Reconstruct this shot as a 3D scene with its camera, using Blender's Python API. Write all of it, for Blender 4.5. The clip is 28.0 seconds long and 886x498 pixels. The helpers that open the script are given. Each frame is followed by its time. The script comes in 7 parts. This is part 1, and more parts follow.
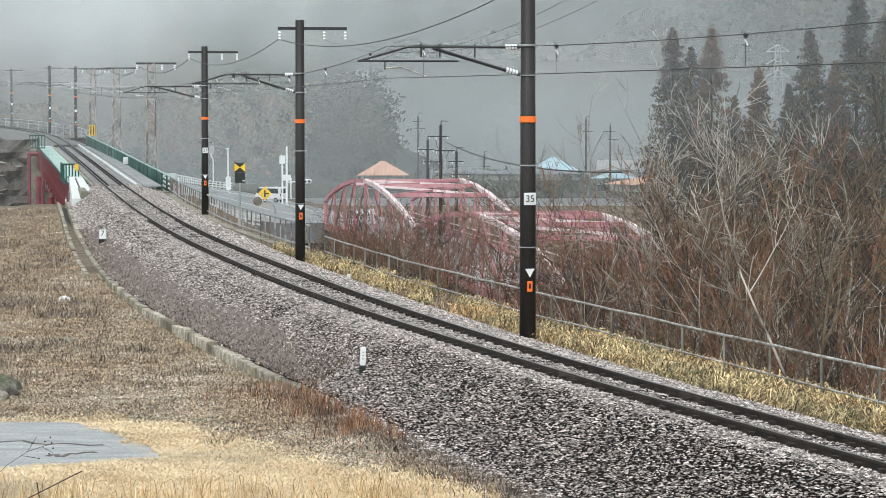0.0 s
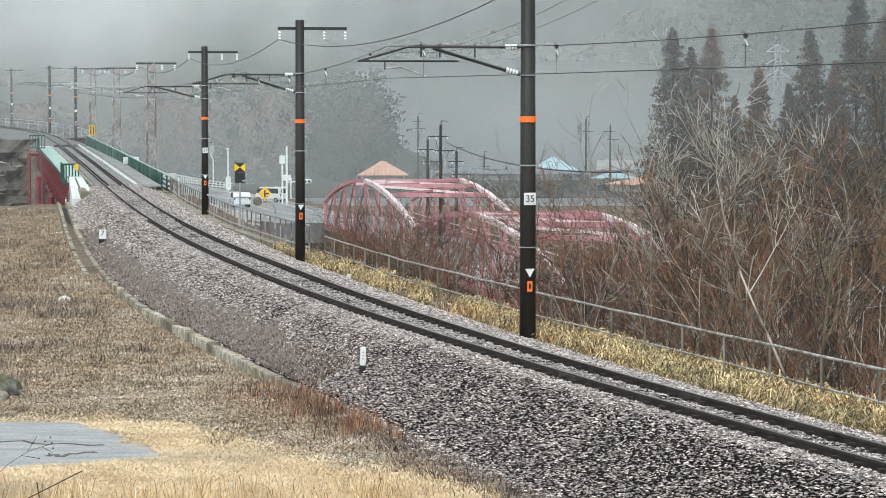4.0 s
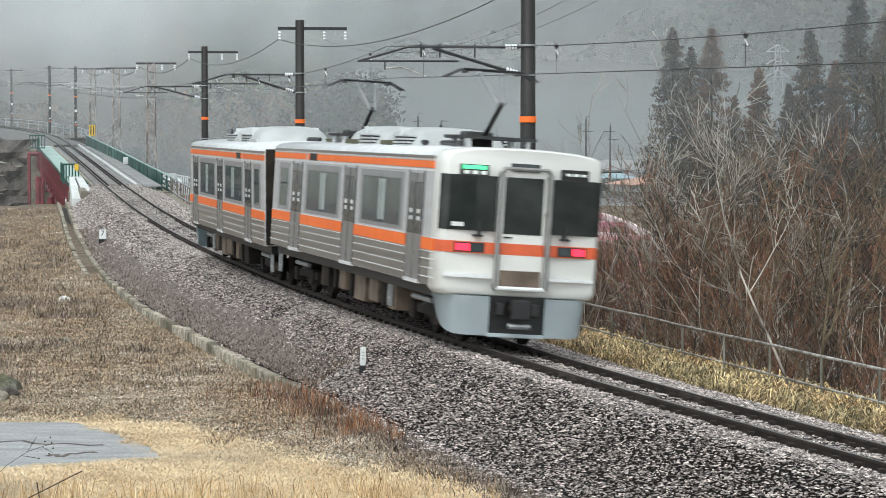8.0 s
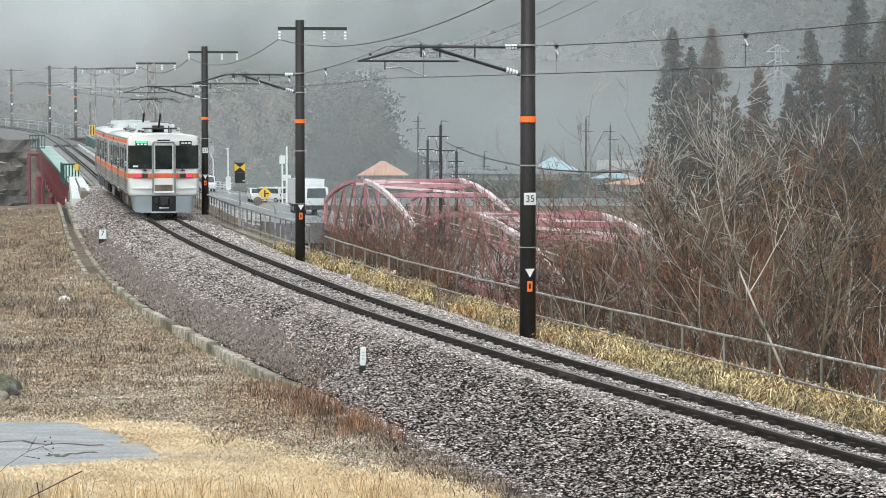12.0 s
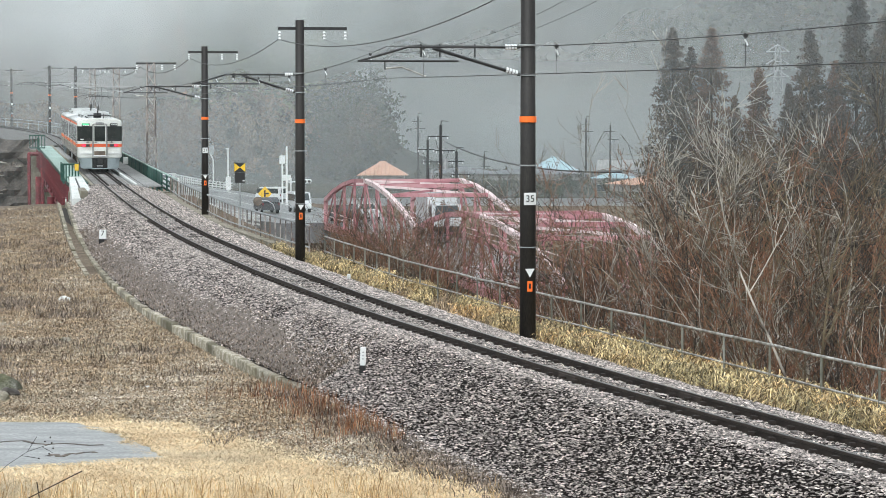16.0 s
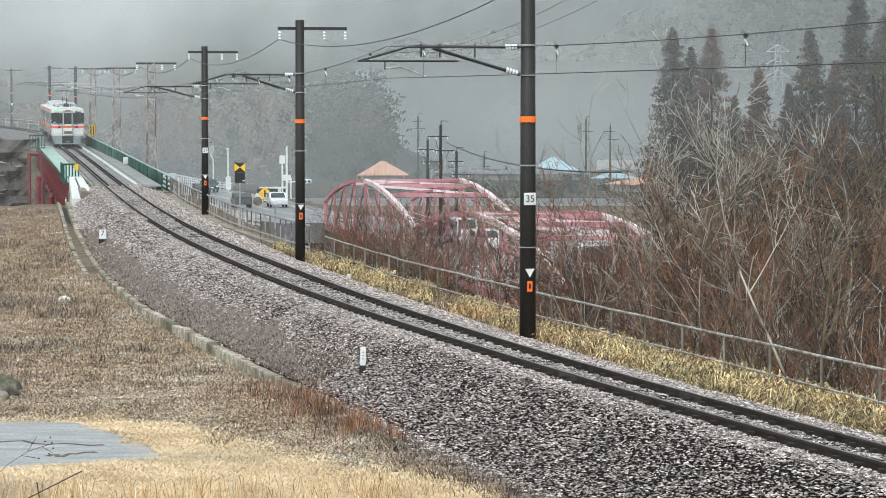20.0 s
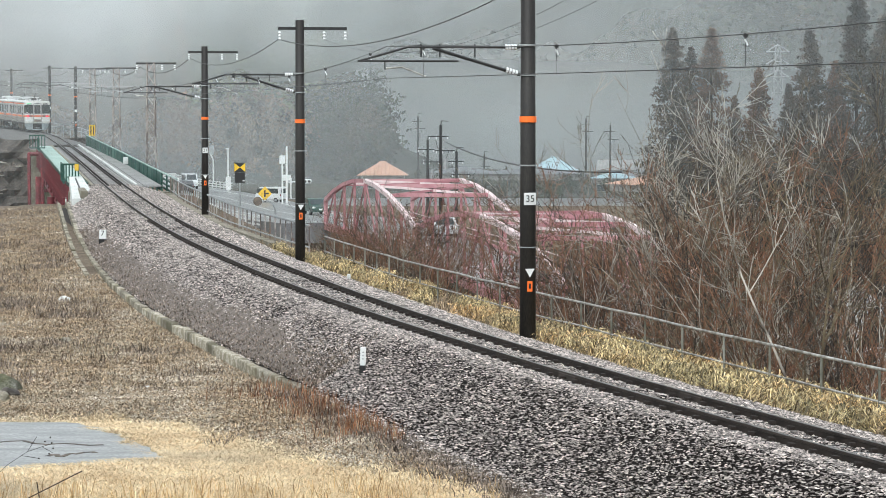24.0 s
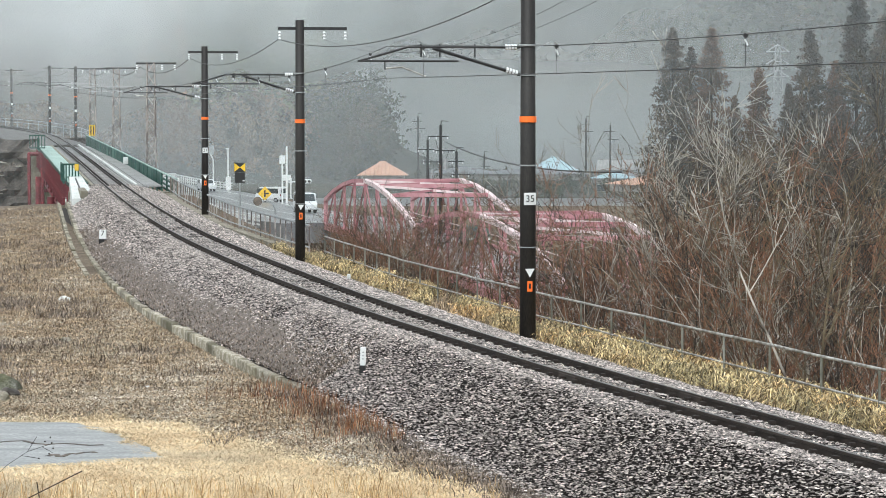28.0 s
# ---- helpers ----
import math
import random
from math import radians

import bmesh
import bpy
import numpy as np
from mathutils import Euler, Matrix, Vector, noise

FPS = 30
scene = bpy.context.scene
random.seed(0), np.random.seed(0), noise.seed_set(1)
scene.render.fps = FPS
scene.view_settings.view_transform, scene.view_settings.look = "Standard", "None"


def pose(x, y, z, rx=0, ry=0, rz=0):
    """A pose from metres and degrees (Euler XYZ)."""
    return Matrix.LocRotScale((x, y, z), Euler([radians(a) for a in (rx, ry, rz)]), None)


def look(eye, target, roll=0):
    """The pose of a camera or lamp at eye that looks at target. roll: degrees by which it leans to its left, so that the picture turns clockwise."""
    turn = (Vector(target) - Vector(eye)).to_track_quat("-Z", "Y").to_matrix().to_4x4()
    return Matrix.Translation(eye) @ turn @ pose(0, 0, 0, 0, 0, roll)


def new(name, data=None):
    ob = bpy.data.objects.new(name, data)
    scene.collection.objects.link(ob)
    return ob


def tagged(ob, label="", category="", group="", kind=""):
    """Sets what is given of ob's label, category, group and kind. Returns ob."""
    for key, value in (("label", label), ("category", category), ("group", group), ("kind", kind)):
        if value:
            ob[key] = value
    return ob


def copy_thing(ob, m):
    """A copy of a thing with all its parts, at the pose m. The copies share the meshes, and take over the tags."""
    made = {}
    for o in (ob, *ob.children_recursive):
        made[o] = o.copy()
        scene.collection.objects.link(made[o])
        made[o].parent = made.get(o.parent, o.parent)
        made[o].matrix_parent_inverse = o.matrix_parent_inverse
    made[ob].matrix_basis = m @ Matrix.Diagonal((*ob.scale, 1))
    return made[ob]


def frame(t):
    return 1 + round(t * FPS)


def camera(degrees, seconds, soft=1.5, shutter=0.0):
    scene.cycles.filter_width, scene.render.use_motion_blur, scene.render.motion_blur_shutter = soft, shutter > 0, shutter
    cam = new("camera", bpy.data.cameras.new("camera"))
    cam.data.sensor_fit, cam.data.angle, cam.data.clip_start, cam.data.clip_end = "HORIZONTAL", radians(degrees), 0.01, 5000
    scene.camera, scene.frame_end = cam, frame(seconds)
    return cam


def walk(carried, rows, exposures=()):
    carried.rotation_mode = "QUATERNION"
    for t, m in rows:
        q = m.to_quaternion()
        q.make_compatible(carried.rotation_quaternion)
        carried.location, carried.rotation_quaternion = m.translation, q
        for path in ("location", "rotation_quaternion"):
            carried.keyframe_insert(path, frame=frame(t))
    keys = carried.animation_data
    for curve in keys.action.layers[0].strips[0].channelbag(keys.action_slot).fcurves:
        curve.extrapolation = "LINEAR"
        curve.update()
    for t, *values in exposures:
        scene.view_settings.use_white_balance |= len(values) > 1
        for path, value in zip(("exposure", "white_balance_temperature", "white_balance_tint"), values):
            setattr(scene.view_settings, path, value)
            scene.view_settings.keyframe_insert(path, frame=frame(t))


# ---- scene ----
# Camera: fixed, long lens, 4.08 m above the rails
EYE_Z = 4.08
TILT = math.degrees(math.atan(231 / 4950))
cam = camera(2 * math.degrees(math.atan(784 / 4950)), 28.0, soft=0.35, shutter=0.5)
cam_pose = pose(0, 0, EYE_Z, 90 - TILT, 0, 0)
walk(cam, [(0.0, cam_pose), (28.0, cam_pose)], [(0.0, 0.97, 6350, 5), (4.5, 0.97, 6350, 5), (6.0, 0.85, 6350, 5), (8.5, 0.86, 6350, 5), (11.0, 0.93, 6350, 5), (14.0, 0.95, 6350, 5), (28.0, 0.98, 6350, 5)])

# World: overcast sky and a wide soft sun
SUN_EL, SUN_AZ = radians(58), radians(200)
world = bpy.data.worlds.new("overcast")
scene.world = world
world.use_nodes = True
wn, wl = world.node_tree.nodes, world.node_tree.links
wn.clear()
sky = wn.new("ShaderNodeTexSky")
sky.sky_type, sky.sun_disc = "NISHITA", False
sky.sun_elevation, sky.sun_rotation = SUN_EL, SUN_AZ
sky.air_density, sky.dust_density, sky.ozone_density = 1.0, 1.0, 2.0
cloud = wn.new("ShaderNodeHueSaturation")
cloud.inputs["Saturation"].default_value = 0.22
bg = wn.new("ShaderNodeBackground")
bg.inputs["Strength"].default_value = 0.14
wo = wn.new("ShaderNodeOutputWorld")
wl.new(sky.outputs[0], cloud.inputs["Color"])
wl.new(cloud.outputs[0], bg.inputs["Color"])
wl.new(bg.outputs[0], wo.inputs["Surface"])
sun_data = bpy.data.lights.new("sun", "SUN")
sun_data.energy, sun_data.angle, sun_data.color = 0.88, radians(35), (1.0, 0.985, 0.965)
sun = new("sun", sun_data)
sun.matrix_world = look((math.sin(SUN_AZ) * 100, math.cos(SUN_AZ) * 100, 100 * math.tan(SUN_EL)), (0, 0, 0))


# ---- materials ----
def mat(name, c1, c2=None, scale=8.0, rough=0.7, bump=0.0, metal=0.0, fine=None, c3=None, vary=0.0,
        island=0.0, skew=1.0, stretch=(1, 1, 1), bscale=None, spec=0.5, contrast=(0.35, 0.65), bdist=0.02):
    """A procedural material: two colours mixed by noise, a third in stains, a fine grain and a relief."""
    m = bpy.data.materials.new(name)
    m.use_nodes = True
    n, l = m.node_tree.nodes, m.node_tree.links
    b = n["Principled BSDF"]
    b.inputs["Roughness"].default_value, b.inputs["Metallic"].default_value = rough, metal
    b.inputs["Specular IOR Level"].default_value = spec
    tc = n.new("ShaderNodeTexCoord")
    mp = n.new("ShaderNodeMapping")
    mp.inputs["Scale"].default_value = stretch
    l.new(tc.outputs["Object"], mp.inputs[0])

    def noise_tex(s, detail=5.0):
        t = n.new("ShaderNodeTexNoise")
        t.inputs["Scale"].default_value, t.inputs["Detail"].default_value = s, detail
        l.new(mp.outputs[0], t.inputs["Vector"])
        return t

    def ramp(src, lo, hi):
        r = n.new("ShaderNodeMapRange")
        r.inputs["From Min"].default_value, r.inputs["From Max"].default_value = lo, hi
        l.new(src, r.inputs["Value"])
        return r.outputs[0]

    def mix(f, a, bb, mode="MIX"):
        x = n.new("ShaderNodeMix")
        x.data_type, x.blend_type = "RGBA", mode
        for sock, v in ((x.inputs[0], f), (x.inputs[6], a), (x.inputs[7], bb)):
            if hasattr(v, "is_linked"):
                l.new(v, sock)
            elif isinstance(v, (int, float)):
                sock.default_value = v
            else:
                sock.default_value = (*v, 1)
        return x.outputs[2]

    c2 = c2 or tuple(min(1, v * 0.8) for v in c1)
    col = mix(ramp(noise_tex(scale).outputs[0], *contrast), c1, c2)
    if c3:
        col = mix(ramp(noise_tex(scale * 0.23, 3).outputs[0], 0.5, 0.68), col, c3)
    if fine:
        g = noise_tex(fine, 2)
        col = mix(ramp(g.outputs[0], 0.3, 0.7), col, tuple(v * 0.72 for v in c2))
    if vary or island:
        if vary:
            o = n.new("ShaderNodeObjectInfo").outputs["Random"]
        else:
            o = n.new("ShaderNodeNewGeometry").outputs["Random Per Island"]
        v = n.new("ShaderNodeMapRange")
        v.inputs["To Min"].default_value, v.inputs["To Max"].default_value = 1 - (vary or island), 1 + (vary or island)
        if skew != 1.0:
            pw = n.new("ShaderNodeMath")
            pw.operation = "POWER"
            pw.inputs[1].default_value = skew
            l.new(o, pw.inputs[0])
            o = pw.outputs[0]
            v.inputs["To Min"].default_value, v.inputs["To Max"].default_value = 1 - (vary or island), 1 + (vary or island) * 1.6
        l.new(o, v.inputs["Value"])
        hs = n.new("ShaderNodeHueSaturation")
        l.new(v.outputs[0], hs.inputs["Value"])
        l.new(col, hs.inputs["Color"])
        col = hs.outputs[0]
    l.new(col, b.inputs["Base Color"])
    if bump:
        bt = noise_tex(bscale or scale * 4, 6)
        bp = n.new("ShaderNodeBump")
        bp.inputs["Strength"].default_value, bp.inputs["Distance"].default_value = bump, bdist
        l.new(bt.outputs[0], bp.inputs["Height"])
        l.new(bp.outputs[0], b.inputs["Normal"])
    return m


def glow(name, c, strength):
    m = bpy.data.materials.new(name)
    m.use_nodes = True
    b = m.node_tree.nodes["Principled BSDF"]
    b.inputs["Base Color"].default_value = (*[v * 0.6 for v in c], 1)
    b.inputs["Emission Color"].default_value = (*c, 1)
    b.inputs["Emission Strength"].default_value = strength
    return m


def mist_sheet_material(name, alpha, low, high, thin=0.0, patch=0.25, scale=0.012, least=0.35):
    """Painted mist haze: part clear, rest scatters daylight; opacity changes from low to high."""
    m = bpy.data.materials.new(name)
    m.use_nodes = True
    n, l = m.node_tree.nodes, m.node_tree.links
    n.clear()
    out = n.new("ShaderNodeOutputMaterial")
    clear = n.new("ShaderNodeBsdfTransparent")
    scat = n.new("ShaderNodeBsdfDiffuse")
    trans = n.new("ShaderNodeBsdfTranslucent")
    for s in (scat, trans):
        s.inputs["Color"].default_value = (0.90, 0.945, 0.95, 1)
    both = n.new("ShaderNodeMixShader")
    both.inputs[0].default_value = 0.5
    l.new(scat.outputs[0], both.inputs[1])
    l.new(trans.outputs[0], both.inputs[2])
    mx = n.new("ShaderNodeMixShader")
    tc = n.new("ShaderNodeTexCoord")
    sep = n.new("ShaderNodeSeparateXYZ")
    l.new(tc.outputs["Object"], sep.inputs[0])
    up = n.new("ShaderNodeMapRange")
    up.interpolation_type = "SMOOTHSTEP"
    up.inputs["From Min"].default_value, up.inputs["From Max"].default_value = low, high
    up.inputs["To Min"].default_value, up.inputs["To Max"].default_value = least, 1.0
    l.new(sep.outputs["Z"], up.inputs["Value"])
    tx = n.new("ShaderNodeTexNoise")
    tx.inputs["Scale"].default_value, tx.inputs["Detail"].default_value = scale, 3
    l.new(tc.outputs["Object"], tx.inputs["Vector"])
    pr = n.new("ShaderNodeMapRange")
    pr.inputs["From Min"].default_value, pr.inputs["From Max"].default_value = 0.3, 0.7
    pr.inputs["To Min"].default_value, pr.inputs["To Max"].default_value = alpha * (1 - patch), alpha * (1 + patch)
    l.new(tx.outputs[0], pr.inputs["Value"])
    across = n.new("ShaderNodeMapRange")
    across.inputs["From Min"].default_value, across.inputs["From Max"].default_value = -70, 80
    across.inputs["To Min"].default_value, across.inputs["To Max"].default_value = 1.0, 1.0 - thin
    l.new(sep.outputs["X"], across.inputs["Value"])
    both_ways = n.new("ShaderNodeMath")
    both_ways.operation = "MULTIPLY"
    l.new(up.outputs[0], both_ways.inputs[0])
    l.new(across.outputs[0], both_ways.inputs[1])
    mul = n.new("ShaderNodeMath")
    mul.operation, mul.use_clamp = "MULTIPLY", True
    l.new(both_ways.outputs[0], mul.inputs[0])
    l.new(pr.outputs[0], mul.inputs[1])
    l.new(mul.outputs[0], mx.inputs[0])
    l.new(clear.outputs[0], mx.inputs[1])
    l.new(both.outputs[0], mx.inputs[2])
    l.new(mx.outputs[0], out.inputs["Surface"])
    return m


def glass(name, c=(0.05, 0.065, 0.07)):
    m = mat(name, c, tuple(v * 0.7 for v in c), 1.2, 0.06, spec=0.7)
    return m


M = {}
M["ground"] = mat("dead_grass_ground", (0.32, 0.25, 0.17), (0.13, 0.098, 0.07), 2.6, 0.95, 0.9, fine=26, c3=(0.12, 0.085, 0.055), bscale=18, bdist=0.06)
M["forest_floor"] = mat("dark_forest_floor", (0.060, 0.062, 0.045), (0.034, 0.038, 0.030), 0.05, 0.95, c3=(0.09, 0.07, 0.05))
M["straw"] = mat("straw_grass", (0.88, 0.74, 0.50), (0.68, 0.53, 0.33), 3, 0.9, 0.8, fine=60, c3=(0.70, 0.58, 0.36), stretch=(0.4, 1, 1), bscale=40, bdist=0.04)
M["blade_tan"] = mat("dry_blades", (0.50, 0.38, 0.25), (0.20, 0.14, 0.09), 2.5, 0.9, island=0.6)
M["blade_straw"] = mat("straw_blades", (0.88, 0.73, 0.49), (0.68, 0.52, 0.32), 0.9, 0.9, island=0.3, c3=(0.52, 0.43, 0.30))
M["blade_gold"] = mat("golden_stalks", (0.66, 0.46, 0.23), (0.38, 0.24, 0.11), 2.5, 0.9, island=0.5)
M["blade_rust"] = mat("rusty_stalks", (0.34, 0.145, 0.065), (0.11, 0.055, 0.035), 2.5, 0.9, island=0.75)
M["debris"] = mat("grey_brown_debris", (0.32, 0.26, 0.21), (0.11, 0.085, 0.068), 2.5, 0.95, island=0.6)
M["sasa"] = mat("bamboo_grass", (0.60, 0.48, 0.26), (0.18, 0.15, 0.075), 1.6, 0.6, island=0.8, skew=1.2, c3=(0.46, 0.30, 0.14))
M["litter"] = mat("pale_litter", (0.72, 0.64, 0.52), (0.34, 0.28, 0.21), 0.8, 0.9, island=0.5, c3=(0.40, 0.34, 0.24))
# Near-black floor colour stands in for the shade inside the narrow gutter.
M["gutter_shade"] = mat("dark_gutter_shade", (0.050, 0.043, 0.034), (0.026, 0.022, 0.018), 3, 0.9, 0.6, fine=20)
M["soil"] = mat("brown_soil_grit", (0.30, 0.25, 0.215), (0.12, 0.098, 0.084), 5, 0.95, 0.8, fine=40, bscale=20)
# Lightened to paint the mist over the masts; brown patches are weathering.
M["mast"] = mat("weathered_haze_steel", (0.42, 0.38, 0.35), (0.12, 0.10, 0.09), 1.3, 0.6, c3=(0.20, 0.13, 0.09), contrast=(0.44, 0.56))
M["weathered_post"] = mat("weathered_post_steel", (0.24, 0.24, 0.20), (0.10, 0.10, 0.075), 3, 0.7, c3=(0.30, 0.30, 0.27))
M["frame"] = mat("window_frame_grey", (0.42, 0.42, 0.43), (0.36, 0.36, 0.37), 2, 0.36, metal=0.5)
M["roof_unit"] = mat("roof_unit_grey", (0.50, 0.52, 0.51), (0.40, 0.42, 0.41), 2, 0.45, c3=(0.42, 0.43, 0.42))
# Near-black colour paints the shade in the gaps between the stones.
M["ballast"] = mat("ballast_bed_gap_shade", (0.026, 0.022, 0.020), (0.012, 0.010, 0.009), 16, 0.95, 1.0, fine=40, bscale=22, bdist=0.05, spec=0.08)
M["stone"] = mat("ballast_stone", (0.49, 0.435, 0.40), (0.24, 0.207, 0.19), 6, 0.6, island=0.8, skew=1.6, spec=0.22)
M["ballast_far"] = mat("far_ballast", (0.30, 0.29, 0.28), (0.12, 0.115, 0.11), 4, 0.7, 1.0, fine=14, bscale=10, bdist=0.06)
M["deck_concrete"] = mat("grey_deck_concrete", (0.42, 0.42, 0.41), (0.28, 0.28, 0.27), 1.4, 0.7, 0.4, fine=12, c3=(0.20, 0.20, 0.19))
M["rail"] = mat("rail_steel", (0.055, 0.042, 0.034), (0.028, 0.022, 0.019), 3, 0.6, 0.2, metal=0.2, spec=0.3)
M["railtop"] = mat("worn_rail_head", (0.20, 0.19, 0.18), (0.12, 0.11, 0.11), 4, 0.35, metal=0.8)
M["sleeper"] = mat("weathered_concrete_sleeper", (0.42, 0.41, 0.40), (0.24, 0.23, 0.22), 5, 0.7, 0.4, fine=40, vary=0.3)
M["concrete"] = mat("old_concrete", (0.40, 0.365, 0.30), (0.19, 0.17, 0.125), 3.2, 0.9, 0.8, fine=30, c3=(0.085, 0.085, 0.05), vary=0.3)
M["slab"] = mat("wet_concrete_slab", (0.56, 0.57, 0.56), (0.26, 0.265, 0.265), 2.2, 0.5, 0.6, fine=30, c3=(0.36, 0.365, 0.36), stretch=(0.45, 1.3, 1), contrast=(0.38, 0.72))
M["white_concrete"] = mat("pale_concrete", (0.72, 0.74, 0.72), (0.60, 0.62, 0.60), 1.6, 0.8, 0.3, c3=(0.50, 0.52, 0.49))
M["pole"] = mat("stained_concrete_pole", (0.030, 0.026, 0.020), (0.012, 0.010, 0.009), 5, 0.6, 0.3, fine=60, stretch=(1, 1, 0.15), c3=(0.055, 0.046, 0.034))
M["steel"] = mat("galvanised_steel", (0.42, 0.43, 0.43), (0.30, 0.31, 0.31), 9, 0.5, metal=0.6)
M["pipe"] = mat("pale_pipe", (0.50, 0.49, 0.46), (0.17, 0.155, 0.13), 6, 0.55, metal=0.2)
M["dark_steel"] = mat("dark_steel", (0.05, 0.05, 0.05), (0.03, 0.03, 0.03), 8, 0.5, metal=0.5)
M["wire"] = mat("wire", (0.055, 0.055, 0.055), (0.04, 0.04, 0.04), 8, 0.5, metal=0.4)
M["ins"] = mat("white_porcelain", (0.82, 0.83, 0.83), (0.7, 0.71, 0.71), 8, 0.25)
M["orange"] = mat("orange_paint", (0.98, 0.19, 0.02), (0.90, 0.165, 0.02), 3, 0.4)
M["white"] = mat("white_paint", (0.80, 0.81, 0.80), (0.70, 0.71, 0.69), 3, 0.45)
M["black"] = mat("black_paint", (0.018, 0.018, 0.018), (0.010, 0.010, 0.010), 4, 0.5)
M["yellow"] = mat("yellow_paint", (0.85, 0.55, 0.03), (0.72, 0.44, 0.03), 4, 0.45)
M["red_girder"] = mat("red_girder_paint", (0.33, 0.04, 0.05), (0.17, 0.026, 0.035), 0.9, 0.6, 0.2, fine=5, c3=(0.10, 0.04, 0.04))
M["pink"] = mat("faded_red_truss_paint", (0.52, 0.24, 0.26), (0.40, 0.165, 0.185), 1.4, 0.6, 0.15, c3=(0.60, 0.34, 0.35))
M["pink_pale"] = mat("pale_truss_paint", (0.80, 0.68, 0.67), (0.70, 0.53, 0.53), 1.4, 0.6)
M["green"] = mat("green_bridge_paint", (0.012, 0.075, 0.055), (0.007, 0.05, 0.036), 1.4, 0.6, 0.15, c3=(0.08, 0.20, 0.16))
M["green_pale"] = mat("faded_green_plate", (0.42, 0.54, 0.49), (0.26, 0.40, 0.35), 1.2, 0.5)
M["asphalt"] = mat("wet_asphalt", (0.27, 0.275, 0.28), (0.20, 0.205, 0.21), 0.7, 0.28, 0.15, fine=30, c3=(0.11, 0.115, 0.12), spec=0.8)
M["silver"] = mat("brushed_stainless", (0.66, 0.66, 0.665), (0.58, 0.58, 0.585), 0.9, 0.34, metal=0.3, stretch=(1, 0.1, 6))
M["rib_steel"] = mat("corrugated_stainless", (0.36, 0.335, 0.30), (0.27, 0.25, 0.225), 0.9, 0.38, metal=0.6, stretch=(1, 0.1, 6))
M["door"] = mat("stainless_door", (0.34, 0.335, 0.33), (0.28, 0.275, 0.27), 0.9, 0.34, metal=0.5)
M["cab"] = mat("cab_white_gloss", (0.74, 0.74, 0.70), (0.68, 0.68, 0.645), 0.6, 0.22, c3=(0.63, 0.63, 0.59))
M["skirt"] = mat("grey_skirt_paint", (0.47, 0.53, 0.55), (0.40, 0.46, 0.48), 1.0, 0.45)
M["roof"] = mat("grey_roof", (0.66, 0.68, 0.68), (0.56, 0.58, 0.58), 1.2, 0.45)
M["under"] = mat("grimy_underframe", (0.020, 0.017, 0.015), (0.010, 0.009, 0.008), 3, 0.8, 0.3, c3=(0.05, 0.038, 0.028), spec=0.2)
M["box_brown"] = mat("dusty_equipment_box", (0.20, 0.15, 0.11), (0.09, 0.068, 0.05), 2, 0.7, 0.2)
M["glass"] = glass("dark_window")
M["glass_side"] = mat("tinted_side_window", (0.045, 0.066, 0.062), (0.10, 0.135, 0.128), 1.6, 0.05, spec=0.25, stretch=(1, 1.5, 0.12))
M["glass_cab"] = mat("cab_windscreen", (0.012, 0.016, 0.015), (0.03, 0.036, 0.034), 1.6, 0.05, spec=0.35)
M["seat_blue"] = mat("dim_blue_seats", (0.035, 0.060, 0.085), (0.020, 0.036, 0.052), 2.4, 0.08, spec=0.4, stretch=(1, 1.2, 0.2))
M["window_pale"] = mat("drawn_blind", (0.42, 0.47, 0.45), (0.30, 0.34, 0.33), 2, 0.5)
M["rail_grey"] = mat("grey_gangway_steel", (0.30, 0.30, 0.29), (0.24, 0.24, 0.23), 4, 0.4, metal=0.4)
M["moss"] = mat("mossy_boulder", (0.17, 0.165, 0.10), (0.07, 0.075, 0.04), 4, 0.95, 0.9, fine=30, c3=(0.26, 0.25, 0.22))
M["kerb"] = mat("mossy_kerb_concrete", (0.66, 0.61, 0.52), (0.24, 0.21, 0.14), 4.0, 0.9, 0.9, fine=24, c3=(0.13, 0.12, 0.06), vary=0.35, contrast=(0.40, 0.6))
M["rubber"] = mat("black_rubber", (0.02, 0.02, 0.02), (0.012, 0.012, 0.012), 6, 0.7)
M["orange_front"] = mat("red_orange_cab_stripe", (0.72, 0.13, 0.045), (0.62, 0.11, 0.04), 3, 0.35)
M["thicket"] = mat("dark_valley_thicket", (0.062, 0.055, 0.042), (0.032, 0.031, 0.026), 0.3, 0.95, island=0.25, c3=(0.085, 0.060, 0.042))
M["tail"] = glow("tail_light_red", (1.0, 0.025, 0.06), 1.2)
M["sign_green"] = glow("green_led", (0.10, 0.75, 0.30), 0.8)
M["sign_white"] = glow("white_led", (0.8, 0.85, 0.8), 0.25)
M["bark"] = mat("bare_bark", (0.16, 0.125, 0.076), (0.058, 0.044, 0.029), 3, 0.9, c3=(0.22, 0.175, 0.11))
# Pale patches paint bright highlights on stems; driftwood logs are pale themselves.
M["bark_pale"] = mat("highlight_and_driftwood_bark", (0.40, 0.365, 0.31), (0.07, 0.055, 0.04), 1.4, 0.7, contrast=(0.42, 0.60))
M["bark_dark"] = mat("dark_wet_bark", (0.058, 0.044, 0.034), (0.028, 0.022, 0.018), 3, 0.9)
M["bark_red"] = mat("red_brown_twigs", (0.25, 0.125, 0.070), (0.095, 0.050, 0.032), 3, 0.9)
M["cedar"] = mat("cedar_needles", (0.085, 0.060, 0.042), (0.036, 0.034, 0.026), 0.35, 0.9, island=0.5, c3=(0.14, 0.080, 0.052))
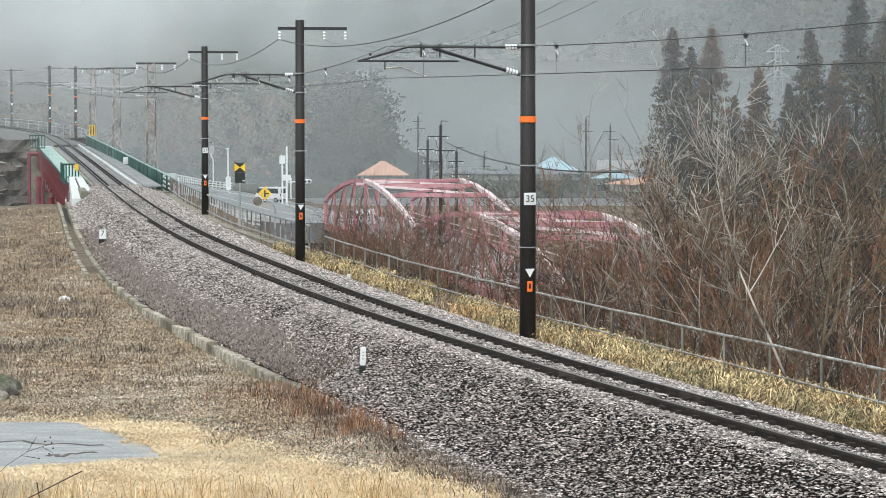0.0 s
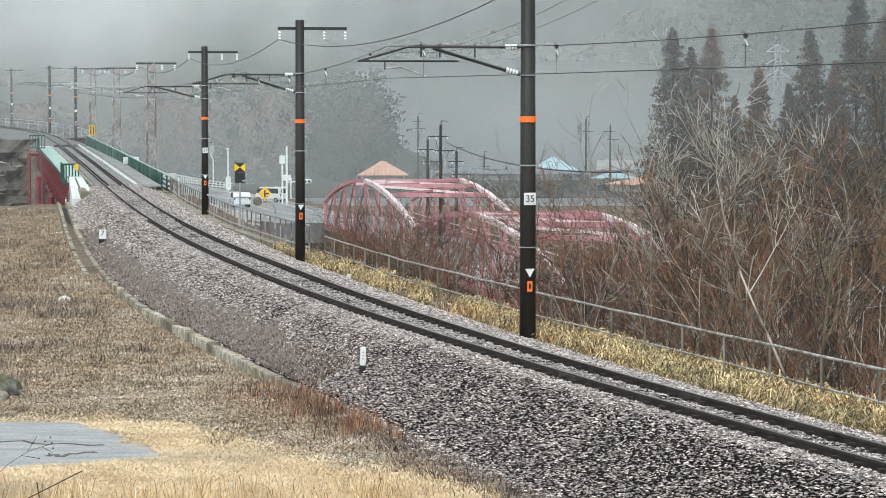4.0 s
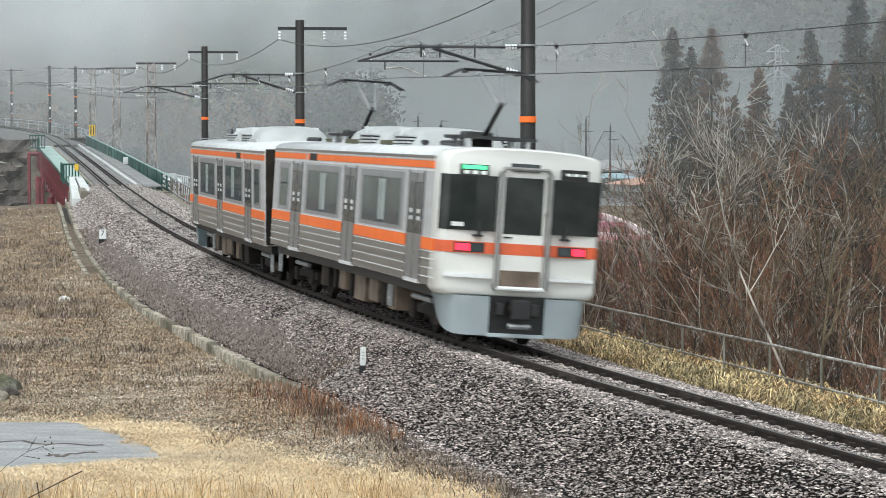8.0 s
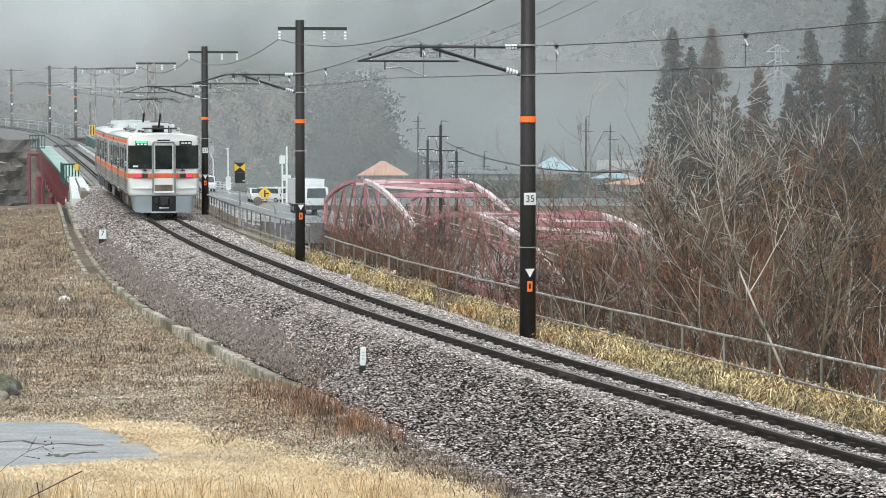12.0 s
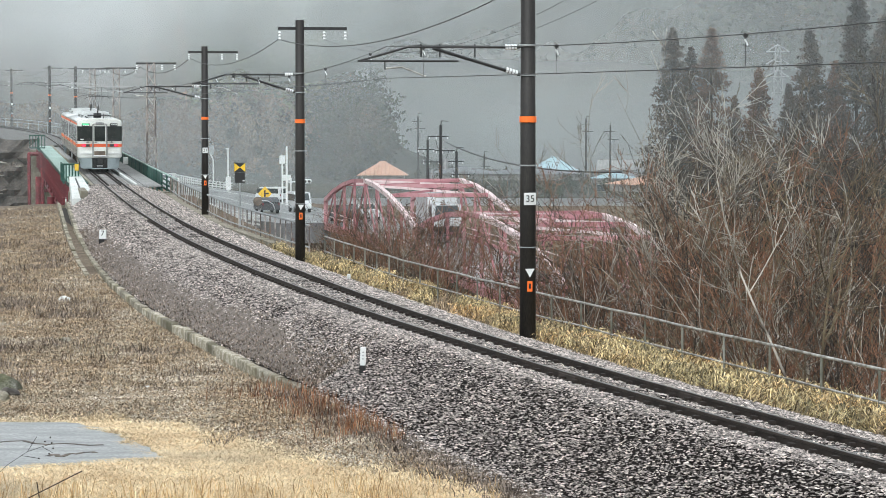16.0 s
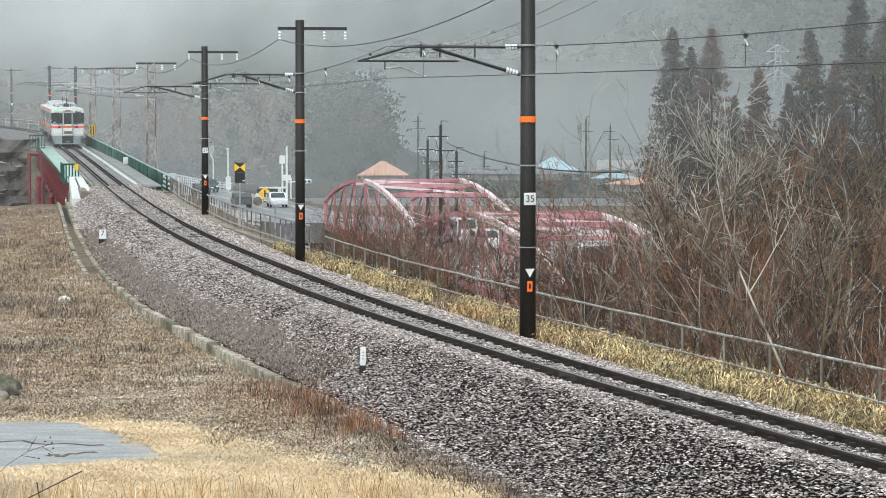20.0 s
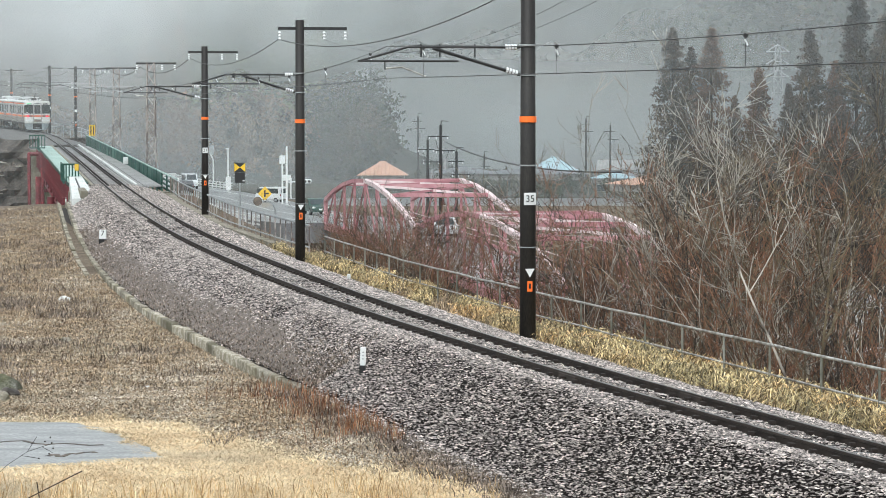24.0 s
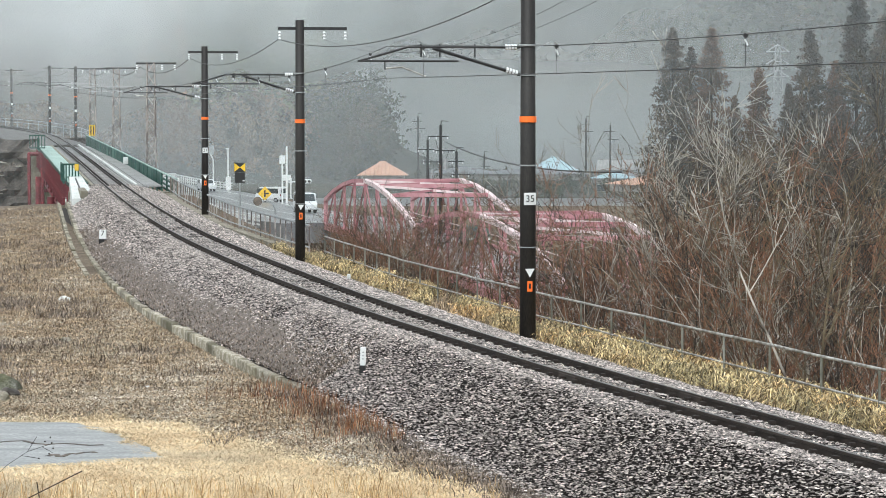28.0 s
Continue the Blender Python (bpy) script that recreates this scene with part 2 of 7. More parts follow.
M["cedar_brown"] = mat("browned_cedar_needles", (0.15, 0.085, 0.055), (0.06, 0.042, 0.030), 0.35, 0.9, island=0.5, c3=(0.09, 0.07, 0.045))
M["woods"] = mat("far_woods", (0.085, 0.10, 0.062), (0.022, 0.032, 0.024), 0.22, 0.95, island=0.3, c3=(0.10, 0.082, 0.06), contrast=(0.40, 0.60))
M["woods_brown"] = mat("bare_brown_woods", (0.34, 0.24, 0.16), (0.05, 0.042, 0.03), 0.30, 0.95, island=0.35, c3=(0.26, 0.15, 0.085), contrast=(0.40, 0.60))
M["bamboo"] = mat("bamboo_grove", (0.28, 0.30, 0.13), (0.035, 0.05, 0.03), 0.26, 0.9, island=0.35, c3=(0.20, 0.16, 0.08), contrast=(0.40, 0.60))
M["rock"] = mat("dark_bank_rock", (0.15, 0.128, 0.11), (0.055, 0.048, 0.042), 1.2, 0.9, 0.9, fine=6, c3=(0.24, 0.20, 0.16))
M["river"] = mat("river_water", (0.10, 0.13, 0.13), (0.08, 0.10, 0.10), 0.1, 0.08, 0.1, bscale=2)
M["tile_roof"] = mat("orange_roof_tiles", (0.60, 0.37, 0.27), (0.50, 0.29, 0.20), 2, 0.6)
M["blue_roof"] = mat("pale_blue_roof", (0.40, 0.55, 0.60), (0.33, 0.48, 0.53), 1, 0.5)
M["grey_roof"] = mat("grey_tiled_roof", (0.20, 0.21, 0.22), (0.14, 0.15, 0.16), 1, 0.6)
M["plaster"] = mat("house_plaster", (0.40, 0.39, 0.37), (0.32, 0.31, 0.29), 1, 0.8)
M["car_white"] = mat("white_car_paint", (0.72, 0.74, 0.75), (0.68, 0.70, 0.71), 1, 0.2)
M["car_dark"] = mat("dark_car_paint", (0.10, 0.105, 0.11), (0.085, 0.09, 0.095), 1, 0.2)
M["car_green"] = mat("dark_green_car_paint", (0.05, 0.11, 0.09), (0.04, 0.09, 0.075), 1, 0.25)


# ---- mesh helpers ----
def mesh(name, verts, faces, material, parent=None, label="", smooth=False):
    me = bpy.data.meshes.new(name)
    me.from_pydata([tuple(v) for v in verts], [], faces)
    mats = material if isinstance(material, (list, tuple)) else [material]
    for m in mats:
        me.materials.append(m)
    if smooth:
        me.polygons.foreach_set("use_smooth", [True] * len(me.polygons))
    ob = new(name, me)
    if parent:
        ob.parent = parent
    if label:
        ob["label"] = label
    return ob


def cloud_mesh(name, v, corners, material):
    """Many loose triangles or quads from one array of vertices."""
    n = len(v) // corners
    me = bpy.data.meshes.new(name)
    me.vertices.add(len(v))
    me.vertices.foreach_set("co", np.ascontiguousarray(v, dtype=np.float32).ravel())
    me.loops.add(n * corners)
    me.loops.foreach_set("vertex_index", np.arange(n * corners, dtype=np.int32))
    me.polygons.add(n)
    me.polygons.foreach_set("loop_start", np.arange(0, n * corners, corners, dtype=np.int32))
    me.polygons.foreach_set("loop_total", np.full(n, corners, dtype=np.int32))
    me.update()
    me.validate()
    me.materials.append(material)
    return new(name, me)


def part(name, bm, material, parent=None, label="", smooth=False):
    me = bpy.data.meshes.new(name)
    bm.normal_update()
    bm.to_mesh(me)
    bm.free()
    me.materials.append(material)
    if smooth:
        me.polygons.foreach_set("use_smooth", [True] * len(me.polygons))
    ob = new(name, me)
    if parent:
        ob.parent = parent
    if label:
        ob["label"] = label
    return ob


def empty(name, m=None):
    ob = new(name)
    ob.empty_display_size = 0.2
    if m is not None:
        ob.matrix_world = m
    return ob


def box(bm, x0, x1, y0, y1, z0, z1, bev=0.0, m=None):
    r = bmesh.ops.create_cube(bm, size=1)
    vs = r["verts"]
    for v in vs:
        v.co = Vector(((x0 + x1) / 2 + v.co.x * (x1 - x0), (y0 + y1) / 2 + v.co.y * (y1 - y0), (z0 + z1) / 2 + v.co.z * (z1 - z0)))
    if bev:
        es = list({e for v in vs for e in v.link_edges})
        out = bmesh.ops.bevel(bm, geom=es, offset=bev, segments=2, affect="EDGES", profile=0.6)
        vs = list({v for f in out["faces"] for v in f.verts} | {v for v in vs if v.is_valid})
    if m is not None:
        for v in vs:
            v.co = m @ v.co
    return bm


def boxed(*a, **k):
    return box(bmesh.new(), *a, **k)


def rod(bm, p, q, r0, r1=None, seg=8, cap=True):
    """A tapered round bar from p to q."""
    p, q = Vector(p), Vector(q)
    r1 = r0 if r1 is None else r1
    d = q - p
    rot = d.to_track_quat("Z", "Y").to_matrix()
    a, b = [], []
    for i in range(seg):
        t = 2 * math.pi * i / seg
        u = rot @ Vector((math.cos(t), math.sin(t), 0))
        a.append(bm.verts.new(p + u * r0))
        b.append(bm.verts.new(q + u * r1))
    for i in range(seg):
        j = (i + 1) % seg
        bm.faces.new((a[i], a[j], b[j], b[i]))
    if cap:
        bm.faces.new(a[::-1])
        bm.faces.new(b)
    return bm


def rods(pairs, r, seg=8):
    bm = bmesh.new()
    for p, q in pairs:
        rod(bm, p, q, r, seg=seg)
    return bm


def sweep(name, pts, prof, material, parent=None, label="", closed=True, smooth=False):
    """Sweep a profile (side, up) along pts; the side lies level, square to the way."""
    pts = [Vector(p) for p in pts]
    k, verts, faces = len(prof), [], []
    for i, p in enumerate(pts):
        t = pts[min(i + 1, len(pts) - 1)] - pts[max(i - 1, 0)]
        side = Vector((t.y, -t.x, 0)).normalized()
        for a, b in prof:
            verts.append(p + side * a + Vector((0, 0, b)))
    for i in range(len(pts) - 1):
        for j in range(k if closed else k - 1):
            j2 = (j + 1) % k
            faces.append((i * k + j, (i + 1) * k + j, (i + 1) * k + j2, i * k + j2))
    if closed:
        faces.append(tuple(range(k)))
        faces.append(tuple(range(len(verts) - 1, len(verts) - 1 - k, -1)))
    return mesh(name, verts, faces, material, parent, label, smooth)


def circle(r, seg=6):
    return [(r * math.cos(2 * math.pi * i / seg), r * math.sin(2 * math.pi * i / seg)) for i in range(seg)]


def cable(name, pts, r, material, parent=None, label=""):
    return sweep(name, pts, circle(r, 5), material, parent, label, smooth=True)


def sag(p, q, drop, n=14):
    p, q = Vector(p), Vector(q)
    return [p.lerp(q, i / n) - Vector((0, 0, drop * 4 * (i / n) * (1 - i / n))) for i in range(n + 1)]


def lettering(name, text, size, m, material, parent, extrude=0.004):
    cu = bpy.data.curves.new(name, "FONT")
    cu.body, cu.size, cu.extrude, cu.align_x, cu.align_y = text, size, extrude, "CENTER", "CENTER"
    tmp = bpy.data.objects.new(name, cu)
    scene.collection.objects.link(tmp)
    bpy.context.view_layer.update()
    me = bpy.data.meshes.new_from_object(tmp.evaluated_get(bpy.context.evaluated_depsgraph_get()))
    bpy.data.objects.remove(tmp)
    me.materials.clear()
    me.materials.append(material)
    ob = new(name, me)
    ob.parent = parent
    ob.matrix_local = m
    return ob


# ---- the railway's line ----
CY = np.array([-150, -30, 10, 22, 35, 50, 65, 80, 100, 125, 150, 180, 210, 240, 270, 300, 325, 350, 380, 410, 450, 520.0])
CX = np.array([62, 24.9, 12.59, 8.90, 5.10, 1.10, -2.25, -5.18, -8.83, -13.01, -17.04, -21.89, -26.81, -31.78, -36.8, -42.19, -47.57, -54.3, -64.5, -77.5, -100, -145])
CZ = np.array([0, 0, 0, 0, 0, 0, -.04, -.074, -.096, -.043, .13, .475, .924, 1.365, 1.816, 2.28, 2.652, 3.012, 3.438, 3.85, 4.4, 5.3])


def curve_through(q, xs, ys):
    g = np.gradient(ys, xs)
    i = np.clip(np.searchsorted(xs, q) - 1, 0, len(xs) - 2)
    h = xs[i + 1] - xs[i]
    u = (q - xs[i]) / h
    return (2 * u**3 - 3 * u**2 + 1) * ys[i] + (u**3 - 2 * u**2 + u) * h * g[i] + (3 * u**2 - 2 * u**3) * ys[i + 1] + (u**3 - u**2) * h * g[i + 1]


LY = np.linspace(-150, 520, 6701)
LP = np.stack([curve_through(LY, CY, CX), LY, curve_through(LY, CY, CZ)], axis=1)
LS = np.concatenate([[0], np.cumsum(np.linalg.norm(np.diff(LP, axis=0), axis=1))])
LS -= np.interp(50, LY, LS)
LT = np.gradient(LP, axis=0)
LT /= np.linalg.norm(LT, axis=1)[:, None]


def y_to_s(y):
    return float(np.interp(y, LY, LS))


def on_line(s, d=0.0, z=0.0, canted=True):
    """A point s along the line, d to its right and z above the rails; the curve is banked."""
    p = [float(np.interp(s, LS, LP[:, i])) for i in range(3)]
    t = [float(np.interp(s, LS, LT[:, i])) for i in range(2)]
    h = math.hypot(*t)
    c = 0.10 * min(1, max(0, (76 - p[1]) / 26)) if canted else 0.0
    e = d if abs(d) < 1.3 else math.copysign(1.3 * max(0.0, (3.0 - abs(d)) / 1.7), d)
    return Vector((p[0] + t[1] / h * d, p[1] - t[0] / h * d, p[2] + z - e * c / 1.07))


def line_x(y):
    return np.interp(y, LY, LP[:, 0])


def line_z(y):
    return np.interp(y, LY, LP[:, 2])


def step(a, b, x):
    u = np.clip((x - a) / (b - a), 0, 1)
    return u * u * (3 - 2 * u)


# ---- ground ----
ROAD_Z = -4.7


def ground_height(x, y):
    """Height of the land: railway bank, stream under the rail bridge, river valley, road terrace and hills."""
    yc = np.clip(y, -150, 520)
    d = x - line_x(yc)
    zt = line_z(yc)
    left = -1.36 + 0.004 * np.clip(-d - 20, 0, 40)
    # the bank on which the camera stands
    left = left + np.clip((24 - y) * 0.2, 0, 4.2) * step(0, -6, d)
    left = left + 0.17 * step(-6.0, -3.3, d) * (1 - step(51, 55, y)) + (0.11 * step(92, 104, y) - 0.03 * step(57, 64, y) * (1 - step(92, 104, y))) * step(-6.5, -3.7, d) * step(52, 56, y)
    stream = step(168, 178, y) * (1 - step(292, 300, y))
    base = np.where(y < 150, 0.0, zt - line_z(150.0))
    left = left * (1 - stream) + stream * -7.5 + base * (1 - stream)
    mid = zt - 1.45
    mid = mid * (1 - stream) + stream * -7.5
    shoulder = zt - 0.62 - 0.1 * np.clip(d - 2.3, 0, 3)
    shoulder = shoulder * (1 - stream) + stream * -7.0
    terrace = step(205, 216, y - 50 * np.clip((x + 25) / 13, 0, 1))
    floor = -15 + terrace * (15 + ROAD_Z - 0.12)
    lane_x = np.interp(y, [236, 268, 309, 352, 440, 520], [-4.6, -14.8, -22.2, -32.0, -52.0, -68.0])
    floor = floor - 1.35 * step(6.5, 8.5, x - lane_x) * step(285, 300, y)
    fall = zt - 0.8 - 0.62 * np.clip(d - 4.8, 0, 60) - 1.2 * np.clip(d - 14, 0, 60)
    right = np.maximum(floor, fall)
    right = right * (1 - stream) + stream * np.minimum(floor, right)
    z = np.where(d < -3.0, left, np.where(d < 2.2, mid, np.where(d < 5.0, shoulder, right)))
    # hill spur behind the line and the far mountain side
    spur = np.clip(0.48 * (y - 450), 0, 31) * step(0, -44, x)
    z = z + spur * step(0.0, 8.0, np.abs(d))
    far = np.clip(0.6 * (y - 640 + 0.25 * x), 0, 900)
    return np.maximum(z, far + z * (far <= 0) - 6 * (far > 0))


def unevenness(x, y, d):
    """Gentle humps away from the track."""
    w = min(1.0, max(0.0, (-3.6 - d) / 1.5)) if d < 0 else min(1.0, max(0.0, (d - 5) / 1.5))
    return w * 0.10 * noise.noise(Vector((x * 0.35, y * 0.35, 0)))


ys = np.concatenate([np.arange(-150, 20, 10), np.arange(20, 120, 1.0), np.arange(120, 330, 2.0), np.arange(330, 520, 6.0), np.geomspace(520, 5000, 30)])
ds = np.concatenate([-np.geomspace(3000, 46, 24), np.arange(-44, -9, 1.6), np.arange(-9, 12, 0.7), np.arange(12, 46, 1.4), np.geomspace(47, 3000, 24)])
gv, gf = [], []
for y in ys:
    for d in ds:
        x = float(line_x(min(y, 520.0))) + d
        gv.append((x, float(y), float(ground_height(np.float64(x), np.float64(y))) + unevenness(x, float(y), d)))
nd = len(ds)
for i in range(len(ys) - 1):
    for j in range(nd - 1):
        gf.append((i * nd + j, i * nd + j + 1, (i + 1) * nd + j + 1, (i + 1) * nd + j))
ground = mesh("ground", gv, gf, [M["ground"], M["forest_floor"]], smooth=True)
for i, poly in enumerate(ground.data.polygons):
    poly.material_index = 1 if ys[i // (nd - 1)] > 460 or (ys[i // (nd - 1)] > 305 and ds[i % (nd - 1)] > 12) else 0
tagged(ground, "brown dead grass and leaf litter on uneven ground", "ground", kind="structure")


def ground_z(x, y):
    return float(ground_height(np.float64(x), np.float64(y))) + unevenness(x, y, x - float(line_x(min(y, 520.0))))


# river under the road bridge
river = mesh("water", [(-5, 60, -13.6), (260, 60, -13.6), (260, 262, -13.6), (-5, 262, -13.6)], [(0, 1, 2, 3)], M["river"])
tagged(river, "grey-green river in the valley under the road bridge", "river", kind="structure")

# wet concrete slab in the foreground grass
slab_v = [(-12, 49.4), (-6.7, 49.4), (-5.9, 48.6), (-5.3, 46.8), (-4.7, 45.2), (-4.45, 44.2), (-5.2, 43.6), (-6.6, 42.9), (-8.2, 42.3), (-12, 41.9)]
bm = bmesh.new()
ragged = []
for (xa, ya), (xb, yb) in zip(slab_v, slab_v[1:] + slab_v[:1]):
    for i in range(8):
        q = i / 8
        w = noise.noise(Vector((xa + (xb - xa) * q, ya + (yb - ya) * q, 2)) * 2.3) * (0.16 if xa > -12 or xb > -12 else 0)
        ragged.append((xa + (xb - xa) * q + w * 0.7, ya + (yb - ya) * q + w))
fv = [bm.verts.new((x, y, -1.30)) for x, y in ragged]
f = bm.faces.new(fv[::-1])
ex = bmesh.ops.extrude_face_region(bm, geom=[f])
for v in ex["geom"]:
    if isinstance(v, bmesh.types.BMVert):
        v.co.z -= 0.3
bmesh.ops.recalc_face_normals(bm, faces=bm.faces)
slab = part("slab", bm, M["slab"])
for x0, y0, x1, y1 in ((-8.4, 46.6, -5.6, 46.0), (-6.3, 44.4, -5.6, 44.7)):
    pts = [(x0 + (x1 - x0) * i / 12, y0 + (y1 - y0) * i / 12 + 0.45 * noise.noise(Vector((x0 + i * 0.45, y0, 3))), -1.298) for i in range(13)]
    sweep("crack", pts, [(-0.06, -0.01), (0.06, -0.01), (0.04, 0.006), (-0.04, 0.006)], M["rock"], slab, "dark dirt-filled crack")
tagged(slab, "wet grey concrete slab lying in dry grass", "concrete slab")

# ---- ballast, track ----
S_BRIDGE0, S_BRIDGE1 = y_to_s(166), y_to_s(262)


KERB_Y = [38, 46, 50.8, 54.4, 59.2, 66.2, 73.4, 80.4, 91, 104.5, 119, 138.7, 160, 170]
KERB_D = [-2.55, -2.6, -2.66, -2.73, -2.89, -3.02, -3.28, -3.44, -3.46, -3.38, -3.22, -2.97, -2.68, -2.6]


def kerb_d(y):
    return float(np.interp(y, KERB_Y, KERB_D))


PITCH = 25.0 / 37
DS = [-1.0, -0.86, -0.72, -0.56, -0.42, -0.28, -0.14, 0.0]
BED_R = [(-1.25, -0.16), (-0.98, -0.130), (-0.80, -0.128), (-0.6, -0.135), (0, -0.132), (0.6, -0.135), (0.80, -0.128), (0.98, -0.130), (1.25, -0.160), (1.7, -0.27), (2.3, -0.43), (2.95, -0.62)]


def bed_height(d, foot=-3.6):
    """Height of the ballast at d right of the track's middle; foot: where it meets the kerb."""
    if d < -1.25:
        return float(np.interp((d + 1.25) / (foot + 1.25), [0, 0.12, 0.3, 0.55, 0.8, 1, 1.2], [-0.16, -0.24, -0.42, -0.68, -0.93, -1.10, -1.24]))
    return float(np.interp(d, [p[0] for p in BED_R], [p[1] for p in BED_R]))


def bed(name, s0, s1, dstep, material):
    v, f = [], []
    n = int((s1 - s0) / dstep) + 1
    for i in range(n):
        s = s0 + (s1 - s0) * i / (n - 1)
        foot = kerb_d(float(np.interp(s, LS, LY))) + 0.02
        row = [-1.25 + (foot + 1.25) * -u for u in DS[:-1]] + [p[0] for p in BED_R]
        row = [foot - (0.25 if float(np.interp(s, LS, LY)) < 51 else 0.02)] + row
        k = len(row)
        for d in row:
            p = on_line(s, d, bed_height(d, foot))
            p.z += noise.noise(p * 1.3) * 0.035
            v.append(p)
    for i in range(n - 1):
        for j in range(k - 1):
            f.append((i * k + j, i * k + j + 1, (i + 1) * k + j + 1, (i + 1) * k + j))
    return tagged(mesh(name, v, f, material, smooth=True), "grey wet stone ballast bank under the rails, near bed black as gap shade", "ballast", kind="structure")


# The near bed is darkened as gap shade; the far bed keeps ballast grey.
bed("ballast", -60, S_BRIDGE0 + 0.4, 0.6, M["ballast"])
bed("ballast", S_BRIDGE1 - 0.4, y_to_s(515), 2.0, M["ballast_far"])

track = tagged(empty("railway_track"), "single railway track with dark rails on concrete sleepers", "railway track")
RAIL = [(-0.0635, -0.155), (0.0635, -0.155), (0.0635, -0.143), (0.012, -0.125), (0.010, -0.045), (0.0325, -0.035), (0.0325, -0.004), (0.026, 0.0), (-0.026, 0.0), (-0.0325, -0.004), (-0.0325, -0.035), (-0.010, -0.045), (-0.012, -0.125), (-0.0635, -0.143)]
RAILS = np.concatenate([np.arange(-190, -60, 6.0), np.arange(-60, 120, 1.0), np.arange(120, y_to_s(512), 3.0)])
for side in (-0.566, 0.566):
    r = sweep("rail", [on_line(s, side, 0) for s in RAILS], RAIL, [M["rail"], M["railtop"]], track)
    k = len(RAIL)
    for i, poly in enumerate(r.data.polygons):
        poly.material_index = 1 if i < (len(RAILS) - 1) * k and i % k == 7 else 0
# guard rails on the bridge
for side in (-0.36, 0.36):
    sweep("guard_rail", [on_line(s, side, -0.01) for s in np.arange(S_BRIDGE0 - 3, S_BRIDGE1 + 3, 3)], [(-0.03, -0.12), (0.03, -0.12), (0.03, 0), (-0.03, 0)], M["rail"], track)
bm = boxed(-1.0, 1.0, -0.085, 0.085, -0.36, -0.126, 0.02)
proto = part("sleeper", bm, M["sleeper"], track)


def line_pose(s, d=0.0, z=0.0):
    a, b = on_line(s - 0.5, d, z), on_line(s + 0.5, d, z)
    t = (b - a).normalized()
    l, r = on_line(s, d - 0.5, z), on_line(s, d + 0.5, z)
    x = (r - l).normalized()
    up = x.cross(t).normalized()
    m = Matrix((x, up.cross(x).normalized(), up)).transposed().to_4x4()
    m.translation = on_line(s, d, z)
    return m


s = -20.0 - PITCH * 6
n = 0
while s < 160:
    ob = proto if n == 0 else new("sleeper", proto.data)
    ob.parent = track
    ob.matrix_local = line_pose(s)
    s += PITCH
    n += 1
# rail clips
clip = part("rail_clip", boxed(-0.045, 0.045, -0.045, 0.045, -0.12, -0.062, 0.012), M["rail"], track)
first = True
for k in range(0, 130):
    for d in (-0.66, -0.46, 0.46, 0.66):
        ob = clip if first else new("rail_clip", clip.data)
        first = False
        ob.parent = track
        ob.matrix_local = line_pose(-20.0 + PITCH * k, d)
# joint plates on the rails
bm = boxed(-0.05, 0.05, -0.45, 0.45, -0.13, -0.03, 0.01)
box(bm, -0.13, 0.13, -0.14, 0.14, -0.19, -0.10)
jp = part("joint_plate", bm, M["rail"], track)
for i, (s, d) in enumerate([(y_to_s(44.3), -0.566), (y_to_s(41.8), 0.566), (y_to_s(67.5), -0.566), (y_to_s(69.5), 0.566), (y_to_s(93.5), -0.566), (y_to_s(93.8), 0.566), (y_to_s(117), -0.566), (y_to_s(117.5), 0.566), (y_to_s(141), -0.566), (y_to_s(141.5), 0.566)]):
    ob = jp if i == 0 else new("joint_plate", jp.data)
    ob.parent = track
    ob.matrix_local = line_pose(s, d)

# ballast stones lying on the bed
rng = np.random.default_rng(5)
kinds = []
for k in range(8):
    base = np.array([(1, 0, 0), (-1, 0, 0), (0, 1, 0), (0, -1, 0), (0, 0, 1), (0, 0, -1)], float)
    kinds.append(base * rng.uniform(0.55, 1.15, (6, 1)) * rng.uniform(0.6, 1.1, (1, 3)) + rng.uniform(-0.25, 0.25, (6, 3)))
OCT = [(0, 2, 4), (2, 1, 4), (1, 3, 4), (3, 0, 4)]


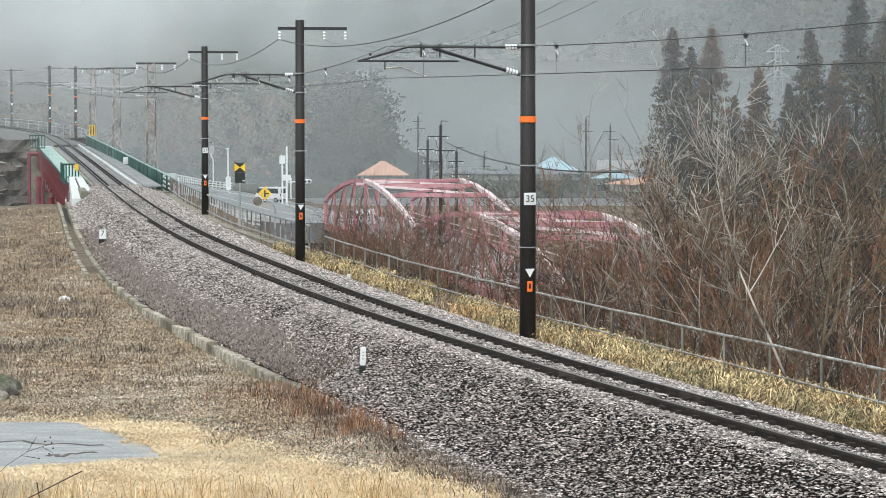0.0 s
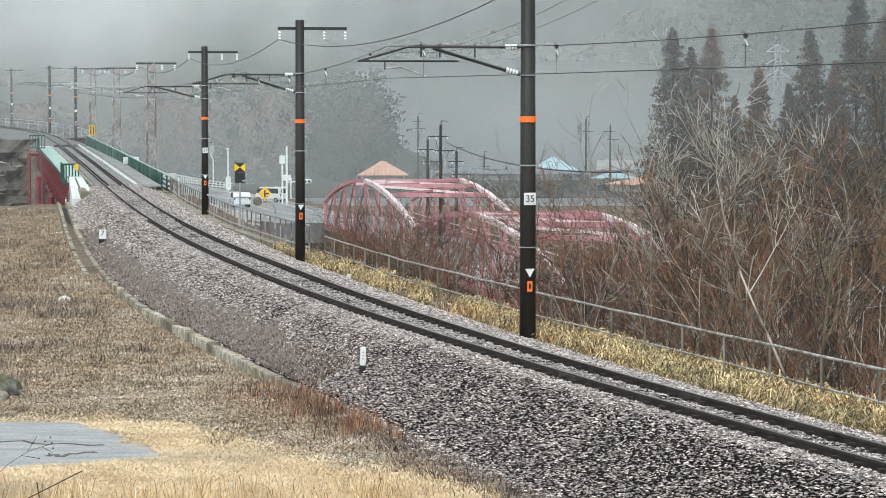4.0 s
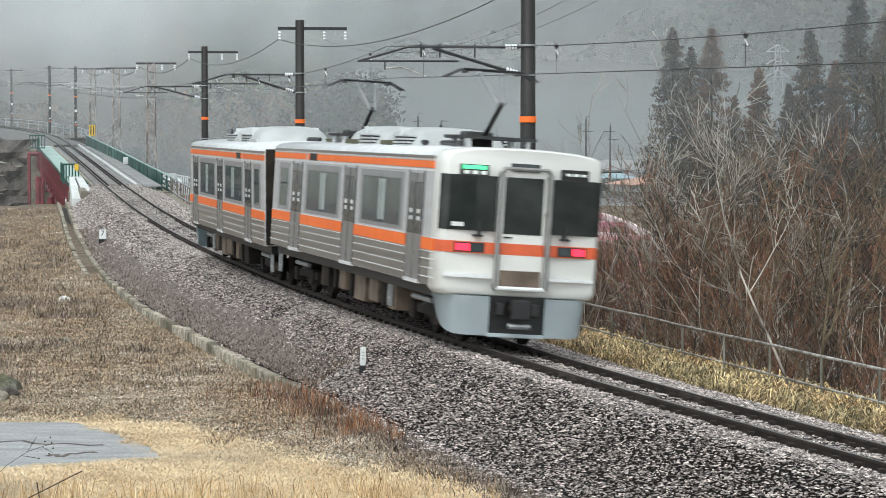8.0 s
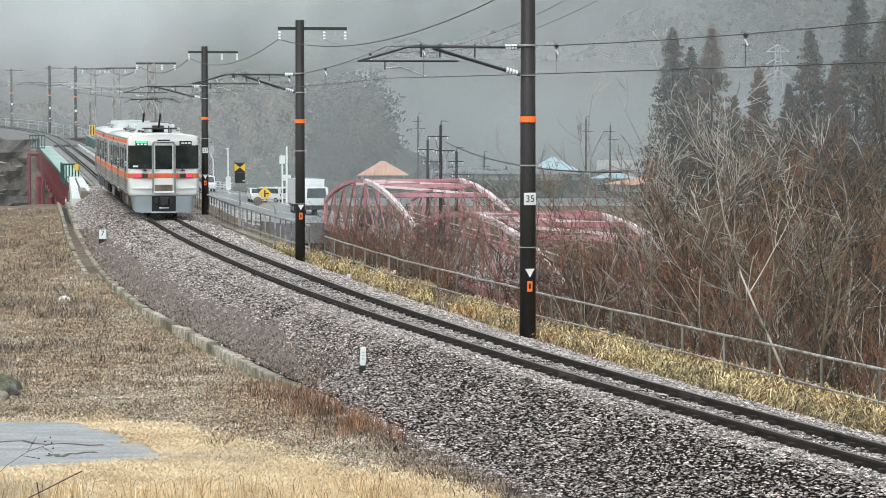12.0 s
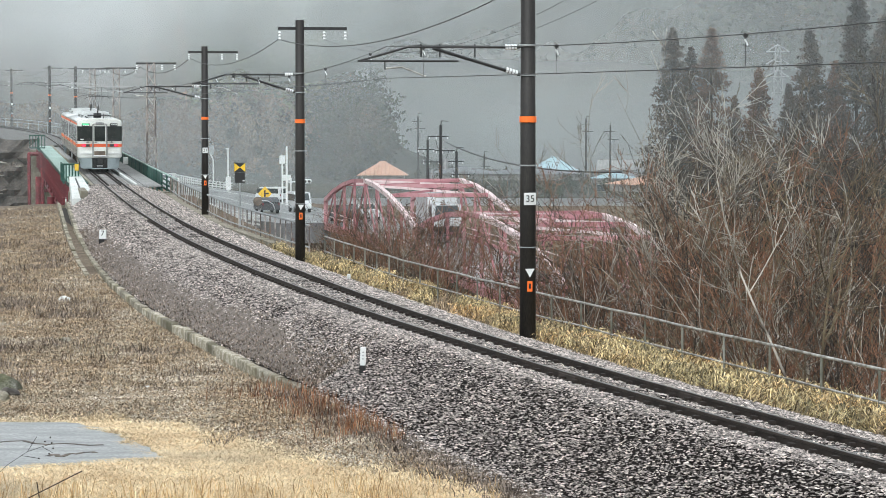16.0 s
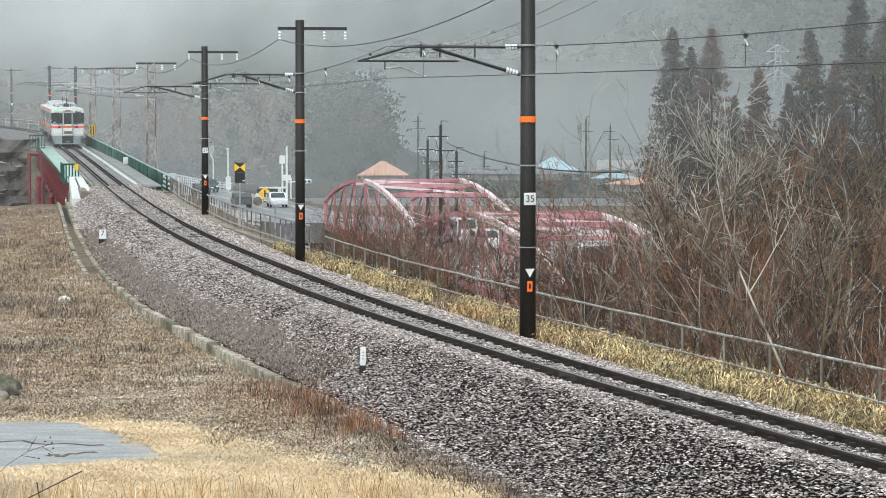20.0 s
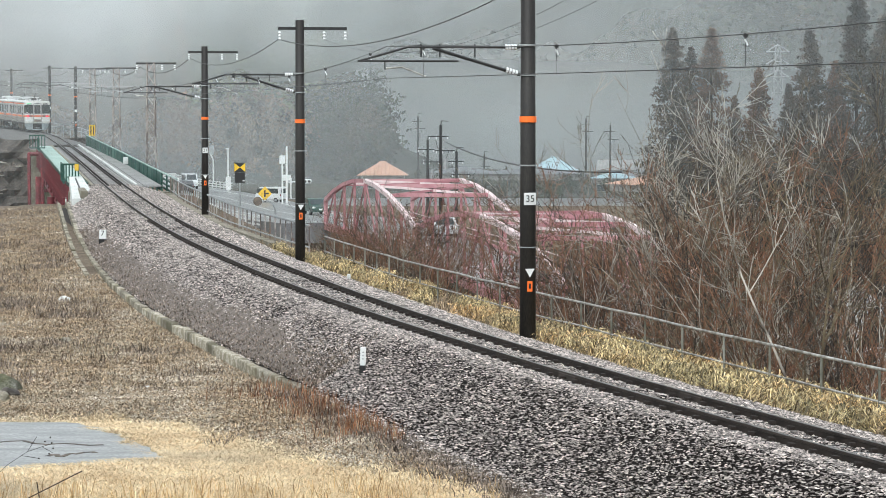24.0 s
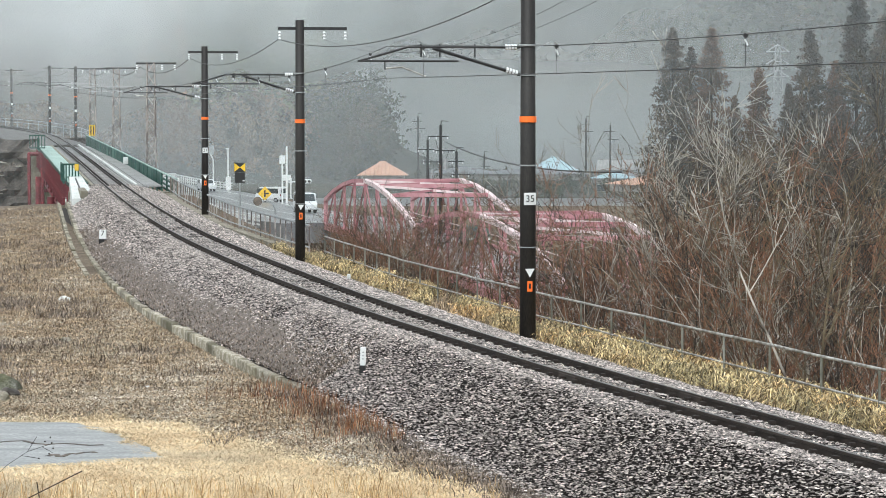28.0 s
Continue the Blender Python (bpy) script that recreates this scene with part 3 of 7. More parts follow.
def stones(name, count, s0, s1, size, material, label):
    m = int(count * 1.5)
    sa = rng.uniform(s0, s1, m)
    ya = np.interp(sa, LS, LY)
    foot = np.interp(ya, KERB_Y, KERB_D)
    lo = foot - np.where(ya < 53, 0.55, 0.0)
    da = lo + rng.uniform(0, 1, m) * (2.95 - lo)
    soil = (ya > 54) & (ya < 128) & (da < foot + (0.9 + 0.3 * np.sin(ya * 0.9) * np.sin(ya * 0.37)) * np.clip(np.minimum((ya - 53.8) / 9, (130 - ya) / 12), 0, 1)) & (rng.random(m) < 0.6)
    thin = (ya < 53) & (da < foot + 0.25) & (rng.random(m) < np.clip((foot + 0.25 - da) / 0.8, 0, 1))
    on_sleeper = (np.abs(da) < 0.80) & (np.abs((sa + 20.0 + PITCH / 2) % PITCH - PITCH / 2) < 0.085)
    crib = (np.abs(np.abs(da) - 0.566) < 0.05) | ((np.abs(da) < 0.80) & (rng.random(m) < 0.15))
    keep = np.where(~(soil | thin | on_sleeper | crib))[0][:count]
    sa, da, ya, foot = sa[keep], da[keep], ya[keep], foot[keep]
    n = len(sa)
    u = (da + 1.25) / (foot + 1.25)
    z = np.where(da < -1.25, np.interp(u, [0, 0.12, 0.3, 0.55, 0.8, 1, 1.2], [-0.16, -0.24, -0.42, -0.68, -0.93, -1.10, -1.13]), np.interp(da, [p[0] for p in BED_R], [p[1] for p in BED_R]))
    tx, ty = np.interp(sa, LS, LT[:, 0]), np.interp(sa, LS, LT[:, 1])
    h = np.hypot(tx, ty)
    e = np.where(np.abs(da) < 1.3, da, np.sign(da) * 1.3 * np.clip((3.0 - np.abs(da)) / 1.7, 0, 1))
    cant = 0.10 * np.clip((76 - ya) / 26, 0, 1)
    pos_x = np.interp(sa, LS, LP[:, 0]) + ty / h * da
    pos_y = np.interp(sa, LS, LP[:, 1]) - tx / h * da
    pos_z = np.interp(sa, LS, LP[:, 2]) + z - e * cant / 1.07
    an = rng.uniform(0, 2 * np.pi, n)
    q = np.array(kinds)[np.arange(n) % 8] * (size * rng.uniform(0.5, 1.35, n) * np.where(np.abs(da) < 0.8, 0.85, 1.0))[:, None, None]
    v = np.zeros((n, 6, 3))
    c, sn = np.cos(an)[:, None], np.sin(an)[:, None]
    v[:, :, 0] = pos_x[:, None] + q[:, :, 0] * c - q[:, :, 1] * sn
    v[:, :, 1] = pos_y[:, None] + q[:, :, 0] * sn + q[:, :, 1] * c
    v[:, :, 2] = pos_z[:, None] + q[:, :, 2] * 0.55 + (size * (rng.uniform(-0.35, 0.75, n) - 0.12 * (np.abs(da) < 0.78)))[:, None]
    f = (np.array(OCT)[None] + 6 * np.arange(n)[:, None, None]).reshape(-1, 3)
    me = bpy.data.meshes.new(name)
    me.vertices.add(n * 6)
    me.vertices.foreach_set("co", v.ravel())
    me.loops.add(f.size)
    me.loops.foreach_set("vertex_index", f.ravel())
    me.polygons.add(len(f))
    me.polygons.foreach_set("loop_start", np.arange(0, f.size, 3))
    me.polygons.foreach_set("loop_total", np.full(len(f), 3))
    me.update()
    me.validate()
    me.materials.append(material)
    return tagged(new(name, me), label, "ballast stones", kind="stuff")


STONES = "loose wet grey ballast stones along the track"
stones("ballast_stones", 180000, -23.5, 14, 0.036, M["stone"], STONES)
stones("ballast_stones", 84000, 14, 50, 0.042, M["stone"], STONES)
stones("ballast_stones", 66000, 50, 117, 0.056, M["stone"], STONES)
# brown soil washed against the kerb
v, f = [], []
ysoil = np.arange(54, 130, 0.6)
for y in ysoil:
    ft = kerb_d(y)
    for u in (0.0, 0.3, 0.6, 0.9, 1.2):
        d = ft + 0.05 + u * (1 + 0.35 * noise.noise(Vector((y * 0.5, 2, 0)))) * min(1, (y - 53.8) / 9, (130 - y) / 12)
        p = on_line(y_to_s(y), d, bed_height(d, ft) + 0.035 - 0.06 * (u > 1), True)
        p.z += noise.noise(p * 3) * 0.02
        v.append(p)
for i in range(len(ysoil) - 1):
    for j in range(4):
        f.append((i * 5 + j, i * 5 + j + 1, (i + 1) * 5 + j + 1, (i + 1) * 5 + j))
tagged(mesh("soil", v, f, M["soil"], smooth=True), "brown soil washed down behind the drain kerb", "soil", kind="structure")

# ---- drain kerb at the foot of the ballast ----
kerb = tagged(empty("drain_kerb"), "mossy old concrete drain kerb with a dark gutter", "kerb")
yy = 48.6
i = 0
while yy < 164:
    ln = 1.15 if yy < 110 else 2.3
    jog = noise.noise(Vector((yy * 2.1, 0, 0))) * 0.09
    tilt = noise.noise(Vector((yy * 1.7, 4, 0))) * 0.03
    top = -1.10 + jog * 0.7 - (0.05 if yy < 51.5 else 0)
    a, b = on_line(y_to_s(yy), kerb_d(yy), top, False), on_line(y_to_s(yy + ln * 0.975), kerb_d(yy + ln), top + tilt, False)
    if not 51.3 < yy < 51.9:
        sweep("kerb_stone", [a, b], [(-0.17, -0.6), (0.09, -0.6), (0.08, -0.01), (0.06, 0.0), (-0.14, 0.0), (-0.16, -0.02)], M["kerb"], kerb)
    if yy > 96:
        w = float(np.interp(yy, [74, 94, 119, 145], [0.35, 0.62, 0.55, 0.55]))
        a2, b2 = on_line(y_to_s(yy), kerb_d(yy) - w, -1.17 + jog, False), on_line(y_to_s(yy + ln * 0.98), kerb_d(yy + ln) - w, -1.17 + jog, False)
        sweep("kerb_stone", [a2, b2], [(-0.09, -0.4), (0.07, -0.4), (0.07, 0.02), (-0.09, 0.02)], M["kerb"], kerb)
    yy += ln
sweep("gutter", [on_line(y_to_s(y), kerb_d(y) - 0.33, -1.40, False) for y in np.arange(104, 164, 2.0)], [(-0.2, -0.1), (0.2, -0.1), (0.2, 0.05), (-0.2, 0.05)], M["gutter_shade"], kerb)


# ---- overhead line poles ----
def cat_pole(name, x, y, z0, z1, d_track, label, arm=None, bracket=True, number=False, bands=True, r=0.175, marks=0.0):
    """A round concrete pole with its top arm, insulators and the bracket over the track."""
    root = empty(name, pose(x, y, z0))
    h = z1 - z0
    part("shaft", rod(bmesh.new(), (0, 0, -1.2), (0, 0, h), r, r * 0.86, 16), M["pole"], root, "dark stained round concrete shaft", True)
    zt = float(line_z(y)) - z0
    zm = zt - marks
    t = on_line(y_to_s(y) + 1, 0) - on_line(y_to_s(y), 0)
    yaw = math.atan2(-t.x, t.y)
    turn = Matrix.Rotation(yaw, 4, "Z")
    if bands:
        for zz, hh, mt in ((zt + 4.02, 0.13, M["orange"]), (zt + 3.1, 0.03, M["steel"]), (zt + 5.0, 0.04, M["steel"]), (zt + 5.62, 0.04, M["steel"]), (zt + 1.38, 0.02, M["steel"])):
            part("band", rod(bmesh.new(), (0, 0, zz), (0, 0, zz + hh), r + 0.006, r + 0.006, 16), mt, root)
        face = turn @ Matrix.Translation((0, -(r + 0.02), 0))
        bm = bmesh.new()
        tri = [bm.verts.new(p) for p in ((-0.10, 0, zm + 1.36), (0, 0, zm + 1.18), (0.10, 0, zm + 1.36))]
        tri2 = [bm.verts.new((v.co.x, 0.02, v.co.z)) for v in tri]
        bm.faces.new(tri[::-1]), bm.faces.new(tri2)
        for i in range(3):
            bm.faces.new((tri[i], tri[(i + 1) % 3], tri2[(i + 1) % 3], tri2[i]))
        part("triangle_mark", bm, M["white"], root).matrix_local = face
        part("orange_mark", boxed(-0.055, 0.055, 0, 0.02, zm + 0.88, zm + 1.10), M["orange"], root).matrix_local = face
        part("mark_bar", boxed(-0.02, 0.02, -0.006, 0.0, zm + 0.94, zm + 1.05), M["black"], root).matrix_local = face
        zn = zt - marks * 0.33
        plate = number and part("number_plate", boxed(-0.13, 0.13, -0.005, 0.02, zn + 2.42, zn + 2.68, 0.01), M["white"], root, "white plate with a black number")
        if number:
            plate.matrix_local = face
        if number and len(number) > 1:
            lettering("numerals", number, 0.2, pose(0, -0.012, zn + 2.55, 90), M["black"], plate)
    if arm:
        al, ar = arm
        part("top_arm", boxed(-al, ar, -0.05, 0.05, h - 0.32, h - 0.22), M["dark_steel"], root).matrix_local = turn
        for xx in (-al + 0.06, ar * 0.52, ar - 0.05):
            for k in range(3):
                part("insulator", rod(bmesh.new(), (xx, 0, h - 0.42 - k * 0.1), (xx, 0, h - 0.36 - k * 0.1), 0.055, 0.03, 8), M["ins"], root).matrix_local = turn
    if bracket:
        dd = -d_track
        zb = zt + 5.60
        def bar(a, b, rr, mt, nm):
            part(nm, rod(bmesh.new(), a, b, rr, seg=8), mt, root).matrix_local = turn
        bar((-r, 0, zb), (dd + 0.1, 0, zb), 0.03, M["dark_steel"], "top_tube")
        bar((-r, 0, zt + 5.02), (dd + 0.6, 0, zb - 0.03), 0.035, M["dark_steel"], "strut")
        bar((dd + 0.1, 0, zb), (dd - 0.95, 0, zb - 0.30), 0.024, M["dark_steel"], "brace")
        bar((dd - 1.0, 0, zb - 0.30), (dd + 1.15, 0, zb - 0.30), 0.022, M["dark_steel"], "steady_tube")
        bar((dd - 0.42, 0, zb - 0.30), (dd - 0.42, 0, zb - 0.48), 0.016, M["dark_steel"], "steady_hanger")
        bar((dd - 0.40, 0, zb - 0.45), (dd - 0.05, 0, zb - 0.43), 0.018, M["pipe"], "steady_arm")
        bar((dd - 0.05, 0, zb - 0.43), (dd + 0.45, 0, zb - 0.62), 0.018, M["pipe"], "steady_arm")
        for xx in (dd + 0.35, dd + 0.75, dd + 1.5):
            bar((xx, 0, zb - 0.22), (xx, 0, zb + 0.06), 0.018, M["dark_steel"], "clamp")
        for a, b in (((-r - 0.08, 0, zb), (-r - 0.34, 0, zb)), ((-r - 0.06, 0, zt + 5.05), (-r - 0.32, 0, zt + 5.13))):
            for k in range(4):
                u, w = Vector(a).lerp(Vector(b), k / 4), Vector(a).lerp(Vector(b), k / 4 + 0.18)
                bar(u, w, 0.062, M["ins"], "insulator")
    return tagged(root, label, "utility pole", "overhead line poles")


POLE1 = cat_pole("catenary_pole", 1.79, 59.0, -0.62, 7.4, 2.65, "dark concrete railway pole with numbered plate beside the track", (0.8, 1.6), True, "35", marks=0.42)
POLE2 = cat_pole("catenary_pole", -4.67, 91.4, -0.62, 7.28, 2.5, "dark concrete railway pole with top arm beside the track", (0.72, 1.55), r=0.165)
POLE3 = cat_pole("catenary_pole", -11.4, 134.0, -0.62, 7.52, 2.9, "dark concrete railway pole with top arm beside the fence", (0.8, 1.6), True, "37")
POLE7 = cat_pole("catenary_pole", -40.0, 305.0, 1.6, 9.75, 3.0, "dark concrete railway pole beyond the rail bridge", (0.8, 1.6), True, " ")
POLE8 = cat_pole("catenary_pole", -46.9, 334.0, 2.1, 10.35, 3.0, "dark concrete railway pole beyond the rail bridge", (0.8, 1.6), True, " ")
POLE9 = cat_pole("catenary_pole", -59.0, 383.0, 2.8, 10.9, 5.0, "dark concrete railway pole on the far curve", (0.8, 1.6), True, " ")


def lattice_mast(x, y, z0, z1, label, d_track):
    root = empty("lattice_mast", pose(x, y, z0))
    h, w0, w1 = z1 - z0, 0.36, 0.24
    cs = [(-1, -1), (1, -1), (1, 1), (-1, 1)]
    for a, b in cs:
        part("leg", rod(bmesh.new(), (a * w0, b * w0, 0), (a * w1, b * w1, h), 0.045, 0.035, 4), M["mast"], root)
    n = int(h / 0.75)
    bm = bmesh.new()
    for i in range(n):
        za, zb = h * i / n, h * (i + 1) / n
        wa, wb = w0 + (w1 - w0) * i / n, w0 + (w1 - w0) * (i + 1) / n
        for k in range(4):
            p, q = cs[k], cs[(k + 1) % 4]
            if i % 2:
                p, q = q, p
            rod(bm, (p[0] * wa, p[1] * wa, za), (q[0] * wb, q[1] * wb, zb), 0.032, seg=4)
    part("lacing", bm, M["mast"], root)
    part("top_arm", boxed(-1.0, 1.7, -0.06, 0.06, h - 0.12, h), M["dark_steel"], root)
    for xx in (-0.95, 0.75, 1.6):
        for k in range(3):
            part("insulator", rod(bmesh.new(), (xx, 0, h - 0.24 - k * 0.12), (xx, 0, h - 0.17 - k * 0.12), 0.09, 0.05, 8), M["ins"], root)
    zt = float(line_z(y)) - z0
    part("bracket", rods([((0, 0, zt + 5.6), (-d_track - 0.7, 0, zt + 5.6)), ((0, 0, zt + 4.9), (-d_track + 0.4, 0, zt + 5.5)), ((-d_track - 0.6, 0, zt + 5.3), (-d_track + 0.6, 0, zt + 5.3))], 0.035, 6), M["steel"], root)
    return tagged(root, label, "lattice mast", "lattice masts on the rail bridge")


MAST4 = lattice_mast(-19.7, 189.0, -3.4, 7.85, "grey steel lattice mast beside the rail bridge", 3.6)
MAST5 = lattice_mast(-27.4, 235.0, -3.0, 8.35, "grey steel lattice mast beside the rail bridge", 3.4)
MAST6 = lattice_mast(-34.4, 275.0, -1.0, 9.0, "grey steel lattice mast with a yellow sign", 3.2)
sign = part("sign_board", boxed(-0.29, 0.29, -0.46, -0.42, 3.4, 4.45, 0.01), M["yellow"], MAST6, "yellow warning board with black bars")
part("sign_bar", boxed(-0.18, -0.07, -0.48, -0.46, 3.5, 4.35), M["black"], sign)
part("sign_bar", boxed(0.07, 0.18, -0.48, -0.46, 3.5, 4.35), M["black"], sign)

# ---- wires ----
POLES = [(20.0, 11.6, 0.0), (59.0, 1.83, 0.0), (91.4, -4.67, 0.0), (134.0, -11.4, 0.0), (189.0, -19.7, 0), (235.0, -27.4, 0), (275.0, -34.4, 0), (305.0, -40.0, 0), (334.0, -46.9, 0), (383.0, -59.0, 0), (430.0, -83.0, 0)]
for i in range(len(POLES) - 1):
    ya, yb = POLES[i][0], POLES[i + 1][0]
    sa, sb = y_to_s(ya), y_to_s(yb)
    rw = 0.008 if ya < 130 else 0.014
    oa, ob_ = (-0.2 if i % 2 else 0.2), (0.2 if i % 2 else -0.2)
    ca, cb = (4.74 if i == 0 else 4.95 if i == 1 else 5.04), (4.95 if i == 0 else 5.04)
    a, b = on_line(sa, oa, ca, False), on_line(sb, ob_, cb, False)
    tagged(cable("contact_wire", sag(a, b, 0.03), rw, M["wire"]), "thin contact wire over the track", "wire", "overhead wires")
    a2, b2 = on_line(sa, oa, 5.62, False), on_line(sb, ob_, 5.62, False)
    mes = sag(a2, b2, 0.34 if i < 2 else 0.2)
    cat = cable("messenger_wire", mes, rw, M["wire"])
    tagged(cat, "thin messenger wire with droppers above the track", "wire", "overhead wires")
    con = sag(a, b, 0.03)
    for k in range(1, 14, 3):
        part("dropper", rod(bmesh.new(), con[k], mes[k], 0.005 if ya < 130 else 0.01, seg=4), M["wire"], cat)
        if ya < 100:
            part("hanger_pulley", rod(bmesh.new(), mes[k] - Vector((0, 0.02, 0.02)), mes[k] + Vector((0, 0.02, -0.02)), 0.036, 0.036, 10), M["black"], cat)
            part("hanger_clip", rod(bmesh.new(), mes[k] - Vector((0.01, 0, 0.07)), mes[k] - Vector((-0.03, 0, 0.16)), 0.012, 0.012, 5), M["ins"], cat)
    # feeder wires on the top arms
    for off in (-0.7, 0.8, 1.5):
        top = {0: 8.2, 1: 6.62, 2: 6.75, 3: 6.95}
        p = Vector((POLES[i][1] + off, ya, float(line_z(ya)) + top.get(i, 6.95)))
        q = Vector((POLES[i + 1][1] + off, yb, float(line_z(yb)) + top.get(i + 1, 6.95)))
        if off > 0 and i in (2, 3):
            continue
        tagged(cable("feeder_wire", sag(p, q, 0.55 if off < 0 else 0.75, 18), rw * (1.5 if off < 0 else 0.7), M["wire"]), "sagging feeder wire between pole tops", "wire", "overhead wires")


# ---- rail bridge over the stream ----
rb = tagged(empty("rail_bridge"), "red steel girder rail bridge with green walkways", "railway bridge")
SB = [float(v) for v in np.linspace(S_BRIDGE0, S_BRIDGE1, 25)]


def run(ss, d, z, canted=False):
    return [on_line(s, d, z, canted) for s in ss]


for d in (-2.2, 1.9):
    sweep("girder", run(SB, d, 0), [(-0.05, -2.1), (0.05, -2.1), (0.05, -0.35), (-0.05, -0.35)], M["red_girder"], rb, "red painted plate girder")
    for k in range(0, 24, 2):
        part("wind_brace", rods([(on_line(SB[k], d, -2.1, False), on_line(SB[k + 1], d, -3.1, False)), (on_line(SB[k + 1], d, -3.1, False), on_line(SB[min(24, k + 2)], d, -2.1, False))], 0.09, 6), M["red_girder"], rb)
    sweep("lower_chord", run(SB, d, -3.1), [(-0.08, -0.08), (0.08, -0.08), (0.08, 0.08), (-0.08, 0.08)], M["red_girder"], rb)
    for z in (-2.1, -1.2, -0.38):
        sweep("flange", run(SB, d, z), [(-0.25, -0.03), (0.25, -0.03), (0.25, 0.03), (-0.25, 0.03)], M["red_girder"], rb)
for s in np.arange(S_BRIDGE0 + 1, S_BRIDGE1 - 1, 3.0):
    for d in (-2.56, 2.06):
        o = part("stiffener", boxed(-0.12, 0.12, -0.03, 0.03, -2.06, -0.4), M["red_girder"], rb)
        o.matrix_local = line_pose(float(s), d)
sweep("deck", run(SB, 0, -0.33), [(-2.1, -0.17), (2.1, -0.17), (2.1, 0.08), (-2.1, 0.08)], M["deck_concrete"], rb, "grey concrete track deck")
for a, b in ((-2.2, -1.25), ):
    for k in range(1, 24):
        sweep("walkway_plate", run([SB[k] + 0.02, SB[k + 1] - 0.02], (a + b) / 2, -0.22), [(-0.6, -0.05), (0.45, -0.05), (0.45, 0.05), (-0.6, 0.05)], M["green_pale"] if k > 3 else M["green"], rb)
    sweep("fascia", run(SB[1:], a - 0.22, -0.25), [(-0.03, -1.0), (0.03, -1.0), (0.03, 0.10), (-0.03, 0.10)], M["green"], rb)
    sweep("fascia_lip", run(SB[1:], a - 0.24, -0.12), [(-0.06, -0.04), (0.06, -0.04), (0.06, 0.04), (-0.06, 0.04)], M["green_pale"], rb)
sweep("walkway", run(SB, 2.4, -0.25), [(-0.5, -0.05), (0.5, -0.05), (0.5, 0.05), (-0.5, 0.05)], M["deck_concrete"], rb)
sweep("cable_trough", run([S_BRIDGE0 - 1 + i * 4 for i in range(26)], 1.35, -0.1), [(-0.08, -0.1), (0.08, -0.1), (0.08, 0.04), (-0.08, 0.04)], M["white_concrete"], rb, "pale concrete cable trough")
sweep("cable_trough", run([S_BRIDGE0 - 1 + i * 4 for i in range(26)], -1.2, -0.16), [(-0.08, -0.1), (0.08, -0.1), (0.08, 0.04), (-0.08, 0.04)], M["concrete"], rb)
# green parapet on the valley side
par_s = [float(v) for v in np.linspace(y_to_s(160), y_to_s(266), 27)]


def par_d(s):
    return float(np.interp(s, [y_to_s(160), y_to_s(266)], [3.45, 2.2]))


def par_z(s):
    return float(np.interp(s, [y_to_s(160), y_to_s(266)], [-0.52, -0.12]))



for i in range(len(par_s) - 1):
    a, b = on_line(par_s[i] + 0.03, par_d(par_s[i]), par_z(par_s[i]), False), on_line(par_s[i + 1] - 0.03, par_d(par_s[i + 1]), par_z(par_s[i + 1]), False)
    if i > 2:
        sweep("parapet_panel", [a, b], [(-0.025, -0.3), (0.025, -0.3), (0.025, 0.82), (-0.025, 0.82)], M["green"], rb)
    else:
        for zz in (-0.1, 0.18, 0.46):
            sweep("parapet_rail", [a, b], [(-0.02, zz), (0.02, zz), (0.02, zz + 0.12), (-0.02, zz + 0.12)], M["green"], rb)
    part("parapet_post", boxed(-0.05, 0.05, -0.05, 0.05, -0.6, 0.92), M["green"], rb).matrix_local = line_pose(par_s[i], par_d(par_s[i]), par_z(par_s[i]))
sweep("parapet_cap", [on_line(s, par_d(s), 0.84 + par_z(s), False) for s in par_s], [(-0.05, 0), (0.05, 0), (0.05, 0.07), (-0.05, 0.07)], M["green_pale"], rb)
for s in (par_s[0], par_s[0] + 0.25):
    part("end_post", boxed(-0.05, 0.05, -0.05, 0.05, -0.9, 0.95), M["white"], rb).matrix_local = line_pose(s, 3.5, -0.52)
# handrails of the stream side refuge bays
for y0 in (172.0, 246.0):
    for k in range(5):
        part("refuge_post", boxed(-0.045, 0.045, -0.045, 0.045, -0.3, 0.85), M["green"], rb).matrix_local = line_pose(y_to_s(y0) + k * 1.6, -2.7)
    for zz in (0.3, 0.8):
        sweep("refuge_rail", [on_line(y_to_s(y0) + k * 1.6, -2.7, zz, False) for k in range(5)], circle(0.04), M["green"], rb)
# refuge bays stand out square to the track
for y0, da, db, za, zb in ((172.0, -2.75, -1.8, -0.1, 0.9), (246.0, -3.5, -2.2, 0.05, 1.15)):
    for k in range(6):
        d = da + (db - da) * k / 5
        part("refuge_bar", boxed(-0.04, 0.04, -0.03, 0.03, za, zb), M["green"], rb).matrix_local = line_pose(y_to_s(y0), d)
    for zz in (za, zb):
        a, b = on_line(y_to_s(y0), da - 0.05, zz, False), on_line(y_to_s(y0), db + 0.05, zz, False)
        part("refuge_rail", rods([(a, b)], 0.06, 6), M["green"], rb)
for s0, dd, za, zb in ((3.0, -2.6, -3.6, -1.0), (9.0, -2.4, -3.2, -0.9), (5.5, -3.25, -3.4, -2.4)):
    part("drain_pipe", rods([(on_line(S_BRIDGE0 + s0, dd, za, False), on_line(S_BRIDGE0 + s0, dd, zb, False))], 0.12, 8), M["white_concrete"], rb)
part("yellow_plate", boxed(-0.12, 0.12, -0.03, 0.03, 0.55, 0.95), M["yellow"], rb).matrix_local = line_pose(y_to_s(171), -1.95)
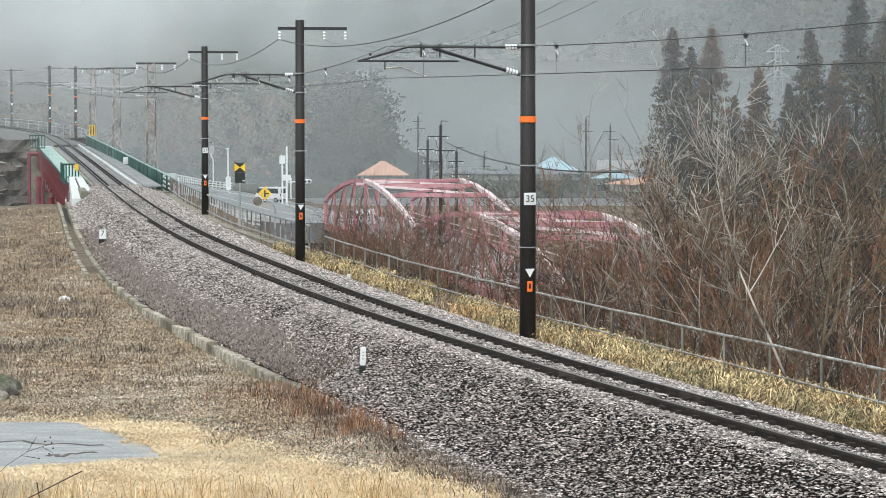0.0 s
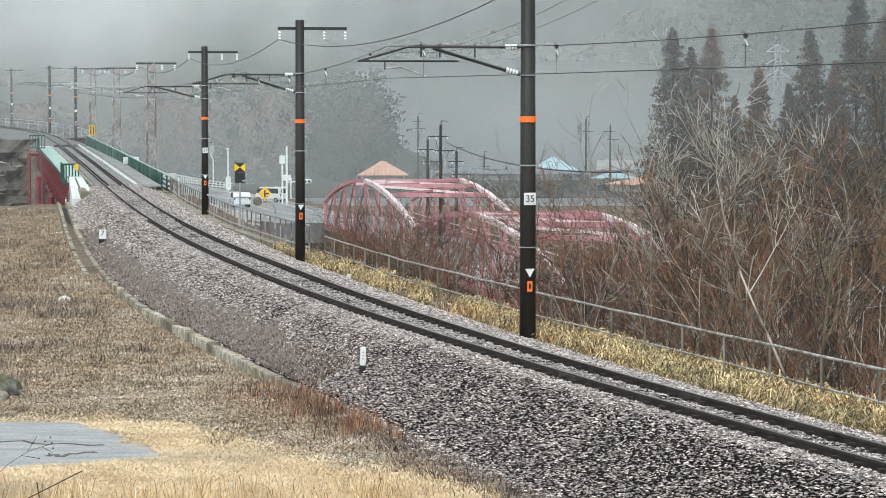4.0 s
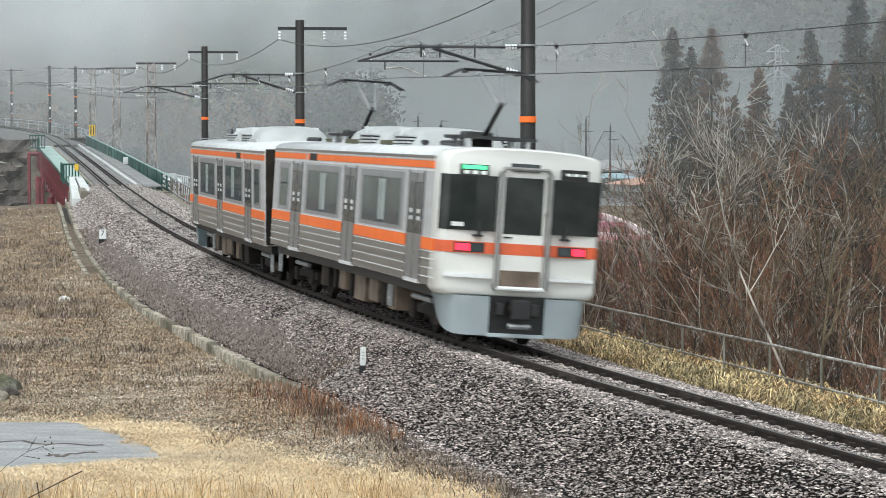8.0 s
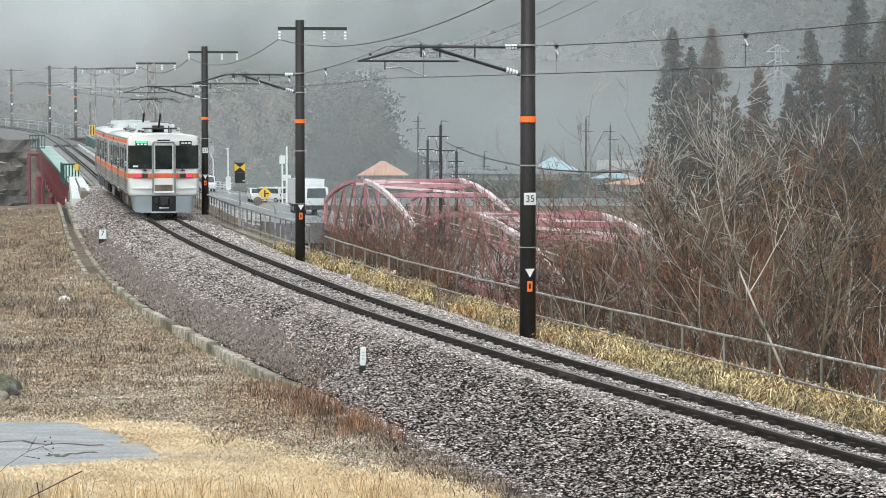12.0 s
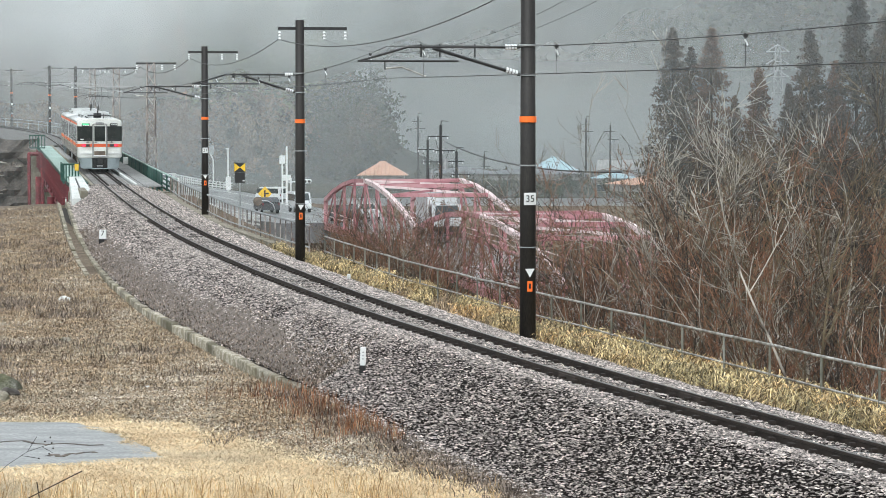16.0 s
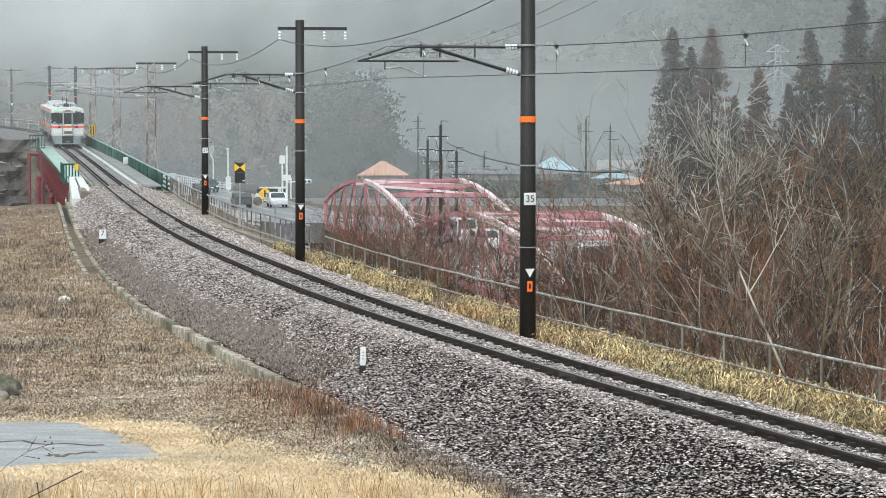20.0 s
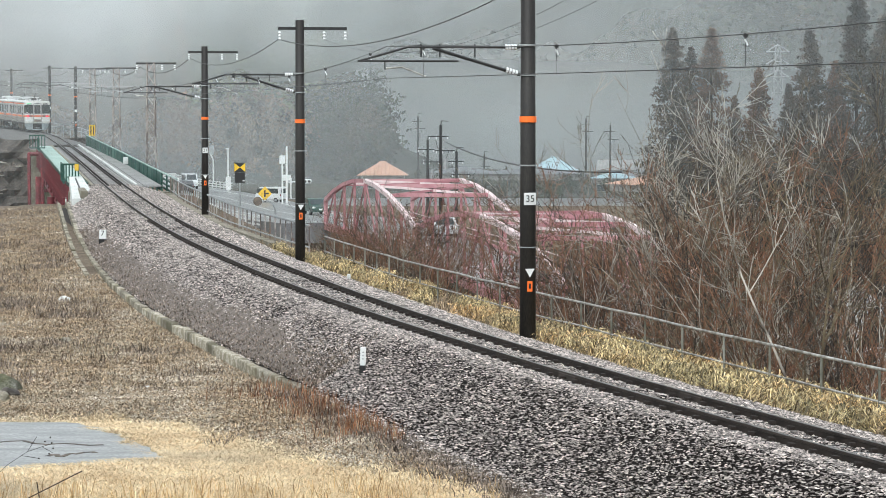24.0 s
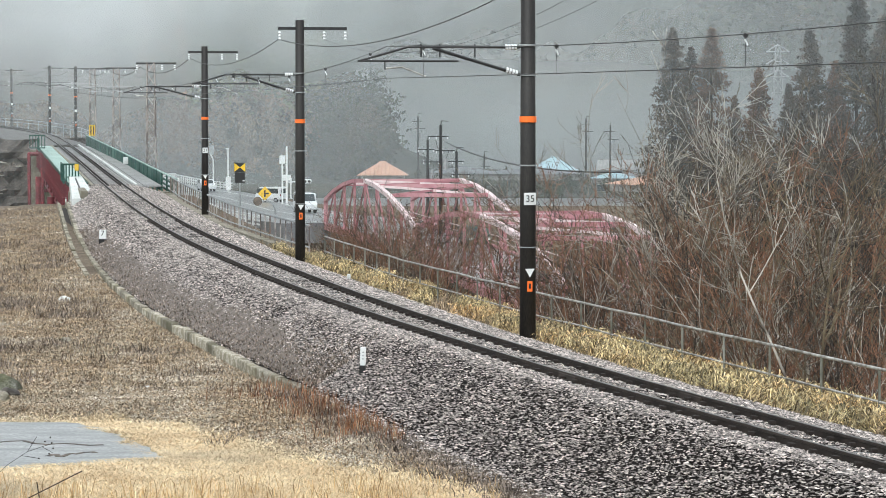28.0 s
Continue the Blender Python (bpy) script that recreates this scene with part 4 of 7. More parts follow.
part("junction_box", boxed(-0.2, 0.2, -0.2, 0.2, -0.1, 0.4, 0.02), M["white_concrete"], rb).matrix_local = line_pose(y_to_s(205), 2.75)
# red piers
for y0, d in ((250.0, -3.5), (238.0, -2.6)):
    p = on_line(y_to_s(y0), d, 0, False)
    part("trestle_post", boxed(p.x - 0.13, p.x + 0.13, p.y - 0.25, p.y + 0.25, -7.8, p.z - 0.5, 0.03), M["red_girder"], rb)
p, q = on_line(y_to_s(250), -3.6, -0.6, False), on_line(y_to_s(250), -2.2, -0.6, False)
part("trestle_cap", rods([(p, q)], 0.16, 8), M["red_girder"], rb)
for y0 in (171.5, 214.0, 258.0):
    for d in (-2.5, 1.9):
        p = on_line(y_to_s(y0), d, -2.9, False)
        part("pier_leg", rod(bmesh.new(), (p.x, p.y, -8.5), p, 0.35, 0.3, 12), M["red_girder"], rb)
    p, q = on_line(y_to_s(y0), -2.5, -4.2, False), on_line(y_to_s(y0), 1.9, -4.2, False)
    part("pier_brace", rods([(p, q)], 0.14), M["red_girder"], rb)
# near abutment with its pale wing slab
ab = part("abutment", boxed(-2.6, 3.3, -1.5, 0.4, -7.0, -0.55), M["concrete"], rb, "weathered concrete abutment")
ab.matrix_local = line_pose(S_BRIDGE0)
bm = bmesh.new()
wv = []
for y, z, d0, d1 in ((157.5, -0.62, -2.62, -1.05), (162.0, -0.24, -2.55, -1.45), (167.5, 0.30, -2.5, -1.75)):
    for d in (d0, d1):
        p = on_line(y_to_s(y), d, z, False)
        wv.append((bm.verts.new(p), bm.verts.new((p.x, p.y, p.z - 1.4))))
for a in (0, 2):
    for k, flip in ((0, False), (1, True)):
        q = (wv[a][k], wv[a + 1][k], wv[a + 3][k], wv[a + 2][k])
        bm.faces.new(q if not flip else q[::-1])
    bm.faces.new((wv[a][0], wv[a + 2][0], wv[a + 2][1], wv[a][1]))
    bm.faces.new((wv[a + 3][0], wv[a + 1][0], wv[a + 1][1], wv[a + 3][1]))
bm.faces.new((wv[1][0], wv[0][0], wv[0][1], wv[1][1]))
bm.faces.new((wv[4][0], wv[5][0], wv[5][1], wv[4][1]))
bmesh.ops.recalc_face_normals(bm, faces=bm.faces)
wing = part("wing_slab", bm, M["white_concrete"], rb, "sloping pale concrete apron slab")
part("slab_groove", rods([(on_line(y_to_s(157.6), -1.95, -0.60, False), on_line(y_to_s(166.5), -2.15, 0.22, False))], 0.05, 6), M["black"], wing)
part("kerb_cap", boxed(-2.15, -1.75, -9.0, 1.0, -0.6, -0.18, 0.03), M["concrete"], rb).matrix_local = line_pose(S_BRIDGE0)
ab2 = part("abutment", boxed(-3.2, 3.3, -0.4, 1.5, -7.0, -0.55), M["concrete"], rb, "weathered concrete abutment")
ab2.matrix_local = line_pose(S_BRIDGE1)
part("inspection_ladder", rods([((0, 0, -6), (0, 0, -1)), ((0.5, 0, -6), (0.5, 0, -1))] + [((0, 0, -5.5 + k * 0.5), (0.5, 0, -5.5 + k * 0.5)) for k in range(10)], 0.04, 6), M["red_girder"], rb).matrix_local = line_pose(S_BRIDGE0 + 2, -2.9)
part("conduit", boxed(-0.15, 0.15, -0.1, 0.1, -2.2, -0.9, 0.02), M["white_concrete"], rb).matrix_local = line_pose(S_BRIDGE0 + 12, -2.2)

# ---- fences ----
pf = tagged(empty("pipe_fence"), "pale steel pipe fence with two rails along the bank", "fence")


def fence_d(y):
    return float(np.interp(y, [24, 40, 50, 60, 80, 95], [4.2, 4.2, 4.3, 4.3, 3.95, 4.1]))


fy = np.arange(24, 97, 2.4)
for zz, rr in ((0.10, 0.026), (-0.42, 0.020)):
    sweep("fence_rail", [on_line(y_to_s(y), fence_d(y), zz + noise.noise(Vector((y * 0.3, zz, 0))) * 0.03, False) for y in fy], circle(rr, 8), M["pipe"], pf, smooth=True)
for y in fy:
    p = on_line(y_to_s(y), fence_d(y), 0, False)
    part("fence_post", rods([((p.x, p.y, p.z - 1.3), (p.x, p.y, p.z + 0.12))], 0.022), M["weathered_post"], pf)
gfence = tagged(empty("bar_fence"), "grey steel fence with upright bars on a kerb", "fence")


def gf_d(y):
    return float(np.interp(y, [98, 121, 150, 164], [3.75, 3.15, 3.1, 3.25]))


gy = np.arange(97.5, 164, 1.9)
for zz, rr in ((0.42, 0.04), (-0.35, 0.03)):
    sweep("fence_rail", [on_line(y_to_s(y), gf_d(y), zz, False) for y in gy], circle(rr, 6), M["steel"], gfence)
for y in np.arange(97.5, 163, 1.45):
    p = on_line(y_to_s(y), gf_d(y), 0, False)
    part("bar", rods([((p.x, p.y, p.z - 0.72), (p.x, p.y, p.z + 0.42))], 0.026, 5), M["mast"], gfence)
sweep("fence_kerb", [on_line(y_to_s(y), gf_d(y) - 0.12, -0.58, False) for y in gy], [(-0.2, -0.5), (0.2, -0.5), (0.2, 0.06), (-0.2, 0.06)], M["concrete"], gfence)

far_fence = tagged(empty("wire_fence"), "thin pale fence beyond the far curve", "fence")
for zz in (0.35, 0.75):
    sweep("fence_rail", [on_line(y_to_s(y), 3.4, zz, False) for y in np.arange(268, 470, 8)], circle(0.03, 5), M["steel"], far_fence)
for y in np.arange(268, 470, 8):
    p = on_line(y_to_s(y), 3.4, 0, False)
    part("fence_post", rods([((p.x, p.y, p.z - 1.2), (p.x, p.y, p.z + 0.8))], 0.04, 5), M["steel"], far_fence)

# ---- small posts on the ballast ----
def marker(x, y, z, h, w, label, text=""):
    root = empty("marker_post", pose(x, y, z, 0, 2, 0))
    part("post", boxed(-w / 2, w / 2, -w / 2, w / 2, h * 0.28, h, 0.012), M["white"], root, "white painted top")
    part("foot", boxed(-w / 2 - 0.004, w / 2 + 0.004, -w / 2 - 0.004, w / 2 + 0.004, -0.25, h * 0.28), M["black"], root, "black painted foot")
    if text:
        lettering("numeral", text, w * 1.1, pose(0, -w / 2 - 0.004, h * 0.72, 90), M["black"], root)
    else:
        for k in range(3):
            part("numeral_bar", boxed(-w * 0.13, w * 0.13, -w / 2 - 0.006, -w / 2, h * (0.52 + 0.13 * k), h * (0.57 + 0.13 * k)), M["steel"], root)
    return tagged(root, label, "marker post")


marker(-1.50, 51.9, -0.64, 0.47, 0.105, "white distance post with black foot in the ballast")
marker(-13.7, 112.5, -0.90, 0.50, 0.27, "small white marker with a black numeral in the ballast", "7")
marker(-2.7, 79.8, -0.62, 0.26, 0.10, "tiny white stub post at the ballast edge", "")
# speed board on its post
sb = empty("speed_board", pose(-9.0, 124.0, -0.72))
part("post", rod(bmesh.new(), (0, 0, 0), (0, 0, 2.5), 0.04), M["steel"], sb)
part("upper_board", boxed(-0.25, 0.25, -0.06, -0.03, 2.42, 2.85, 0.01), M["black"], sb, "black board with two yellow triangles")
for sgn in (-1, 1):
    bm = bmesh.new()
    a = [bm.verts.new(q) for q in ((sgn * 0.24, -0.068, 2.44), (0, -0.068, 2.635), (sgn * 0.24, -0.068, 2.83))]
    b = [bm.verts.new((v.co.x, -0.061, v.co.z)) for v in a]
    bm.faces.new(a), bm.faces.new(b[::-1])
    for i in range(3):
        bm.faces.new((a[i], b[i], b[(i + 1) % 3], a[(i + 1) % 3]))
    bmesh.ops.recalc_face_normals(bm, faces=bm.faces)
    part("triangle", bm, M["yellow"], sb)
part("lower_board", boxed(-0.23, 0.23, -0.06, -0.03, 1.95, 2.41, 0.01), M["black"], sb)
part("board_bar", boxed(0.12, 0.22, -0.07, -0.06, 2.02, 2.06), M["white"], sb)
tagged(sb, "yellow and black railway sign board on a grey post", "railway sign")


# ---- road, kerbs and road furniture ----
LANE = [(-68, 520), (-52, 440), (-41, 385), (-32.0, 352), (-27.4, 333), (-22.2, 309), (-17.6, 284), (-14.8, 268), (-10.6, 252), (-4.6, 236.9)]
ROAD = [(x - 1.8, y) for x, y in LANE]
sweep("road", [(x, y, ROAD_Z) for x, y in ROAD], [(-5.5, -1.7), (7.5, -1.7), (7.5, 0), (-5.5, 0)], M["asphalt"])
tagged(bpy.data.objects["road"], "wet grey asphalt road shining under the overcast sky", "road", kind="structure")
side = mesh("road", [(-11.5, 302, -5.95), (60, 302, -5.95), (60, 352, -5.95), (-23.0, 352, -5.95)], [(0, 1, 2, 3)], M["asphalt"])
tagged(side, "wet asphalt junction joining the bridge road", "road", kind="structure")
for off, wdt in ((-3.6, 0.12), (0.0, 0.10), (3.8, 0.12)):
    ln = sweep("road_line", [(x, y, ROAD_Z + 0.008) for x, y in ROAD], [(off - wdt, 0), (off + wdt, 0), (off + wdt, 0.006), (off - wdt, 0.006)], M["white"])
    tagged(ln, "white painted line on the wet road", "road marking", kind="structure")


def guard(pts, label):
    root = tagged(empty("guard_rail_fence"), label, "guardrail")
    for zz in (0.35, 0.65, 0.95):
        sweep("rail", [(x, y, ROAD_Z + zz) for x, y in pts], [(-0.04, -0.06), (0.04, -0.06), (0.04, 0.06), (-0.04, 0.06)], M["white"], root)
    for i in range(len(pts) - 1):
        a, b = Vector((*pts[i], 0)), Vector((*pts[i + 1], 0))
        n = max(1, int((b - a).length / 2.2))
        for k in range(n):
            q = a.lerp(b, k / n)
            part("post", rods([((q.x, q.y, ROAD_Z - 0.1), (q.x, q.y, ROAD_Z + 1.0))], 0.06, 6), M["white"], root)
    return root


guard([(-49, 440), (-37, 388), (-29.5, 352), (-25.5, 338)], "white three-rail guard fence along the road")
guard([(-60, 405), (-38, 398)], "white three-rail guard fence beyond the road")
guard([(-27, 262), (-19, 236), (-14.5, 222)], "white guard fence at the approach to the truss bridge")


def street_post(x, y, h, label, r=0.12):
    root = empty("road_post", pose(x, y, ROAD_Z))
    part("shaft", rod(bmesh.new(), (0, 0, -0.2), (0, 0, h), r, r * 0.8, 10), M["white"], root)
    return tagged(root, label, "post")


st = street_post(-25.8, 336, 5.2, "tall pale steel post with a base box")
part("base_box", boxed(-0.3, 0.3, -0.2, 0.2, 0.2, 1.8, 0.03), M["white"], st)
part("cap", boxed(-0.3, 0.12, -0.1, 0.1, 5.1, 5.25), M["white"], st)
st = street_post(-16.2, 290, 5.9, "tall pale steel post with a grey sign panel")
part("sign_panel", boxed(-0.75, -0.15, -0.12, 0, 4.1, 4.95, 0.02), M["white"], st, "pale grey sign panel seen from behind")
part("second_shaft", rod(bmesh.new(), (-0.45, 0, 0), (-0.45, 0, 4.1), 0.09), M["white"], st)
# traffic signal on a mast arm
ts = empty("traffic_signal", pose(-18.6, 342, ROAD_Z - 3.4))
part("mast", rod(bmesh.new(), (0, 0, -0.2), (0, 0, 4.9), 0.11, 0.09), M["white"], ts)
part("arm", rod(bmesh.new(), (-0.4, 0, 4.4), (2.6, 0, 4.55), 0.06), M["white"], ts)
head = part("signal_head", boxed(1.0, 2.5, -0.2, 0.1, 4.25, 4.75, 0.05), M["white"], ts, "pale three-lamp signal head")
for k, nm in enumerate(("green", "amber", "red")):
    part("lens", rod(bmesh.new(), (1.25 + k * 0.5, -0.26, 4.5), (1.25 + k * 0.5, -0.2, 4.5), 0.17, seg=12), (M["sign_green"], M["dark_steel"], M["dark_steel"])[k], head)
part("street_name_panel", boxed(-1.0, 0.0, -0.05, 0.05, 4.6, 5.3, 0.02), M["white"], ts)
tagged(ts, "horizontal traffic signal on a pale mast arm", "traffic light")
# yellow diamond sign and round mirror
ds_ = empty("warning_sign", pose(-18.6, 292, ROAD_Z - 1.15))
part("post", rods([((0, 0, 0), (0, 0, 2.0))], 0.04), M["steel"], ds_)
pl = part("diamond", boxed(-0.52, 0.52, -0.03, 0.0, -0.52, 0.52, 0.01), M["yellow"], ds_, "yellow diamond plate with a black junction mark")
pl.matrix_local = pose(0, 0, 2.1, 0, 45, 0)
part("mark", boxed(-0.08, 0.08, -0.05, -0.03, 1.75, 2.45), M["black"], ds_)
part("mark", boxed(0.08, 0.4, -0.05, -0.03, 2.03, 2.17), M["black"], ds_)
tagged(ds_, "yellow diamond road warning sign on a post", "road sign")
cm = empty("traffic_mirror", pose(-17.0, 258, ROAD_Z))
arc = [Vector((1.5, 0, -1.2)), Vector((1.5, 0, 0.4)), Vector((1.3, 0, 0.9)), Vector((0.8, 0, 1.2)), Vector((0.0, 0, 1.2))]
bm = bmesh.new()
for i in range(4):
    rod(bm, arc[i], arc[i + 1], 0.05, seg=6)
part("bent_post", bm, M["steel"], cm)
part("mirror_back", rod(bmesh.new(), (-0.1, 0.05, 1.15), (-0.1, -0.06, 1.15), 0.42, 0.38, 20), M["box_brown"], cm, "brown round back of a mirror")
tagged(cm, "round traffic mirror on a bent grey post", "traffic mirror")
gs = empty("guide_sign", pose(-31.2, 380, ROAD_Z))
part("post", rods([((0, 0, 0), (0, 0, 3.2)), ((0, 0, 3.2), (-0.4, 0, 4.0))], 0.09), M["white"], gs)
part("panel", boxed(-0.55, 0.1, -0.1, 0, 3.9, 5.1, 0.02), M["steel"], gs, "grey back of a road sign")
tagged(gs, "grey road sign on a bent post", "road sign")

# ---- truss road bridge ----
AX0, AX1 = Vector((-9.9, 236.0, 0)), Vector((-1.9, 189.5, 0))
along = (AX1 - AX0).normalized()
perp = Vector((-along.y, along.x, 0))
if perp.x < 0:
    perp = -perp
SPAN = (AX1 - AX0).length
WIDE = 7.4
tb = tagged(empty("truss_bridge"), "faded red arched steel truss road bridge across the river", "road bridge")


def tpt(u, w, z):
    drop = -0.022 * max(0, u - SPAN * 0.5)
    p = AX0 + along * u + perp * w
    return Vector((p.x, p.y, ROAD_Z + z + drop))


def beam(nm, a, b, w, mt, h=None):
    a, b = Vector(a), Vector(b)
    d = b - a
    m = d.to_track_quat("Y", "Z").to_matrix().to_4x4()
    m.translation = a
    h = h or w
    bm = boxed(-w / 2, w / 2, 0, d.length, -h / 2, h / 2)
    for v in bm.verts:
        v.co = m @ v.co
    return part(nm, bm, mt, tb)


NP = 8
for span in range(2):
    u0 = span * (SPAN + 1.2)
    for w in (0, WIDE):
        tops, bots = [], []
        for i in range(NP + 1):
            q = i / NP
            hgt = 1.9 + 2.15 * (1 - (2 * q - 1) ** 2) if 0 < i < NP else 1.9
            tops.append(tpt(u0 + SPAN * q, w, hgt))
            bots.append(tpt(u0 + SPAN * q, w, -0.3))
        for i in range(NP):
            # The top chord is paler from mid-span to its near end.
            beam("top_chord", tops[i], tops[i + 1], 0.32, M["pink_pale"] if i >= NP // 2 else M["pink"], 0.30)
            beam("bottom_chord", bots[i], bots[i + 1], 0.40, M["pink"], 0.55)
            if i < NP // 2:
                beam("diagonal", tops[i + 1], bots[i], 0.11, M["pink"])
            else:
                beam("diagonal", tops[i], bots[i + 1], 0.11, M["pink"])
        for i in range(NP + 1):
            beam("vertical", bots[i], tops[i], 0.20 if 0 < i < NP else 0.34, M["pink"])
    for i in range(2, NP - 1):
        q = i / NP
        hgt = 1.9 + 2.15 * (1 - (2 * q - 1) ** 2)
        beam("cross_beam", tpt(u0 + SPAN * q, 0, hgt), tpt(u0 + SPAN * q, WIDE, hgt), 0.26, M["pink"])
        if i < NP - 2:
            q2 = (i + 1) / NP
            h2 = 1.9 + 2.15 * (1 - (2 * q2 - 1) ** 2)
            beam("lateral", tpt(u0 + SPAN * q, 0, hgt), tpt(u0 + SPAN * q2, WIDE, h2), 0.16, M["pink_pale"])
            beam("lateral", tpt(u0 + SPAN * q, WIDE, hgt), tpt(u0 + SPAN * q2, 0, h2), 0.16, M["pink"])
    for i in range(NP):
        beam("floor_beam", tpt(u0 + SPAN * (i + 0.5) / NP, 0, -0.45), tpt(u0 + SPAN * (i + 0.5) / NP, WIDE, -0.45), 0.3, M["pink"])
    a, b = tpt(u0 - 0.5, WIDE / 2, -0.02), tpt(u0 + SPAN + 0.6, WIDE / 2, -0.02)
    sweep("bridge_deck", [a, b], [(-WIDE / 2 + 0.25, -0.25), (WIDE / 2 - 0.25, -0.25), (WIDE / 2 - 0.25, 0.0), (-WIDE / 2 + 0.25, 0.0)], M["asphalt"], tb, "wet asphalt bridge deck")
    for w in (0.35, WIDE - 0.35):
        for zz in (0.5, 0.9):
            beam("deck_rail", tpt(u0, w, zz), tpt(u0 + SPAN, w, zz), 0.07, M["pink_pale"])
    pr = tpt(u0 + SPAN + 0.6, WIDE / 2, 0)
    pier = part("pier", boxed(-WIDE / 2 - 0.5, WIDE / 2 + 0.5, -1.0, 1.0, -16 - ROAD_Z, -0.7, 0.2), M["concrete"], tb, "grey concrete river pier")
    pier.matrix_local = Matrix.Translation((pr.x, pr.y, pr.z)) @ Matrix.Rotation(math.atan2(along.x, -along.y), 4, "Z")

# plain approach deck from the last pier to the near bank
a, b = tpt(2 * SPAN + 1.8, WIDE / 2, -0.02), tpt(3.2 * SPAN, WIDE / 2, -0.02)
sweep("approach_deck", [a, b], [(-WIDE / 2, -0.5), (WIDE / 2, -0.5), (WIDE / 2, 0.0), (-WIDE / 2, 0.0)], M["asphalt"], tb)
for w in (0.1, WIDE - 0.1):
    beam("end_rail", tpt(2 * SPAN + 1.8, w, 0.55), tpt(3.2 * SPAN, w, 0.55), 0.12, M["pink_pale"], 0.35)
    beam("end_post", tpt(2 * SPAN + 1.6, w, -0.3), tpt(2 * SPAN + 1.6, w, 1.5), 0.55, M["white_concrete"])

# dark rocky far bank of the stream
v, f = [], []
NX, NZ = 60, 16
for i in range(NX + 1):
    for k in range(NZ + 1):
        x = -78 + 42 * i / NX
        z = -8.5 + (9.9 + 0.03 * (x + 60)) * k / NZ
        y = 289 + 5.0 * k / NZ + 2.2 * noise.noise(Vector((x * 0.5, z * 0.8, 2))) + 1.2 * noise.noise(Vector((x * 1.1, z * 1.9, 7)))
        v.append((x, y - 1.5, z))
for i in range(NX):
    for k in range(NZ):
        a = i * (NZ + 1) + k
        f.append((a, a + NZ + 1, a + NZ + 2, a + 1))
rlog = random.Random(12)
for i in range(9):
    x, z = rlog.uniform(-48, -36), rlog.uniform(-6.5, 0.4)
    y = 286.5 + 5.0 * (z + 8.5) / 9.9
    ln_, up = rlog.uniform(0.8, 3.2), rlog.uniform(-0.25, 0.25)
    lg = part("drift_log", rods([((x, y, z), (x + ln_, y + rlog.uniform(-0.4, 0.4), z + up * ln_))], rlog.uniform(0.04, 0.09), 6), M["bark_pale"])
    tagged(lg, "pale driftwood log caught on the dark bank", "log", "driftwood on the stream bank")
tagged(mesh("rock_bank", v, f, M["rock"]), "dark rocky bank of the stream below the rail bridge", "rock bank", kind="structure")


# ---- train ----
CAR, HALF = 19.0, 1.475
COUPLED = 18.75  # length of a car in the train
Y0 = -CAR / 2
DOORS = (2.2, 8.85, 15.5)


